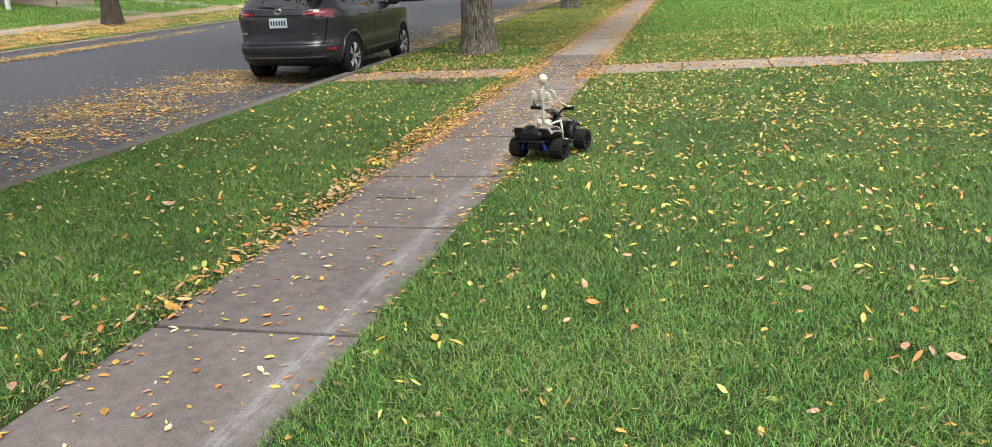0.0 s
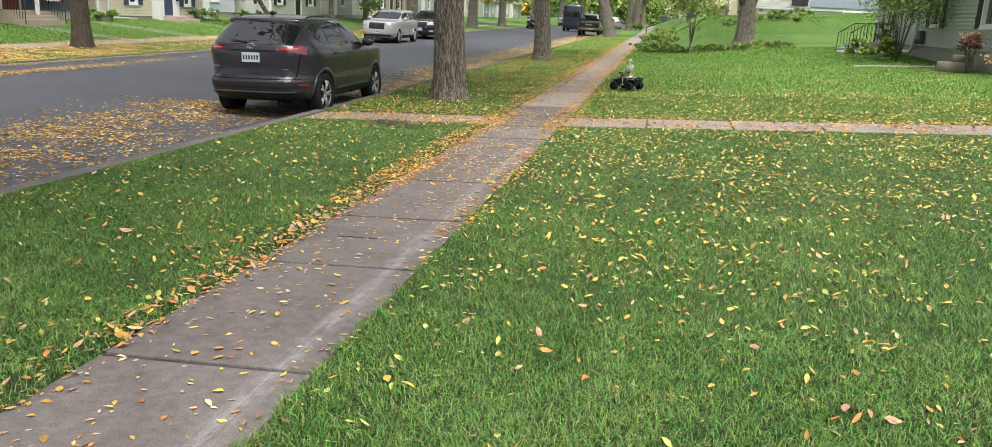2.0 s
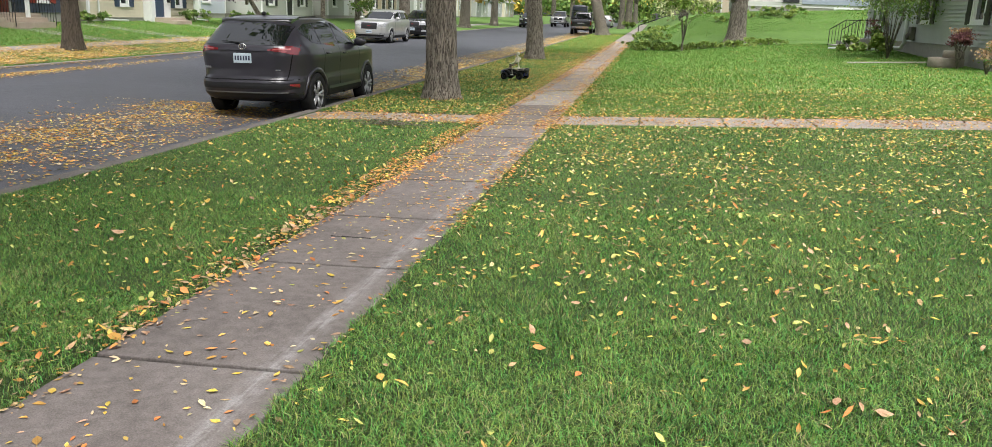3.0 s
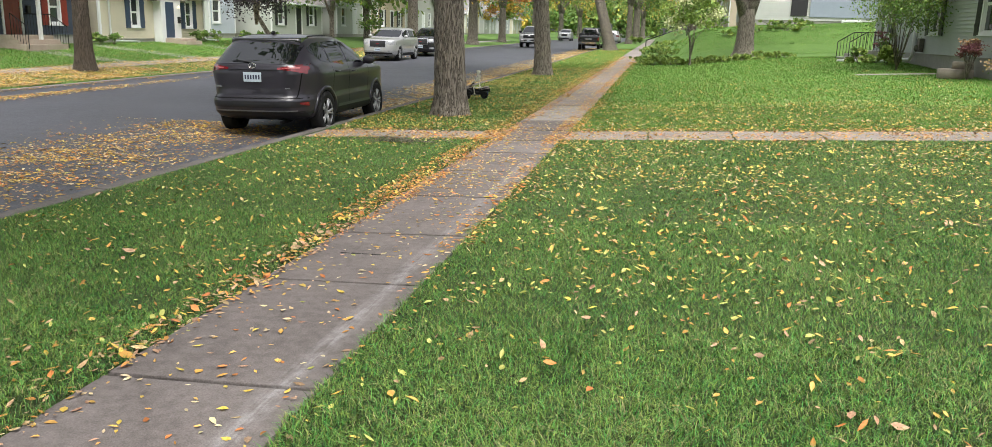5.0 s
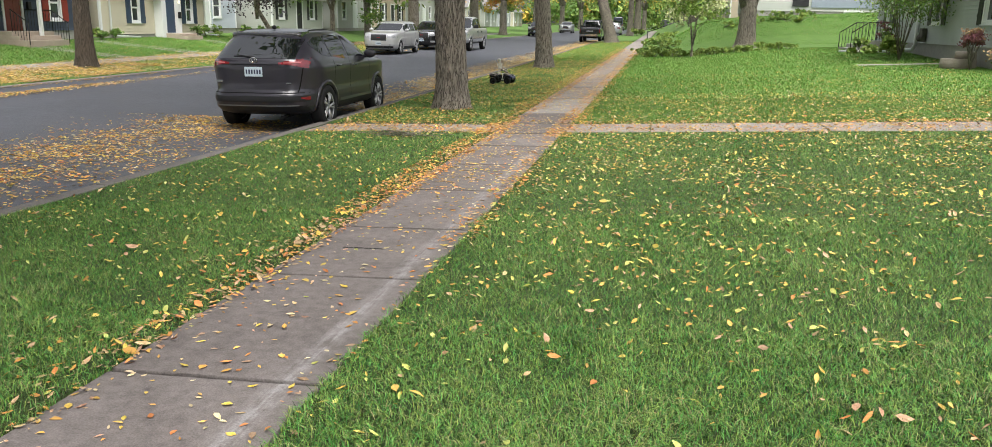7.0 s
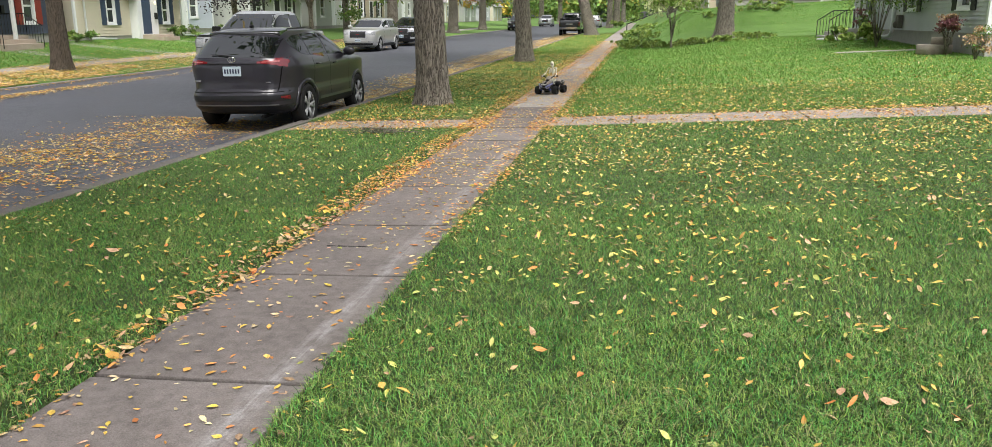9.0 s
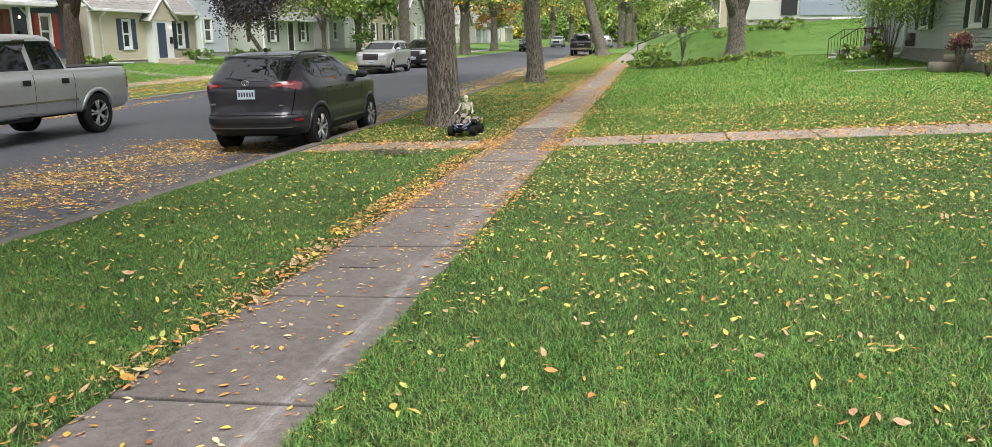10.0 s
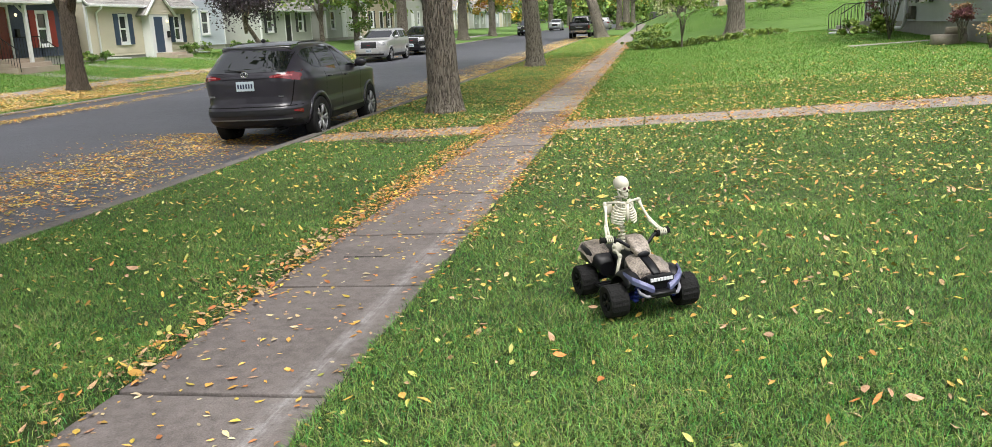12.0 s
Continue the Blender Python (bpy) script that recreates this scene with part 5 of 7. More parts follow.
    if load:
        bm = bmesh.new()
        for k in range(4):
            box(bm, -0.8 + k * 0.42, -0.45 + k * 0.42, 0.9, 1.6, 1.29, 1.42 + 0.05 * (k % 2), 0.02)
        part("load", bm, M["rubber"], car, "ladders and boxes loaded in the bed")
        bm = bmesh.new()
        for x in (-0.85, 0.85):
            tube(bm, [(x, 0.2, 1.25), (x, 0.2, 1.95), (x, 4.0, 1.98)], 0.025, 6)
        part("rack", bm, M["trim"], car)
    return car, made


VAN = [(0.30, 0.1, 5.7, 0.94, 8), (0.42, 0.0, 5.9, 1.0, 9), (0.9, 0.0, 5.9, 1.03, 10), (1.2, 0.01, 5.5, 1.03, 10), (1.35, 0.02, 5.1, 1.02, 10), (1.9, 0.04, 4.6, 0.99, 9), (2.5, 0.08, 4.2, 0.94, 8), (2.65, 0.15, 4.0, 0.85, 7), (2.7, 0.6, 3.6, 0.5, 5)]


def van(m, label):
    car = thing("van", m, label, "van")
    sh = Shell(VAN)
    part("body", sh.mesh((1.0, 4.7), count=90), M["navy"], car)
    inner_box(car, sh, 0.4, 5.4, 0.6)
    made = []
    for sgn in (1, -1):
        for y in (1.0, 4.7):
            made.append(wheel_part(car, sgn * 0.86, y, 0.36, 0.36, 0.24, sgn))
        u0, u1 = sorted((sgn * 0.84, sgn * 0.97))
        part("tail_lamp", patch(sh, "rear", (u0, u1), 0.85, 1.25, 0.012, 3), M["red_lens"], car)
        u0, u1 = sorted((sgn * 0.06, sgn * 0.76))
        part("rear_window", patch(sh, "rear", (u0, u1), 1.45, 2.05, 0.01, 4), M["glass"], car)
        part("front_side_window", patch(sh, "side", (3.6, 4.4), 1.4, 1.95, 0.006, 4, sgn), M["glass"], car)
        mirror(car, sh, 4.5, 1.45, sgn, "trim", 1.3)
    part("windscreen", patch(sh, "front", (-0.8, 0.8), 1.38, 2.2, 0.008, 6), M["glass"], car)
    part("rear_bumper", patch(sh, "rear", (-0.95, 0.95), 0.40, 0.60, 0.02, 3), M["trim"], car)
    return car, made


def at_street(x, y, turn=0.0):
    return pose(x, y, land(x, y) + 0.004, 0, 0, turn)


RAV_POSE = pose(-5.575, 10.97, -0.285, 0, -1.0, 1.2)
suv = crossover(RAV_POSE, "charcoal grey crossover car parked at the curb on leaf-strewn asphalt", "charcoal")
plain_suv(at_street(-13.42, 44.1, 180), "pale champagne sport-utility car parked across the street", "champagne")
plain_suv(at_street(-13.35, 51.6, 180), "dark grey sport-utility car parked behind the pale one", "black_paint")
plain_suv(at_street(-13.3, 96, 180), "black car parked far across the street", "black_paint")
pickup(at_street(-5.5, 71.5), "black pickup truck with loaded bed parked far down the street", "black_paint", load=True)
pickup(at_street(-5.7, 88), "silver pickup truck parked beyond the black one", "grey_paint")
plain_suv(at_street(-5.6, 108), "silver car parked far down the street", "silver")
plain_suv(at_street(-13.3, 125, 180), "silver car parked far down the street", "silver")
silver_truck, silver_wheels = pickup(at_street(-11.3, 150, 180), "silver crew-cab pickup truck driving down the street", "silver")
blue_van, van_wheels = van(at_street(-8.3, 56), "dark blue panel van driving away along the street")

# ---- houses ----
M["navy_siding"] = material("navy_vinyl_siding", (0.050, 0.064, 0.095), 0.6, vary=0.12, scale=2)
M["cream_siding"] = material("cream_vinyl_siding", (0.60, 0.55, 0.43), 0.6, vary=0.05, scale=2)
M["pale_blue_siding"] = material("pale_blue_siding", (0.52, 0.56, 0.64), 0.6, vary=0.05, scale=2)
M["white_siding"] = material("white_siding", (0.46, 0.475, 0.435), 0.6, vary=0.05, scale=2)
M["grey_siding"] = material("grey_siding", (0.46, 0.475, 0.49), 0.65, vary=0.07, scale=2)
M["tan_siding"] = material("tan_siding", (0.52, 0.44, 0.33), 0.65, vary=0.07, scale=2)
M["blue_grey_panel"] = material("blue_grey_panel_paint", (0.27, 0.31, 0.37), 0.5, vary=0.05)
M["white_trim"] = material("white_painted_trim", (0.76, 0.77, 0.77), 0.5, vary=0.04)
M["roof_grey"] = material("weathered_grey_shingle", (0.20, 0.19, 0.18), 0.95, second=(0.31, 0.30, 0.285), scale=5, bump=0.4, bump_scale=60)
M["roof_blue"] = material("blue_grey_shingle", (0.17, 0.175, 0.20), 0.95, second=(0.27, 0.275, 0.30), scale=5, bump=0.4, bump_scale=60)
M["red_door"] = material("brick_red_paint", (0.20, 0.045, 0.032), 0.5, vary=0.12)
M["red_shutter"] = material("red_shutter_paint", (0.26, 0.035, 0.022), 0.5, vary=0.12)
M["blue_shutter"] = material("slate_blue_paint", (0.045, 0.07, 0.12), 0.5, vary=0.12)
M["dark_shutter"] = material("black_shutter_paint", (0.022, 0.022, 0.024), 0.5, vary=0.12)
M["foundation"] = material("foundation_block", (0.30, 0.29, 0.27), 0.9, second=(0.40, 0.38, 0.36), scale=4, bump=0.4)
M["curtain"] = material("window_blind", (0.30, 0.33, 0.34), 0.7, vary=0.1)
M["iron"] = material("black_wrought_iron", (0.02, 0.02, 0.02), 0.5, 0.3, vary=0.2)
M["step"] = material("tan_concrete_steps", (0.36, 0.29, 0.23), 0.9, second=(0.46, 0.39, 0.32), scale=4, bump=0.3)
M["lamp_glass"] = material("lit_lamp_glass", (1.0, 0.85, 0.55), 0.3, vary=0.02, emit=0.9)
M["window_glass"] = material("house_window_glass", (0.035, 0.04, 0.045), 0.05, vary=0.1, spec=0.8)
M["flowers"] = material("pink_flower_heads", (0.14, 0.045, 0.05), 0.7, second=(0.24, 0.09, 0.095), scale=12, island=0.4)
M["clay"] = material("weathered_planter_stone", (0.27, 0.23, 0.19), 0.9, second=(0.38, 0.33, 0.28), scale=5, bump=0.5)


def lap_wall(width, z0, z1, openings, board=0.14, depth=0.034, top=None):
    """Lapped boards across u = 0..width at v = 0, cut round the openings (u0, u1, z0, z1). top(u): a gable's edge."""
    bm = bmesh.new()

    def strip_piece(ua, ub, za, zb, wa=None, wb=None):
        wa, wb = (ua, ub) if wa is None else (wa, wb)
        v = [bm.verts.new(p) for p in ((ua, -depth, za), (ub, -depth, za), (wb, 0.0, zb), (wa, 0.0, zb), (ua, 0.0, za), (ub, 0.0, za))]
        bm.faces.new((v[0], v[1], v[2], v[3]))
        bm.faces.new((v[4], v[5], v[1], v[0]))
    z = z0
    while z < z1 - 1e-4:
        zb = min(z + board, z1)
        spans = [(0.0, width)]
        if top:
            spans = [top(z)]
        for u0, u1, oz0, oz1 in openings:
            if zb > oz0 + 0.02 and z < oz1 - 0.02:
                nxt = []
                for a, b in spans:
                    if u0 > a:
                        nxt.append((a, min(b, u0)))
                    if u1 < b:
                        nxt.append((max(a, u1), b))
                spans = [s for s in nxt if s[1] - s[0] > 0.01]
        for a, b in spans:
            if b > a:
                strip_piece(a, b, z, zb, *(top(zb) if top else (None, None)))
        z = zb
    bmesh.ops.remove_doubles(bm, verts=list(bm.verts), dist=0.0005)
    return bm


def reveal(bm, u0, u1, z0, z1, d=0.12):
    for a, b, c, e in ((u0, u0 + 0.02, z0, z1), (u1 - 0.02, u1, z0, z1), (u0, u1, z0, z0 + 0.02), (u0, u1, z1 - 0.02, z1)):
        box(bm, a, b, -0.01, d, c, e)


def window(parent, u, z, w, h, shutter=None, sash=True, trim="white_trim"):
    """A framed sash window in its opening, u and z its lower corner; the wall faces -v."""
    bm = bmesh.new()
    f = 0.09
    for a, b, c, d in ((u - f, u, z - f, z + h + f), (u + w, u + w + f, z - f, z + h + f), (u, u + w, z + h, z + h + f), (u, u + w, z - f, z)):
        box(bm, a, b, -0.055, 0.02, c, d, 0.006)
    reveal(bm, u, u + w, z, z + h)
    win = part("window", bm, M[trim], parent)
    bm = bmesh.new()
    box(bm, u - f - 0.03, u + w + f + 0.03, -0.09, 0.0, z - f - 0.03, z - f, 0.006)
    part("sill", bm, M[trim], win)
    halves = ((z, z + h / 2), (z + h / 2, z + h)) if sash else ((z, z + h),)
    for k, (a, b) in enumerate(halves):
        d = 0.03 + 0.02 * (k == 0)
        bm = bmesh.new()
        for p in ((u, u + 0.04, a, b), (u + w - 0.04, u + w, a, b), (u, u + w, a, a + 0.04), (u, u + w, b - 0.04, b)):
            box(bm, p[0], p[1], d - 0.02, d + 0.02, p[2], p[3])
        part("sash", bm, M[trim], win)
        bm = bmesh.new()
        box(bm, u + 0.03, u + w - 0.03, d - 0.004, d + 0.004, a + 0.03, b - 0.03)
        part("pane", bm, M["window_glass"], win)
    bm = bmesh.new()
    box(bm, u + 0.02, u + w - 0.02, 0.10, 0.115, z + h * 0.45, z + h)
    part("blind", bm, M["curtain"], win)
    if shutter:
        for a in (u - f - 0.36, u + w + f + 0.02):
            bm = bmesh.new()
            box(bm, a, a + 0.34, -0.06, -0.022, z - f - 0.02, z + h + f)
            for zz in np.arange(z, z + h - 0.02, 0.09):
                box(bm, a + 0.05, a + 0.29, -0.07, -0.058, zz, zz + 0.05)
            for zz in (z + 0.12, z + h - 0.2):
                box(bm, a, a + 0.34, -0.078, -0.058, zz, zz + 0.09)
            part("shutter", bm, M[shutter], parent)
    return win


def shingle_slope(u0, u1, v0, z0, v1, z1, course=0.16, thick=0.012):
    """Shingle courses from the eave (v0, z0) up to the ridge (v1, z1), each course split into tabs."""
    bm = bmesh.new()
    ln = math.hypot(v1 - v0, z1 - z0)
    dv, dz = (v1 - v0) / ln, (z1 - z0) / ln
    nv, nz = (-dz, dv) if dv > 0 else (dz, -dv)
    n = int(ln / course)
    rnd = random.Random(int(ln * 100))
    for i in range(n):
        a, b = i * course, min(ln, (i + 1) * course + 0.02)
        u = u0
        while u < u1 - 0.01:
            w = min(u1, u + rnd.uniform(0.55, 1.1))
            lift = thick * rnd.uniform(0.7, 1.5)
            q = [(a, 0.0), (a, lift), (b, 0.002)]
            pts = [[bm.verts.new((uu, v0 + dv * s + nv * t, z0 + dz * s + nz * t)) for s, t in q] for uu in (u, w - 0.006)]
            bm.faces.new((pts[0][1], pts[1][1], pts[1][2], pts[0][2]))
            bm.faces.new((pts[0][0], pts[1][0], pts[1][1], pts[0][1]))
            u = w
    # the deck below
    q = [bm.verts.new(p) for p in ((u0, v0 - nv * 0.06, z0 - nz * 0.06), (u1, v0 - nv * 0.06, z0 - nz * 0.06), (u1, v1 - nv * 0.06, z1 - nz * 0.06), (u0, v1 - nv * 0.06, z1 - nz * 0.06))]
    bm.faces.new(q)
    q2 = [bm.verts.new(p) for p in ((u0, v0, z0), (u1, v0, z0), (u1, v1, z1), (u0, v1, z1))]
    bm.faces.new(q2)
    for i in range(4):
        bm.faces.new((q[i], q[(i + 1) % 4], q2[(i + 1) % 4], q2[i]))
    return bm


def house(m, label, width, depth, base, eave, ridge, siding, roof, windows, doors=(), over=0.3, gable_front=False, shutter=None, side_windows=(), board=0.13, trim="white_trim", door_mat="red_door"):
    """A frame house. Its own u runs along the front, v goes inwards from the front at v = 0, z up from the ground."""
    h = thing("house", m, label, "house", "houses")
    ops = [(u - 0.005, u + w + 0.005, z, z + hh) for u, z, w, hh in windows] + [(u, u + w, base, base + hh) for u, w, hh in doors]
    bm = lap_wall(width, base, eave, ops, board)
    part("wall", bm, M[siding], h)
    mid = depth / 2
    # side and back walls; a gable above each side unless the gable is to the front
    for sgn, u in ((1, 0.0), (-1, width)):
        sops = [(s, s + w, z, z + hh) for side, s, z, w, hh in side_windows if side == sgn]
        bm = lap_wall(depth, base, eave, sops, board)
        if not gable_front:
            g = lap_wall(depth, eave, ridge - 0.02, (), board, top=lambda z: (mid * (z - eave) / (ridge - eave), depth - mid * (z - eave) / (ridge - eave)))
            me = bpy.data.meshes.new("tmp")
            g.to_mesh(me)
            g.free()
            bm.from_mesh(me)
            bpy.data.meshes.remove(me)
        tr = Matrix.Translation((u, 0, 0)) @ Matrix(((0, 1, 0, 0), (1, 0, 0, 0), (0, 0, 1, 0), (0, 0, 0, 1))) if sgn == 1 else Matrix.Translation((u, 0, 0)) @ Matrix(((0, -1, 0, 0), (1, 0, 0, 0), (0, 0, 1, 0), (0, 0, 0, 1)))
        bmesh.ops.transform(bm, matrix=tr, verts=list(bm.verts))
        part("side_wall", bm, M[siding], h)
        for side, s, z, w, hh in side_windows:
            if side == sgn:
                win = window(h, s, z, w, hh, None, trim=trim)
                win.matrix_basis = tr
    bm = bmesh.new()
    box(bm, 0.1, width - 0.1, 0.16, depth - 0.02, 0.02, eave - 0.05)
    part("core", bm, M["underside"], h)
    bm = bmesh.new()
    box(bm, 0.02, width - 0.02, 0.02, depth - 0.02, -0.6, base, 0.01)
    part("foundation", bm, M["foundation"], h)
    for u in (0, width):
        bm = bmesh.new()
        box(bm, u - 0.06, u + 0.06, -0.035, 0.06, base, eave)
        part("corner_board", bm, M[trim], h)
    for u, z, w, hh in windows:
        window(h, u, z, w, hh, shutter, trim=trim)
    for u, w, hh in doors:
        bm = bmesh.new()
        for a, b, c, d in ((u - 0.1, u, base, base + hh + 0.1), (u + w, u + w + 0.1, base, base + hh + 0.1), (u, u + w, base + hh, base + hh + 0.1)):
            box(bm, a, b, -0.05, 0.06, c, d, 0.006)
        fr = part("door_frame", bm, M[trim], h)
        bm = bmesh.new()
        box(bm, u, u + w, 0.0, 0.05, base, base + hh)
        for k in range(2):
            for j in range(3):
                box(bm, u + 0.10 + k * (w / 2 - 0.04), u + w / 2 - 0.06 + k * (w / 2 - 0.04), -0.012, 0.004, base + 0.15 + j * 0.6, base + 0.62 + j * 0.6, 0.004)
        d = part("door", bm, M[door_mat], h)
        bm = bmesh.new()
        ellipsoid(bm, (u + w - 0.09, -0.05, base + 1.0), (0.03, 0.03, 0.03), 8, 6)
        part("door_handle", bm, M["chrome"], d)
    if gable_front:
        g = lap_wall(width, eave, ridge - 0.02, (), board, top=lambda z: (width / 2 * (z - eave) / (ridge - eave), width - width / 2 * (z - eave) / (ridge - eave)))
        part("gable", g, M[siding], h)
        sl = (ridge - eave) / (width / 2)
        sw = Matrix(((0, 1, 0, 0), (1, 0, 0, 0), (0, 0, 1, 0), (0, 0, 0, 1)))
        for a, b in ((-over, width / 2), (width + over, width / 2)):
            bm = shingle_slope(-over, depth + over, a, eave - sl * over, b, ridge)
            bmesh.ops.transform(bm, matrix=sw, verts=list(bm.verts))
            bmesh.ops.recalc_face_normals(bm, faces=list(bm.faces))
            part("roof", bm, M[roof], h)
        for a in (-over, width + over):
            bm = bmesh.new()
            tube(bm, [(a, -over, eave - sl * over - 0.05), (width / 2, -over, ridge - 0.05)], 0.07, 4)
            part("bargeboard", bm, M[trim], h)
    else:
        sl = (ridge - eave) / mid
        for a, b in ((-over, mid), (depth + over, mid)):
            bm = shingle_slope(-0.15, width + 0.15, a, eave - sl * over, b, ridge)
            bmesh.ops.recalc_face_normals(bm, faces=list(bm.faces))
            part("roof", bm, M[roof], h)
        bm = bmesh.new()
        box(bm, -0.15, width + 0.15, -over - 0.11, -over + 0.0, eave - sl * over - 0.08, eave - sl * over + 0.03, 0.01)
        box(bm, -0.15, width + 0.15, -over, 0.0, eave - sl * over - 0.10, eave - sl * over - 0.08)
        part("gutter", bm, M[trim], h)
        for u in (-0.15, width + 0.15):
            for a in (-over, depth + over):
                bm = bmesh.new()
                tube(bm, [(u, a, eave - sl * over - 0.04), (u, mid, ridge - 0.04)], 0.06, 4)
                part("bargeboard", bm, M[trim], h)
    return h


def downspout(h, u, top, foot=1.2, mat="white_trim"):
    bm = bmesh.new()
    tube(bm, [(u, -0.38, top), (u, -0.36, top - 0.15), (u, -0.08, top - 0.35), (u, -0.08, 0.25), (u + 0.1, -0.12, 0.12), (u + foot, -0.3, 0.06)], 0.05, 6)
    part("downspout", bm, M[mat], h)


def steps(h, u0, u1, count, tread=0.30, riser=0.18, mat="step", top_depth=1.0):
    """A stoop with steps that come forward from the front wall."""
    s = new("stoop")
    s.parent = h
    for k in range(count):
        bm = bmesh.new()
        box(bm, u0, u1, -(top_depth + tread * (count - 1 - k)), -0.02, k * riser - (0.25 if k == 0 else 0), (k + 1) * riser, 0.012)
        part("step", bm, M[mat], s)
    return s


def railing(h, pts, height, gap=0.13):
    """Iron railing along points: a bent rail, and each baluster under it."""
    pts = [Vector(p) for p in pts]
    up = Vector((0, 0, height))
    bm = bmesh.new()
    tube(bm, [p + up for p in pts], 0.018, 6)
    rail = part("railing", bm, M["iron"], h)
    for a, b in zip(pts, pts[1:]):
        n = max(2, int((b - a).length / gap))
        for i in range(n + 1):
            p = a.lerp(b, i / n)
            bm = bmesh.new()
            tube(bm, [p, p + up], 0.016 if i in (0, n) else 0.009, 5)
            part("baluster", bm, M["iron"], rail)
    return rail


def facing_street_left(x, y, z):
    """Pose of a house across the street: its front looks towards +x, its u runs along +y."""
    return Matrix(((0, -1, 0, x), (1, 0, 0, y), (0, 0, 1, z), (0, 0, 0, 1)))


def left_houses():
    # navy house with red door and shutters; u from its near corner
    h = house(facing_street_left(-24.0, 22.6, 0.42), "navy blue sided house with red door and red shutters", 8.8, 8.5, 0.46, 2.98, 6.0, "navy_siding", "roof_blue",
              [(6.58, 0.94, 0.56, 1.28)], [(4.1, 0.88, 1.95)], 0.35, shutter="red_shutter")
    steps(h, 2.9, 5.1, 3, 0.32, 0.153, top_depth=1.3)
    bm = bmesh.new()
    box(bm, 0.8, 5.5, -1.7, -0.35, 2.48, 2.62, 0.02)
    part("porch_roof", bm, M["white_trim"], h)
    for u in (1.2, 4.2):
        bm = bmesh.new()
        box(bm, u - 0.06, u + 0.06, -1.55, -1.43, -0.15, 2.52, 0.01)
        tube(bm, [(u, -1.49, 2.1), (u, -1.1, 2.5)], 0.05, 4)
        part("porch_post", bm, M["white_trim"], h)
    railing(h, [(5.05, -0.1, 0.46), (5.05, -1.3, 0.46), (5.05, -2.0, 0.0)], 0.8)
    railing(h, [(2.95, -1.3, 0.46), (2.95, -2.0, 0.0)], 0.8)
    bm = bmesh.new()
    box(bm, 5.25, 5.43, -0.14, -0.03, 1.25, 1.58, 0.02)
    part("letter_box", bm, M["iron"], h)
    bm = bmesh.new()
    ellipsoid(bm, (5.35, -0.12, 2.12), (0.06, 0.05, 0.07), 10, 8)
    part("porch_lamp", bm, M["lamp_glass"], h)
    # cream house with a gabled entry
    h = house(facing_street_left(-24.0, 32.3, 0.50), "cream sided house with slate blue shutters and gabled white entry", 8.7, 8.5, 0.20, 2.80, 6.9, "cream_siding", "roof_grey",
              [(2.28, 0.80, 0.54, 1.24), (6.90, 0.80, 0.54, 1.24)], (), 0.30, shutter="blue_shutter")
    en = new("entry")
    en.parent = h
    bm = bmesh.new()
    box(bm, 4.05, 5.75, -0.45, 0.0, -0.3, 2.1, 0.01)
    part("entry_wall", bm, M["white_trim"], en)
    g = lap_wall(2.3, 2.1, 3.18, (), 0.12, top=lambda z: (1.15 * (z - 2.1) / 1.1, 2.3 - 1.15 * (z - 2.1) / 1.1))
    bmesh.ops.transform(g, matrix=Matrix.Translation((3.78, -0.45, 0)), verts=list(g.verts))
    part("entry_gable", g, M["cream_siding"], en)
    bm = bmesh.new()
    for a, b in ((3.63, 4.93), (6.23, 4.93)):
        tube(bm, [(a, -0.56, 2.02), (b, -0.56, 3.24)], 0.07, 4)
    part("bargeboard", bm, M["white_trim"], en)
    for a, b in ((3.60, 4.93), (6.26, 4.93)):
        bm = shingle_slope(-0.55, 2.2, a, 2.04, b, 3.26)
        bmesh.ops.transform(bm, matrix=Matrix(((0, 1, 0, 0), (1, 0, 0, 0), (0, 0, 1, 0), (0, 0, 0, 1))), verts=list(bm.verts))
        bmesh.ops.recalc_face_normals(bm, faces=list(bm.faces))
        part("entry_roof", bm, M["roof_grey"], en)
    bm = bmesh.new()
    box(bm, 4.42, 5.12, -0.47, -0.44, 0.25, 1.98)
    part("door", bm, M["blue_shutter"], en)
    bm = bmesh.new()
    box(bm, 5.42, 5.58, -0.56, -0.46, 0.95, 1.28, 0.02)
    part("letter_box", bm, M["iron"], h)
    bm = bmesh.new()
    ellipsoid(bm, (5.48, -0.53, 1.75), (0.05, 0.05, 0.08), 10, 8)
    part("wall_lamp", bm, M["lamp_glass"], h)
    steps(h, 4.3, 5.7, 2, 0.32, 0.11, "step", 1.3)
    downspout(h, 0.6, 2.5, 1.8)
    downspout(h, 8.6, 2.5, 1.0)
    # the rest of the row
    house(facing_street_left(-26.5, 42.6, 0.50), "pale blue two-storey gabled house beside the cream one", 6.4, 9, 0.4, 4.4, 8.2, "pale_blue_siding", "roof_grey", [(0.9, 1.1, 0.8, 1.3), (3.7, 1.1, 0.8, 1.3), (2.8, 4.9, 0.8, 1.2)], [(2.4, 0.9, 2.0)], 0.3, gable_front=True, door_mat="white_trim")
    house(facing_street_left(-24.5, 50.2, 0.50), "grey-white sided bungalow with dark shutters", 8.2, 8.5, 0.4, 2.7, 5.8, "white_siding", "roof_grey", [(0.9, 1.1, 0.8, 1.3), (5.9, 1.1, 0.8, 1.3)], [(3.7, 0.9, 2.0)], 0.3, shutter="dark_shutter", door_mat="dark_shutter")
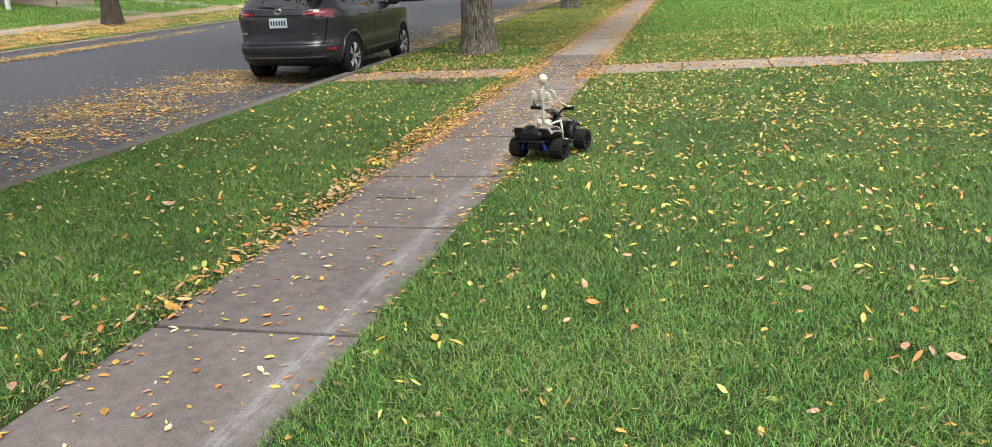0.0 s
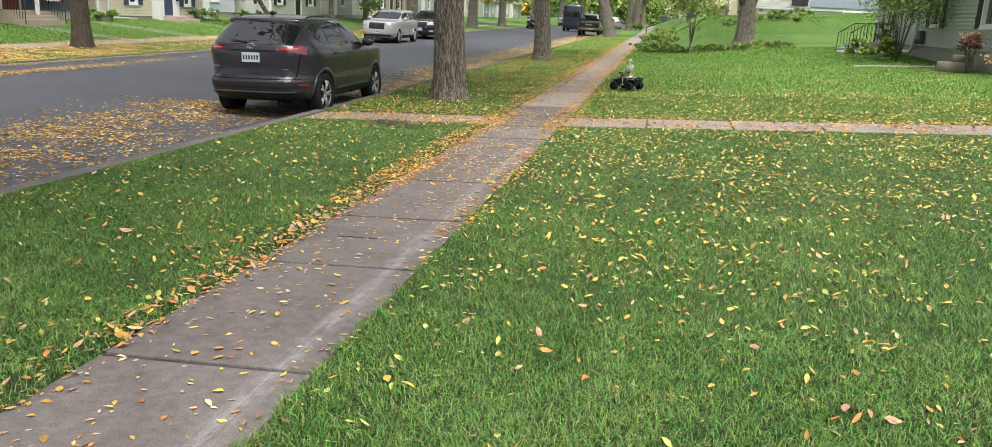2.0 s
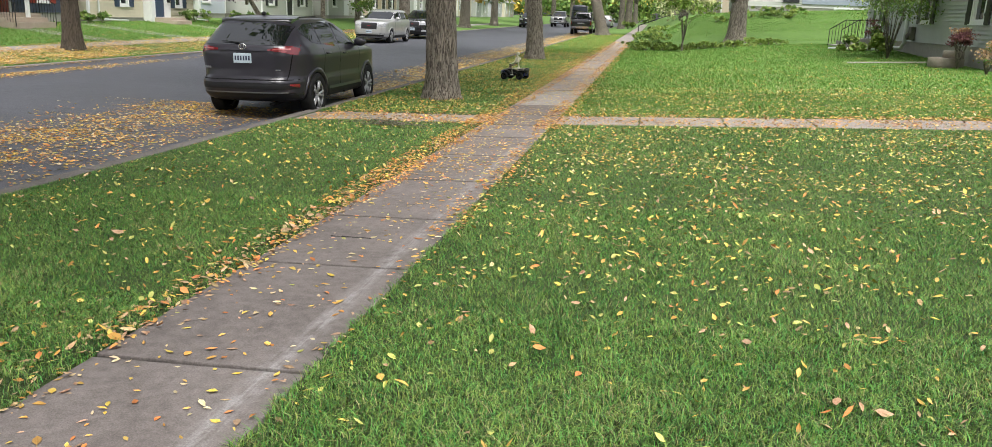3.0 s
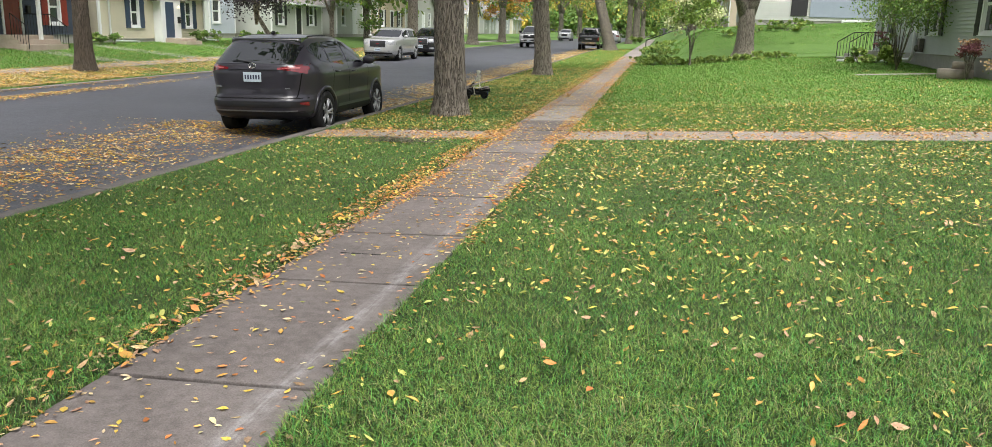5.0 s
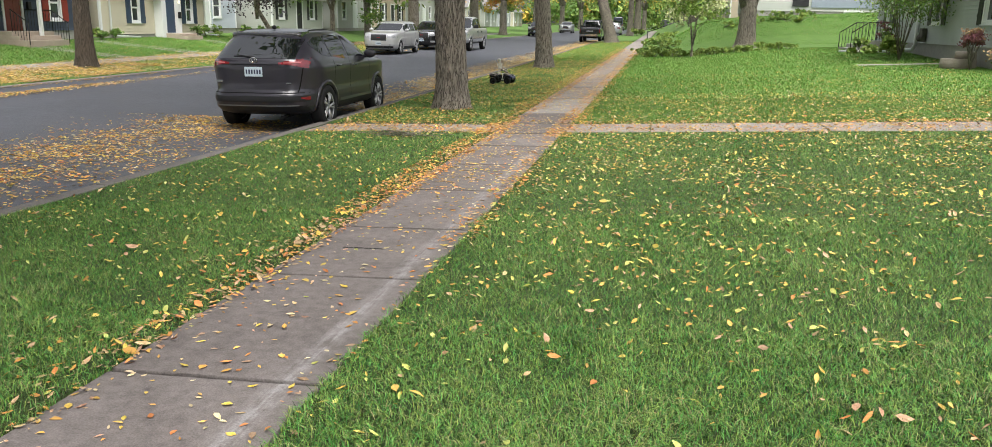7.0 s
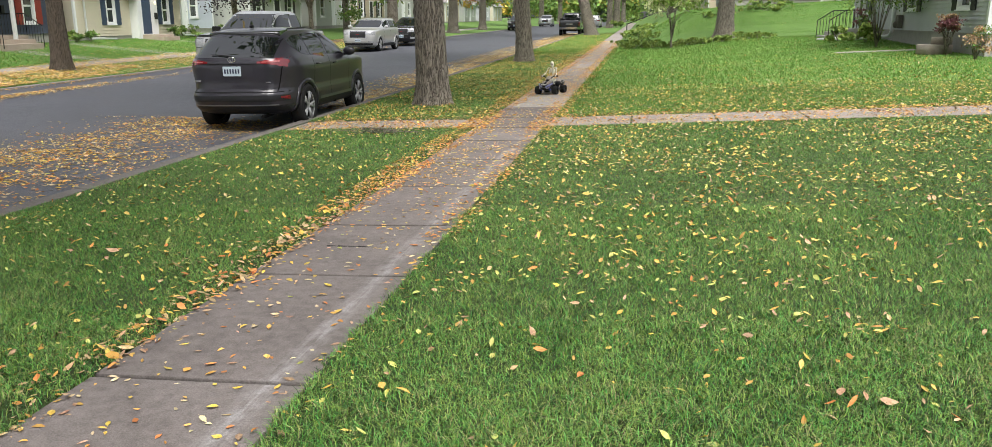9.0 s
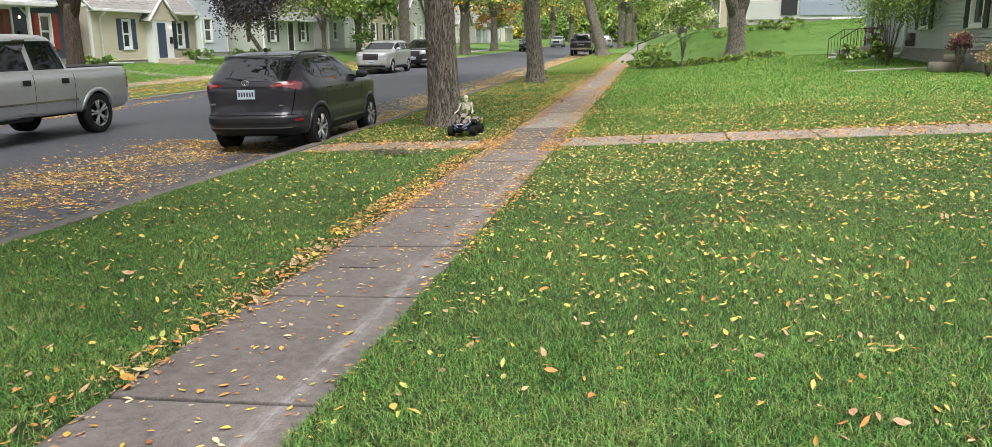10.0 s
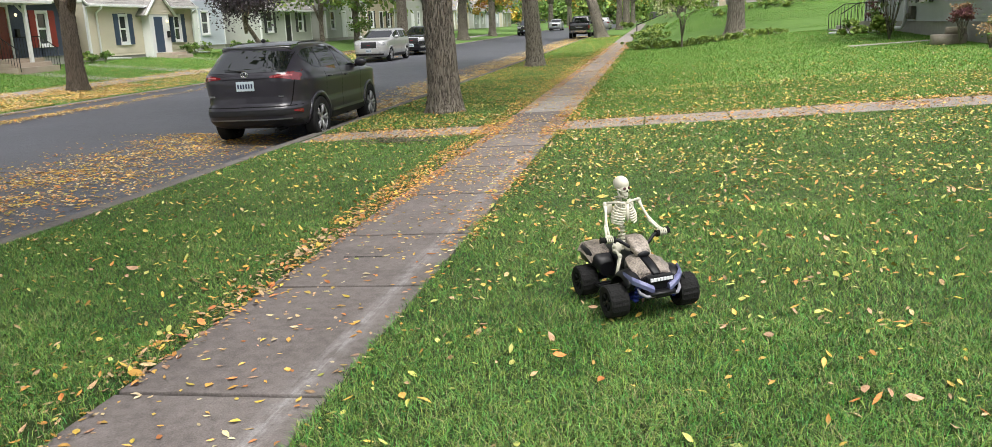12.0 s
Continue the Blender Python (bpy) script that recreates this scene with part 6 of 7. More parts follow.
    house(facing_street_left(-24.0, 60.2, 0.55), "white sided house with steep gable", 7.6, 9, 0.4, 2.8, 6.6, "white_siding", "roof_grey", [(0.9, 1.1, 0.8, 1.3), (5.6, 1.1, 0.8, 1.3)], [(3.3, 0.9, 2.0)], 0.3, gable_front=True, door_mat="white_trim")
    house(facing_street_left(-24.0, 69.6, 0.6), "tan sided house with dark gabled roof", 8.0, 9, 0.4, 3.4, 7.2, "tan_siding", "roof_blue", [(0.9, 1.1, 0.8, 1.3), (5.8, 1.1, 0.8, 1.3), (3.5, 3.9, 0.8, 1.2)], [(3.5, 0.9, 2.0)], 0.3, gable_front=True, shutter="dark_shutter", door_mat="dark_shutter")
    for k in range(6):
        house(facing_street_left(-24.0, 80 + k * 11.5, 0.7), "pale sided house far down the block", 8.2, 9, 0.4, 3.0, 6.6, ("white_siding", "grey_siding", "cream_siding")[k % 3], "roof_grey", [(0.9, 1.1, 0.8, 1.3), (5.8, 1.1, 0.8, 1.3)], [(3.5, 0.9, 2.0)], 0.3, gable_front=k % 2 == 0, door_mat="white_trim")


def facing_street_right(x, y, z):
    """Front looks towards -x; its u runs towards -y from the far corner."""
    return Matrix(((0, 1, 0, x), (-1, 0, 0, y), (0, 0, 1, z), (0, 0, 0, 1)))


def right_houses():
    h = house(facing_street_right(9.55, 36.3, 0.72), "grey lap-sided house with dark shutters and iron-railed steps", 14.1, 9.0, 0.45, 3.3, 7.0, "grey_siding", "roof_grey",
              [(1.55, 1.05, 0.85, 1.75), (7.4, 1.15, 0.85, 1.5), (11.95, 1.15, 0.85, 1.5)], (), 0.4, shutter="dark_shutter", board=0.115)
    steps(h, 0.3, 2.6, 3, 0.30, 0.15, "foundation", 0.9)
    railing(h, [(0.3, -0.05, 0.45), (0.3, -0.9, 0.45), (0.3, -1.5, 0.05)], 0.70)
    railing(h, [(2.6, -0.05, 0.45), (2.6, -0.9, 0.45), (2.6, -1.5, 0.05)], 0.70)
    bm = bmesh.new()
    tube(bm, [(6.0, -0.10, 3.2), (6.0, -0.09, 0.40), (5.95, -0.16, 0.22), (4.6, -1.0, 0.10), (3.2, -2.0, 0.02)], 0.065, 8)
    part("downspout", bm, M["white_trim"], h)
    bm = bmesh.new()
    box(bm, 6.7, 7.0, -0.2, -0.03, 0.5, 0.95, 0.03)
    ellipsoid(bm, (6.85, -0.22, 0.62), (0.11, 0.09, 0.12), 10, 8)
    part("gas_meter", bm, M["curb"], h)
    # round planter steps at the corner
    p = thing("planter", pose(8.95, 24.1, land(8.95, 24.1)), "low round tiered stone planter by the house corner", "planter")
    for r, z0, z1 in ((0.46, -0.1, 0.26), (0.27, 0.26, 0.46)):
        bm = bmesh.new()
        tube(bm, [(0 if r > 0.4 else 0.17, 0, z0), (0 if r > 0.4 else 0.17, 0, z1 - 0.03), (0 if r > 0.4 else 0.17, 0, z1)], [r, r, r - 0.03], 28)
        part("tier", bm, M["clay"], p)
    # the house uphill
    h2 = house(facing_street_right(6.0, 62.5, 2.25), "white house uphill with large blue-grey garage door", 12.0, 9.0, 0.35, 3.6, 6.8, "white_siding", "roof_grey", [(1.2, 1.0, 0.9, 1.4)], (), 0.3,
               side_windows=[(-1, 5.0, 0.05, 0.9, 0.28)])
    bm = bmesh.new()
    box(bm, 12.03, 12.08, 3.1, 8.6, 0.55, 3.4)
    for k in range(1, 5):
        box(bm, 12.075, 12.085, 3.1, 8.6, 0.55 + k * 0.57 - 0.012, 0.55 + k * 0.57 + 0.012)
    part("garage_door", bm, M["blue_grey_panel"], h2, "large blue-grey panelled garage door")
    bm = bmesh.new()
    box(bm, 12.02, 12.10, 2.05, 2.95, 0.6, 3.3, 0.01)
    part("dark_porch_door", bm, M["dark_shutter"], h2)
    house(facing_street_right(6.2, 82, 2.0), "tan sided house on the raised lawn beyond", 9, 9, 0.4, 3.2, 6.5, "tan_siding", "roof_blue", [(1.2, 1.0, 0.9, 1.4), (6.2, 1.0, 0.9, 1.4)], [(3.8, 0.9, 2.0)], 0.3)


left_houses()
right_houses()


def gardens():
    shrub(8.3, 27.6, 1.45, 3.9, "tall leafy shrub before the grey house", 201, ("leaf_green", "leaf_light"), (5, 1), 9500, 0.042, stems=14, low=0.60)
    shrub(9.0, 23.3, 0.34, 1.05, "dried pink hydrangea beside the planter", 202, ("flowers", "leaf_brown"), (6, 1), 1500, 0.035, stems=22, low=0.76)
    shrub(9.1, 21.5, 0.45, 0.75, "straggling brown-green shrub against the foundation", 206, ("leaf_green", "leaf_brown"), (3, 2), 700, 0.035, stems=10)
    shrub(8.6, 30.2, 0.5, 0.55, "low green hostas by the steps", 203, ("leaf_light", "leaf_green"), (3, 1), 500, 0.10, stems=3)
    shrub(8.0, 31.5, 0.6, 0.5, "low green hostas by the steps", 204, ("leaf_light", "leaf_green"), (3, 1), 500, 0.10, stems=3)
    shrub(9.0, 32.6, 0.35, 1.2, "red flowering shrub by the iron railing", 205, ("flowers", "leaf_green"), (1, 2), 500, 0.05)
    rnd = random.Random(8)
    for k in range(17):
        x = 0.1 + k * 0.38
        shrub(x, 37.2 + 0.25 * math.sin(k) - 0.02 * k, 0.46, rnd.uniform(0.22, 0.34), "light green perennials in the bed along the lawn edge", 210 + k, ("leaf_light", "leaf_green"), (1, 0), 520, 0.055, stems=3, name="perennial", category="plant")
    for k in range(14):
        y = 38 + k * 1.6
        shrub(rnd.uniform(0.0, 1.2), y, 0.9, rnd.uniform(0.28, 0.50), "leafy groundcover on the bank beside the sidewalk", 240 + k, ("leaf_green", "leaf_light"), (2, 5), 1300, 0.06, stems=3, name="groundcover", category="plant")
    for k in range(10):
        shrub(rnd.uniform(2.4, 8.5), rnd.uniform(44, 49), 0.9, 0.3, "leafy groundcover on the bank", 260 + k, ("leaf_green", "leaf_light"), (1, 4), 520, 0.065, stems=3, name="groundcover", category="plant")
    for k, y in enumerate((31.3, 32.2, 41.2, 39.9, 39.0, 44.2, 46.0, 48.0)):
        shrub(-23.3, y, 0.4, 0.55, "low green shrub along the house wall", 280 + k, ("leaf_green", "leaf_light"), (2, 1), 240, 0.08, stems=3)
    shrub(-20.2, 57.2, 0.9, 3.0, "slender birch-like shrub by the white house", 290, ("leaf_light", "leaf_green"), (1, 2), 900, 0.09)
    shrub(-2.3, 98, 0.9, 0.9, "green shrub by the far sidewalk", 291, ("leaf_light", "leaf_green"), (1, 1), 400, 0.15)
    # fine dry twigs fallen on the boulevard
    t = thing("fallen_twigs", pose(-2.75, 9.9, land(-2.75, 9.9)), "heap of thin grey fallen twigs on the grass", "twigs")
    bm = bmesh.new()
    for _ in range(60):
        a = rnd.uniform(0, math.tau)
        c = Vector((rnd.gauss(0, 0.28), rnd.gauss(0, 0.12), rnd.uniform(0.02, 0.07)))
        d = Vector((math.cos(a), math.sin(a), rnd.uniform(-0.1, 0.2))) * rnd.uniform(0.08, 0.2)
        tube(bm, [c - d, c + Vector((0, 0, 0.01)), c + d], 0.004, 4)
    tagged(part("twig_heap", bm, M["bark"], t), kind="stuff")
    # handrail and post beside the far sidewalk
    r = thing("handrail", pose(-0.25, 55, land(-0.25, 55)), "dark handrail climbing the bank from the sidewalk", "railing")
    bm = bmesh.new()
    tube(bm, [(0, 0, -0.1), (0, 0, 0.95)], 0.035, 6)
    tube(bm, [(0, 0, 0.9), (2.6, 0.4, 1.9)], 0.03, 6)
    tube(bm, [(2.6, 0.4, 0.6), (2.6, 0.4, 1.9)], 0.03, 6)
    part("rail", bm, M["iron"], r)


gardens()

# ---- the toy quad bike and its rider ----
M["toy_black"] = material("black_toy_plastic", (0.0045, 0.0045, 0.006), 0.42, vary=0.2, scale=20, spec=0.35)
M["toy_blue"] = material("blue_toy_plastic", (0.015, 0.03, 0.22), 0.4, vary=0.1)
M["toy_lilac"] = material("pale_lilac_grey_plastic", (0.17, 0.18, 0.34), 0.4, vary=0.15, scale=15)
M["camo"] = material("woodland_pattern_plastic", (0.018, 0.014, 0.012), 0.4, second=(0.46, 0.39, 0.33), scale=11)
M["bone"] = material("ivory_bone_plastic", (0.60, 0.57, 0.46), 0.5, second=(0.74, 0.71, 0.60), scale=25)
M["socket"] = material("dark_eye_socket", (0.06, 0.02, 0.02), 0.6, vary=0.2)
M["socket_dark"] = material("dark_skull_recess", (0.02, 0.016, 0.014), 0.7, vary=0.2)
M["grey_plastic"] = material("pale_grey_plastic", (0.22, 0.22, 0.26), 0.4, vary=0.1)
M["led"] = material("white_lamp_strip", (0.75, 0.75, 0.78), 0.3, vary=0.05)


def quad_bike():
    q = thing("toy_quad_bike", pose(0, 0, 0), "black toy quad bike with woodland-patterned panels and blue suspension", "toy vehicle")
    wheels = []
    for sgn in (1, -1):
        for y in (-0.235, 0.235):
            wheels.append(wheel_part(q, sgn * (0.225 if y > 0 else 0.215), y, 0.099, 0.099, 0.118, sgn, 5, rim_mat="toy_black", knob=True, rim_r=0.58))
    R = round_section
    part("chassis", soft_loft([R(-0.34, 0.06, 0.10, 0.17), R(-0.28, 0.09, 0.09, 0.20), R(0.0, 0.10, 0.085, 0.21), R(0.26, 0.09, 0.09, 0.19), R(0.35, 0.06, 0.11, 0.17)]), M["toy_black"], q)
    part("seat", soft_loft([R(-0.36, 0.05, 0.24, 0.275), R(-0.30, 0.068, 0.22, 0.29), R(-0.18, 0.072, 0.20, 0.285), R(-0.06, 0.062, 0.19, 0.265), R(0.04, 0.05, 0.19, 0.27)]), M["toy_black"], q)
    part("cowl", soft_loft([R(0.02, 0.05, 0.18, 0.29), R(0.08, 0.085, 0.17, 0.315), R(0.16, 0.105, 0.165, 0.312), R(0.25, 0.105, 0.165, 0.288), R(0.32, 0.09, 0.17, 0.258), R(0.375, 0.06, 0.175, 0.225)]), M["toy_black"], q)
    part("cowl_spine", soft_loft([R(0.10, 0.018, 0.30, 0.326), R(0.18, 0.026, 0.295, 0.324), R(0.27, 0.026, 0.27, 0.300), R(0.345, 0.02, 0.24, 0.262)]), M["toy_black"], q)
    for sgn in (1, -1):
        # rear fender: a raised box over the wheel, patterned on its top and outer side
        part("rear_fender", soft_loft([R(-0.375, 0.050, 0.235, 0.305, 4, sgn * 0.125), R(-0.33, 0.068, 0.200, 0.318, 4, sgn * 0.135), R(-0.22, 0.070, 0.205, 0.306, 4, sgn * 0.138), R(-0.13, 0.060, 0.190, 0.280, 4, sgn * 0.130), R(-0.09, 0.045, 0.15, 0.235, 4, sgn * 0.12)]), M["toy_black"], q)
        bm = bmesh.new()
        loft(bm, [[(sgn * x, y, z + dz) for x, dz in ((0.078, 0.002), (0.180, -0.004), (0.212, -0.055), (0.202, -0.062), (0.174, -0.014), (0.078, -0.010))] for y, z in ((-0.365, 0.318), (-0.31, 0.328), (-0.22, 0.316), (-0.145, 0.292))])
        part("rear_panel", bm, M["camo"], q, "woodland-patterned rear panel")
        # foot board between the wheels
        bm = bmesh.new()
        box(bm, min(sgn * 0.09, sgn * 0.205), max(sgn * 0.09, sgn * 0.205), -0.115, 0.105, 0.095, 0.112, 0.006)
        for k in range(5):
            box(bm, min(sgn * 0.11, sgn * 0.195), max(sgn * 0.11, sgn * 0.195), -0.085 + k * 0.037, -0.070 + k * 0.037, 0.110, 0.117)
        part("foot_board", bm, M["toy_black"], q)
        # front fender sweeping outwards behind and over the wheel
        rows = []
        for i in range(11):
            a = math.pi * (0.06 + 0.72 * i / 10)
            y, z = 0.228 - 0.135 * math.cos(a), 0.125 + 0.128 * math.sin(a)
            rows.append([(sgn * u, y, z + d) for u, d in ((0.085, 0.026), (0.165, 0.012), (0.188, -0.010), (0.182, -0.016), (0.160, 0.002), (0.085, 0.014))])
        part("front_fender", soft_loft(rows), M["toy_black"], q)
        bm = bmesh.new()
        loft(bm, [[(sgn * (u0 + (u1 - u0) * f), y, z - drop * f ** 2 + dz) for f, dz in ((0, 0.0), (0.5, 0.002), (1, 0.0), (1, -0.014), (0, -0.014))] for y, z, u0, u1, drop in ((0.105, 0.324, 0.026, 0.088, 0.020), (0.18, 0.321, 0.030, 0.112, 0.022), (0.26, 0.297, 0.032, 0.118, 0.024), (0.325, 0.266, 0.030, 0.098, 0.024))])
        part("cowl_panel", bm, M["camo"], q, "woodland-patterned front cowl")
        bm = bmesh.new()
        loft(bm, [[(sgn * x, y + dy, z + dz) for dy, dz in ((0.0, 0.0), (0.012, -0.020), (0.004, -0.046), (-0.022, -0.040), (-0.026, -0.004))] for x, y, z in ((0.048, 0.398, 0.205), (0.085, 0.392, 0.226), (0.125, 0.372, 0.246), (0.158, 0.335, 0.262), (0.172, 0.275, 0.276))])
        part("front_flare", bm, M["toy_lilac"], q, "pale lilac-grey front flare")
        bm = bmesh.new()
        for y in (-0.235, 0.235):
            tube(bm, [(sgn * 0.05, y + 0.06, 0.12), (sgn * 0.17, y, 0.098)], 0.012, 6)
            tube(bm, [(sgn * 0.05, y - 0.06, 0.12), (sgn * 0.17, y, 0.098)], 0.012, 6)
        part("suspension_arm", bm, M["toy_blue"], q, "blue suspension arms")
        for y in (-0.33, 0.30):
            bm = bmesh.new()
            tube(bm, [(sgn * 0.125, y, 0.09), (sgn * 0.085, y - 0.01, 0.225)], 0.008, 8)
            for k in range(6):
                c = Vector((sgn * 0.120, y, 0.105)).lerp(Vector((sgn * 0.09, y - 0.008, 0.21)), k / 5)
                tube(bm, [c - Vector((0, 0, 0.005)), c + Vector((0, 0, 0.005))], 0.019, 10)
            part("shock_absorber", bm, M["toy_blue"], q, "blue shock absorbers")
    bm = bmesh.new()
    for k in range(7):
        box(bm, -0.072 + k * 0.0205, -0.055 + k * 0.0205, 0.388, 0.402, 0.229, 0.249, 0.003)
    lamp_bm = bmesh.new()
    box(lamp_bm, -0.082, 0.082, 0.352, 0.394, 0.221, 0.257, 0.006)
    lb = part("lamp_bar", lamp_bm, M["toy_black"], q)
    part("lamp_strip", bm, M["led"], lb, "white lamp strip")
    bm = bmesh.new()
    tube(bm, [(-0.085, 0.36, 0.155), (-0.070, 0.415, 0.160), (0.070, 0.415, 0.160), (0.085, 0.36, 0.155)], 0.013, 8)
    box(bm, -0.045, 0.045, 0.385, 0.420, 0.135, 0.180, 0.008)
    part("front_bumper", bm, M["toy_black"], q)
    for sgn in (1, -1):
        bm = bmesh.new()
        tube(bm, [(sgn * 0.050, 0.412, 0.150), (sgn * 0.095, 0.405, 0.148), (sgn * 0.125, 0.375, 0.165), (sgn * 0.130, 0.355, 0.190)], [0.008, 0.010, 0.010, 0.006], 8)
        part("bumper_horn", bm, M["grey_plastic"], q, "pale grey bumper horn")
    bm = bmesh.new()
    tube(bm, [(0, 0.16, 0.28), (0, 0.11, 0.385)], 0.024, 10)
    tube(bm, [(-0.20, 0.070, 0.425), (-0.12, 0.085, 0.42), (-0.06, 0.11, 0.375), (0.06, 0.11, 0.375), (0.12, 0.085, 0.42), (0.20, 0.070, 0.425)], 0.011, 8)
    hb = part("handlebar", bm, M["toy_black"], q)
    for sgn in (1, -1):
        bm = bmesh.new()
        tube(bm, [(sgn * 0.135, 0.083, 0.421), (sgn * 0.150, 0.081, 0.422), (sgn * 0.218, 0.066, 0.427), (sgn * 0.226, 0.064, 0.428)], [0.023, 0.018, 0.018, 0.022], 10)
        part("grip", bm, M["rubber"], hb)
    part("dashboard", soft_loft([R(0.02, 0.040, 0.395, 0.425, 5), R(0.06, 0.056, 0.375, 0.425, 5), R(0.12, 0.058, 0.345, 0.405, 5), R(0.165, 0.050, 0.325, 0.372, 5), R(0.185, 0.035, 0.325, 0.352, 5)]), M["camo"], hb)
    bm = bmesh.new()
    ellipsoid(bm, (0, 0.182, 0.335), (0.042, 0.012, 0.020), 12, 8)
    part("dash_lamp", bm, M["toy_black"], hb)
    part("tail_box", soft_loft([R(-0.40, 0.085, 0.215, 0.262, 4), R(-0.385, 0.115, 0.195, 0.285, 4), R(-0.34, 0.115, 0.19, 0.285, 4), R(-0.31, 0.09, 0.20, 0.27, 4)]), M["toy_black"], q)
    bm = bmesh.new()
    tube(bm, [(-0.15, -0.33, 0.205), (-0.13, -0.405, 0.19), (0.13, -0.405, 0.19), (0.15, -0.33, 0.205)], 0.009, 6)
    part("rear_bar", bm, M["toy_black"], q)
    bm = bmesh.new()
    tube(bm, [(-0.17, -0.235, 0.099), (0.17, -0.235, 0.099)], 0.014, 8)
    ellipsoid(bm, (0, -0.235, 0.10), (0.045, 0.05, 0.035), 12, 8)
    part("rear_axle", bm, M["toy_blue"], q, "blue rear axle")
    return q, wheels


def skeleton_doll():
    """A plastic skeleton figure seated astride, its grip on the bars."""
    bm = bmesh.new()
    # skull turned a little to its left, cheekbones, jaw, sockets
    yaw = Matrix.Translation((0, -0.085, 0.70)) @ Matrix.Rotation(0.30, 4, "Z") @ Matrix.Rotation(-0.10, 4, "X")
    start = len(bm.verts)
    ellipsoid(bm, (0, -0.008, 0.022), (0.043, 0.054, 0.047), 18, 12)
    ellipsoid(bm, (0, 0.024, -0.008), (0.034, 0.026, 0.030), 14, 10)
    ellipsoid(bm, (0, 0.028, -0.034), (0.023, 0.022, 0.020), 12, 8)
    ellipsoid(bm, (0, 0.026, -0.056), (0.020, 0.022, 0.010), 10, 6)
    tube(bm, [(-0.032, 0.000, -0.020), (-0.026, 0.012, -0.052), (0, 0.040, -0.060), (0.026, 0.012, -0.052), (0.032, 0.000, -0.020)], 0.007, 6)
    for s in (1, -1):
        ellipsoid(bm, (s * 0.017, 0.045, 0.002), (0.011, 0.008, 0.010), 10, 7, mat=1)
        tube(bm, [(s * 0.016, 0.044, -0.016), (s * 0.034, 0.024, -0.012), (s * 0.038, -0.004, -0.006)], 0.005, 6)
    ellipsoid(bm, (0, 0.049, -0.016), (0.0055, 0.006, 0.008), 8, 6, mat=2)
    for k in range(6):
        ellipsoid(bm, (-0.0125 + k * 0.005, 0.049 - 0.0006 * (k - 2.5) ** 2, -0.043), (0.0022, 0.003, 0.006), 6, 4, mat=0)
    box(bm, -0.015, 0.015, 0.040, 0.0475, -0.0505, -0.0485, mat=2)
    bm.verts.ensure_lookup_table()
    bmesh.ops.transform(bm, matrix=yaw, verts=bm.verts[start:])
    # spine
    for i in range(15):
        z = 0.30 + i * 0.0235
        y = -0.125 + 0.018 * math.sin(i * 0.35)
        ellipsoid(bm, (0, y, z), (0.016, 0.015, 0.0095), 8, 5)
        tube(bm, [(-0.024, y - 0.008, z), (0.024, y - 0.008, z)], 0.004, 5)
    tube(bm, [(0, -0.125, 0.29), (0, -0.115, 0.45), (0, -0.118, 0.60), (0, -0.095, 0.665)], 0.009, 6)
    # ribs and breastbone: a short cage that widens downwards
    for i in range(7):
        z = 0.602 - i * 0.0155
        w = (0.048, 0.062, 0.070, 0.076, 0.080, 0.082, 0.080)[i]
        end = (0.010, 0.010, 0.010, 0.012, 0.016, 0.028, 0.044)[i]
        for s in (1, -1):
            pts = [(s * 0.012, -0.118, z)]
            for k in range(1, 8):
                a = math.pi * k / 8
                pts.append((s * max(w * math.sin(a), end if k > 4 else 0), -0.075 - 0.052 * math.cos(a), z - 0.034 * k / 8))
            pts.append((s * end, -0.022, z - 0.026))
            tube(bm, pts, 0.0058, 6)
    tube(bm, [(0, -0.024, 0.602), (0, -0.018, 0.53), (0, -0.024, 0.495)], [0.014, 0.011, 0.005], 6)
    # pelvis
    for s in (1, -1):
        ellipsoid(bm, (s * 0.040, -0.115, 0.312), (0.033, 0.026, 0.036), 12, 8)
        tube(bm, [(s * 0.015, -0.13, 0.30), (s * 0.055, -0.12, 0.345), (s * 0.070, -0.09, 0.325)], 0.010, 6)
        # collar bone, shoulder blade, arm
        tube(bm, [(s * 0.006, -0.030, 0.606), (s * 0.050, -0.045, 0.618), (s * 0.106, -0.090, 0.612)], 0.0075, 6)
        ellipsoid(bm, (s * 0.072, -0.138, 0.570), (0.028, 0.007, 0.040), 8, 6)
        ellipsoid(bm, (s * 0.112, -0.096, 0.604), (0.016, 0.016, 0.016), 10, 7)
        tube(bm, [(s * 0.114, -0.096, 0.604), (s * 0.122, -0.068, 0.560), (s * 0.138, -0.035, 0.510), (s * 0.146, -0.018, 0.488)], [0.011, 0.0085, 0.0085, 0.013], 8)
        ellipsoid(bm, (s * 0.147, -0.016, 0.486), (0.014, 0.014, 0.014), 8, 6)
        tube(bm, [(s * 0.143, -0.014, 0.484), (s * 0.162, 0.056, 0.446)], [0.009, 0.007], 6)
        tube(bm, [(s * 0.155, -0.014, 0.484), (s * 0.178, 0.054, 0.446)], [0.008, 0.007], 6)
        ellipsoid(bm, (s * 0.173, 0.068, 0.443), (0.019, 0.018, 0.010), 8, 6)
        for k in range(4):
            x = s * (0.158 + k * 0.012)
            tube(bm, [(x, 0.078, 0.447), (x, 0.098, 0.444), (x, 0.106, 0.425), (x, 0.096, 0.410)], 0.0048, 5)
        tube(bm, [(s * 0.155, 0.068, 0.443), (s * 0.146, 0.088, 0.430)], 0.005, 5)
        # leg: thigh along the seat, shin down to the foot board
        ellipsoid(bm, (s * 0.062, -0.098, 0.298), (0.016, 0.016, 0.016), 8, 6)
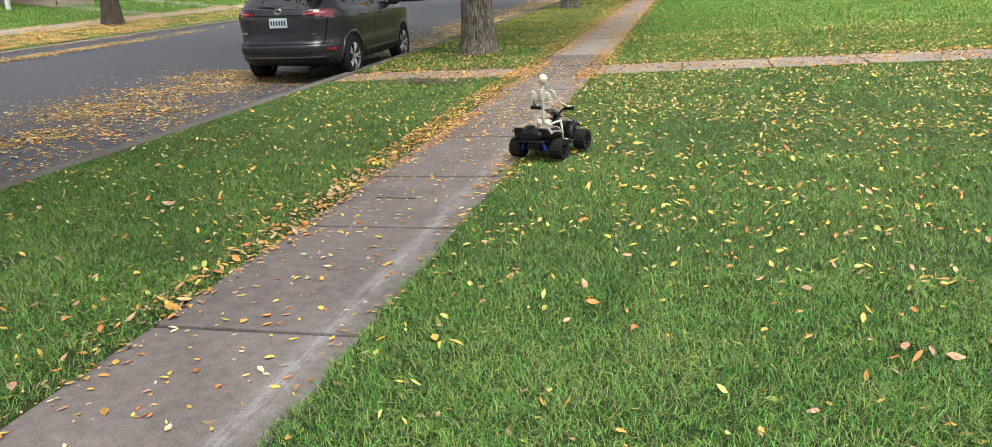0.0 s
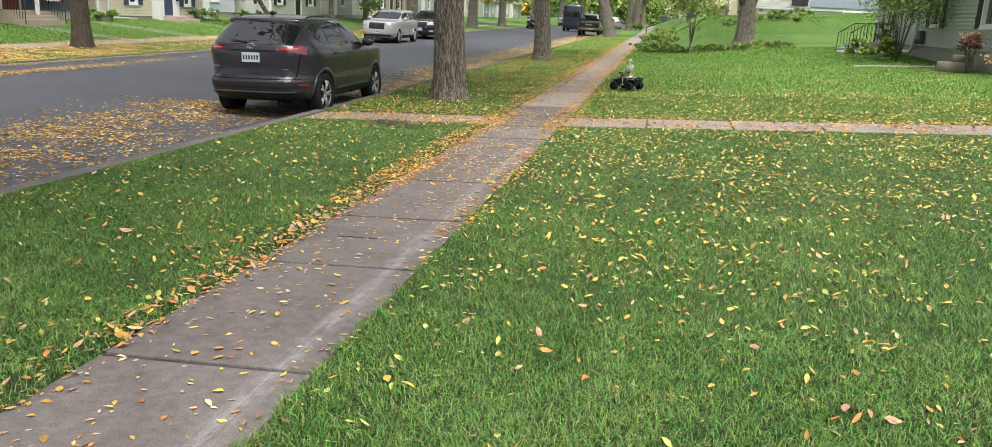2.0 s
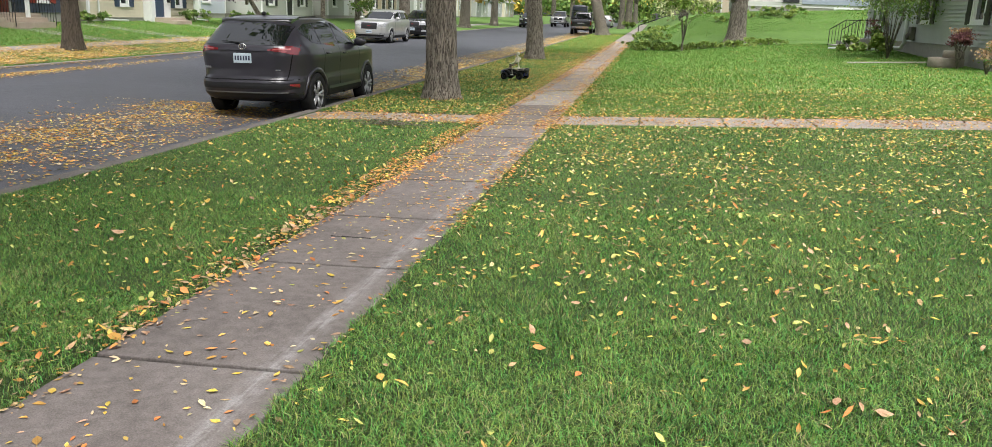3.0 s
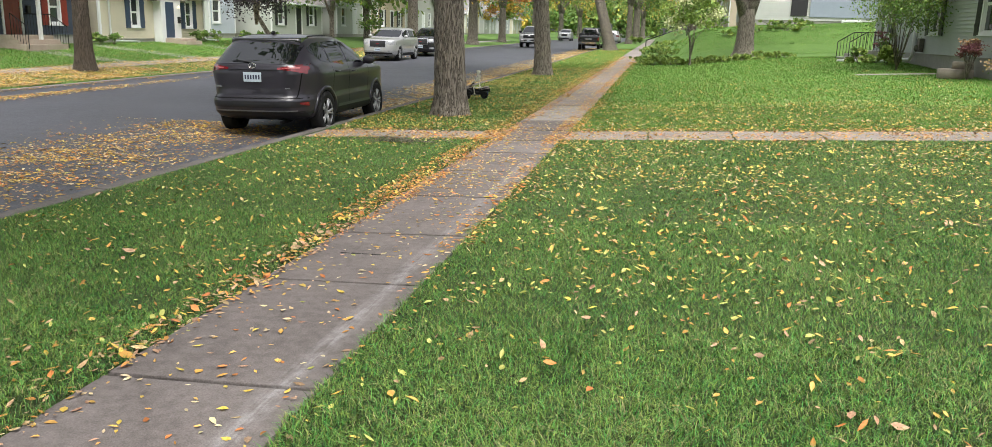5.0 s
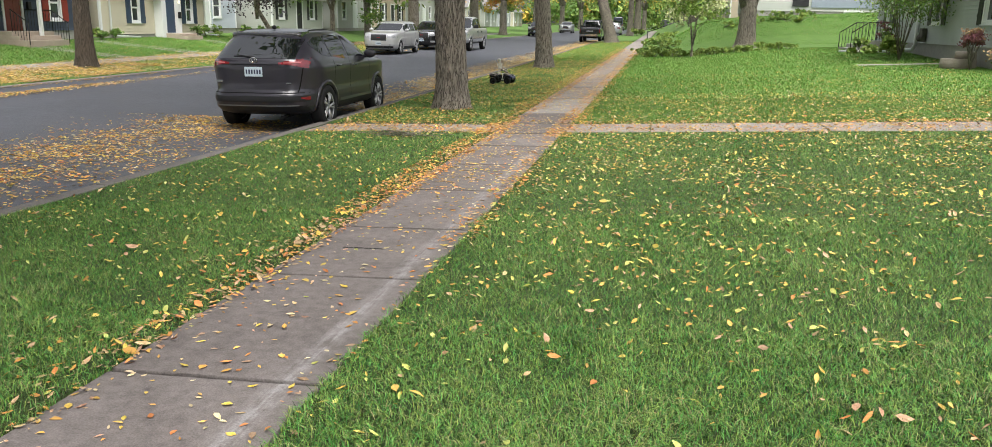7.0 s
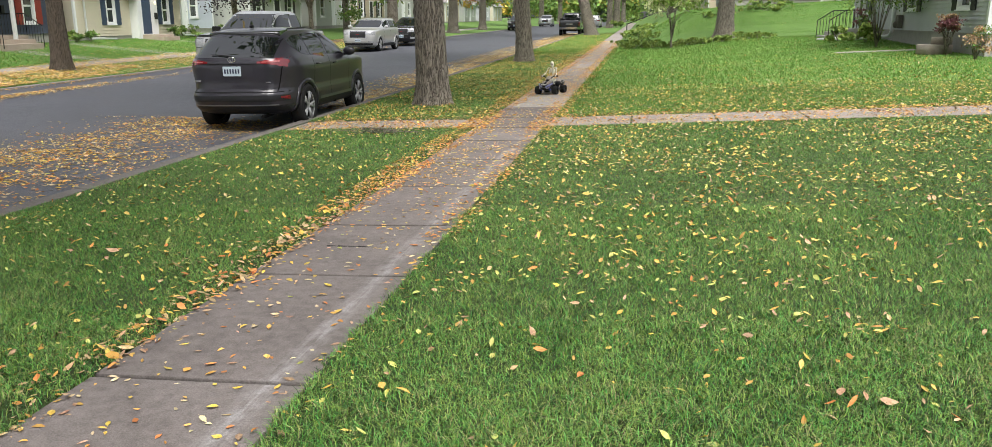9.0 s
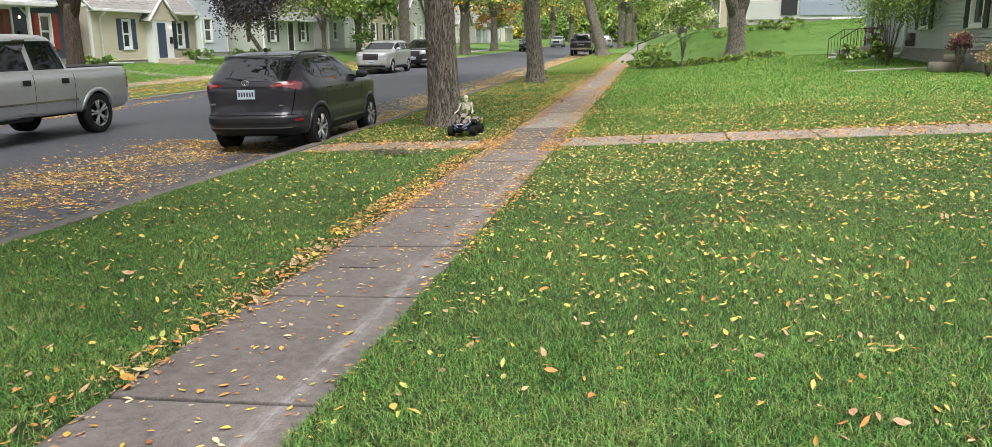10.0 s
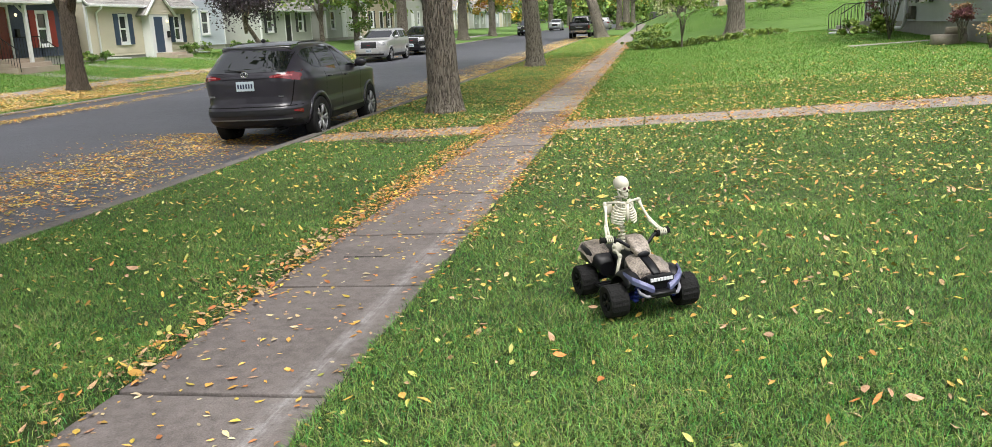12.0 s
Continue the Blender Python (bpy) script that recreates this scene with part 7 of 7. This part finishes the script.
        tube(bm, [(s * 0.062, -0.098, 0.298), (s * 0.078, -0.02, 0.306), (s * 0.094, 0.048, 0.308)], [0.012, 0.0095, 0.014], 7)
        ellipsoid(bm, (s * 0.095, 0.052, 0.307), (0.014, 0.014, 0.014), 10, 7)
        tube(bm, [(s * 0.095, 0.052, 0.304), (s * 0.112, 0.048, 0.22), (s * 0.122, 0.035, 0.138)], [0.012, 0.009, 0.010], 7)
        tube(bm, [(s * 0.103, 0.048, 0.298), (s * 0.130, 0.032, 0.142)], 0.0055, 5)
        for k in range(4):
            tube(bm, [(s * (0.114 + 0.007 * k), 0.032, 0.134), (s * (0.112 + 0.012 * k), 0.092, 0.124)], [0.008, 0.005], 5)
        ellipsoid(bm, (s * 0.124, 0.022, 0.130), (0.014, 0.024, 0.012), 8, 6)
    ob = finish("skeleton_figure", bm, [M["bone"], M["socket"], M["socket_dark"]])
    return tagged(ob, "ivory plastic skeleton figure riding the toy quad bike", "figure")


quad, quad_wheels = quad_bike()
rider = skeleton_doll()
quad.scale = rider.scale = (0.85, 0.85, 0.85)


# ---- what moves ----
# seconds, x, y, heading, nose up
QUAD_PATH = [
    (0.0, -0.25, 5.30, -18, 0), (0.2, -0.10, 6.35, -14, 0), (0.4, 0.03, 7.25, -12, 0), (0.6, 0.15, 8.25, -10, 0), (0.8, 0.27, 9.5, -8, 1),
    (1.0, 0.39, 11.0, -6, 0), (1.2, 0.50, 12.5, -3, 0), (1.4, 0.59, 13.9, 3, 0), (1.6, 0.58, 15.1, 15, 0), (1.8, 0.43, 16.1, 35, 0),
    (2.0, 0.18, 16.9, 55, 0), (2.2, -0.17, 17.3, 70, 0), (2.4, -0.65, 17.5, 78, 0), (2.6, -1.2, 17.8, 80, 0), (2.8, -1.8, 18.3, 78, 0),
    (3.0, -2.45, 18.9, 76, 0), (3.2, -3.0, 19.4, 78, 0), (3.6, -3.55, 19.4, 90, 0), (4.0, -3.75, 18.9, 100, 0), (4.4, -3.56, 18.2, 102, 0), (4.8, -3.40, 17.7, 102, 0), (5.2, -3.38, 17.75, 103, 0),
    (5.6, -3.38, 18.0, 108, 0), (5.8, -3.1, 18.1, 125, 0), (6.0, -2.92, 18.3, 150, 0), (6.2, -2.82, 18.8, 185, 0), (6.4, -2.86, 19.3, 220, 0),
    (6.7, -3.15, 20.0, 248, 0), (7.1, -3.3, 20.4, 262, 0), (7.5, -2.9, 20.2, 258, 0), (7.9, -2.3, 19.5, 246, 0), (8.3, -1.67, 18.6, 235, 0), (8.6, -1.13, 17.5, 208, 0), (8.9, -0.95, 16.2, 172, 0),
    (9.2, -1.22, 15.2, 142, 0), (9.5, -1.78, 14.4, 137, 0), (9.8, -2.28, 13.4, 155, 0), (10.0, -2.22, 12.2, 176, 0), (10.2, -1.98, 11.0, 190, 0),
    (10.4, -1.77, 10.0, 198, 0), (10.6, -1.5, 9.2, 200, 0), (10.8, -1.17, 8.35, 202, 0), (11.0, -0.85, 7.5, 202, 0), (11.2, -0.57, 6.8, 203, 0),
    (11.35, -0.36, 6.3, 203, 7), (11.5, -0.09, 5.40, 204, 17), (11.62, 0.09, 5.05, 205, 10), (11.8, 0.45, 3.95, 206, -1), (12.0, 0.76, 2.92, 207, 0)]
TRUCK_PATH = [(0.0, 146.2), (2.5, 110.1), (4.8, 77.0), (5.5, 67.2), (6.5, 52.6), (8.0, 33.7), (8.5, 27.9), (9.5, 15.9), (12.0, -13.5)]
VAN_PATH = [(0.0, 56.0), (1.2, 71.0), (2.0, 84.0), (3.2, 104.0), (5.0, 134.0), (8.0, 182.0), (12.0, 240.0)]


def rolling(wheel, metres, radius):
    """Turn a wheel about its axle by the way travelled, frame by frame."""
    c = wheel.matrix_basis.translation.copy()
    rows = []
    for f in range(0, 361):
        t = f / 30
        a = -metres(t) / radius
        rows.append((t, Matrix.Translation(c) @ Matrix.Rotation(a, 4, "X")))
    walk(wheel, rows)


def along(path):
    ts, ds = [p[0] for p in path], [p[1] for p in path]
    return lambda t: float(np.interp(t, ts, ds))


def motions():
    rows = []
    for t, x, y, turn, nose in QUAD_PATH:
        z = land(x, y) + (0.03 if abs(x + 1.02) > 0.55 else 0.01) + 0.0036 * nose
        slope = math.degrees(math.atan2(land(x + 0.2, y) - land(x - 0.2, y), 0.4))
        m = pose(x, y, z) @ pose(0, 0, 0, 0, -slope, 0) @ pose(0, 0, 0, 0, 0, turn) @ pose(0, 0, 0, nose, 0, 0)
        rows.append((t, m))
    walk(quad, rows)
    walk(rider, rows)
    # signed way along the heading
    dist, acc = [(0.0, 0.0)], 0.0
    for a, b in zip(QUAD_PATH, QUAD_PATH[1:]):
        h = radians((a[3] + b[3]) / 2)
        acc += (b[1] - a[1]) * -math.sin(h) + (b[2] - a[2]) * math.cos(h)
        dist.append((b[0], acc))
    for w in quad_wheels:
        rolling(w, along(dist), 0.099 * 0.85)
    # the truck's path is that of its front axle
    walk(silver_truck, [(t, pose(-11.0, y + 4.72, land(-11.0, y + 2) + 0.004, 0, 0, 180)) for t, y in TRUCK_PATH])
    d = along([(t, TRUCK_PATH[0][1] - y) for t, y in TRUCK_PATH])
    for w in silver_wheels:
        rolling(w, d, 0.40)
    walk(blue_van, [(t, pose(-8.3, y, land(-8.3, y + 3) + 0.004)) for t, y in VAN_PATH])
    d = along([(t, y - VAN_PATH[0][1]) for t, y in VAN_PATH])
    for w in van_wheels:
        rolling(w, d, 0.36)


motions()
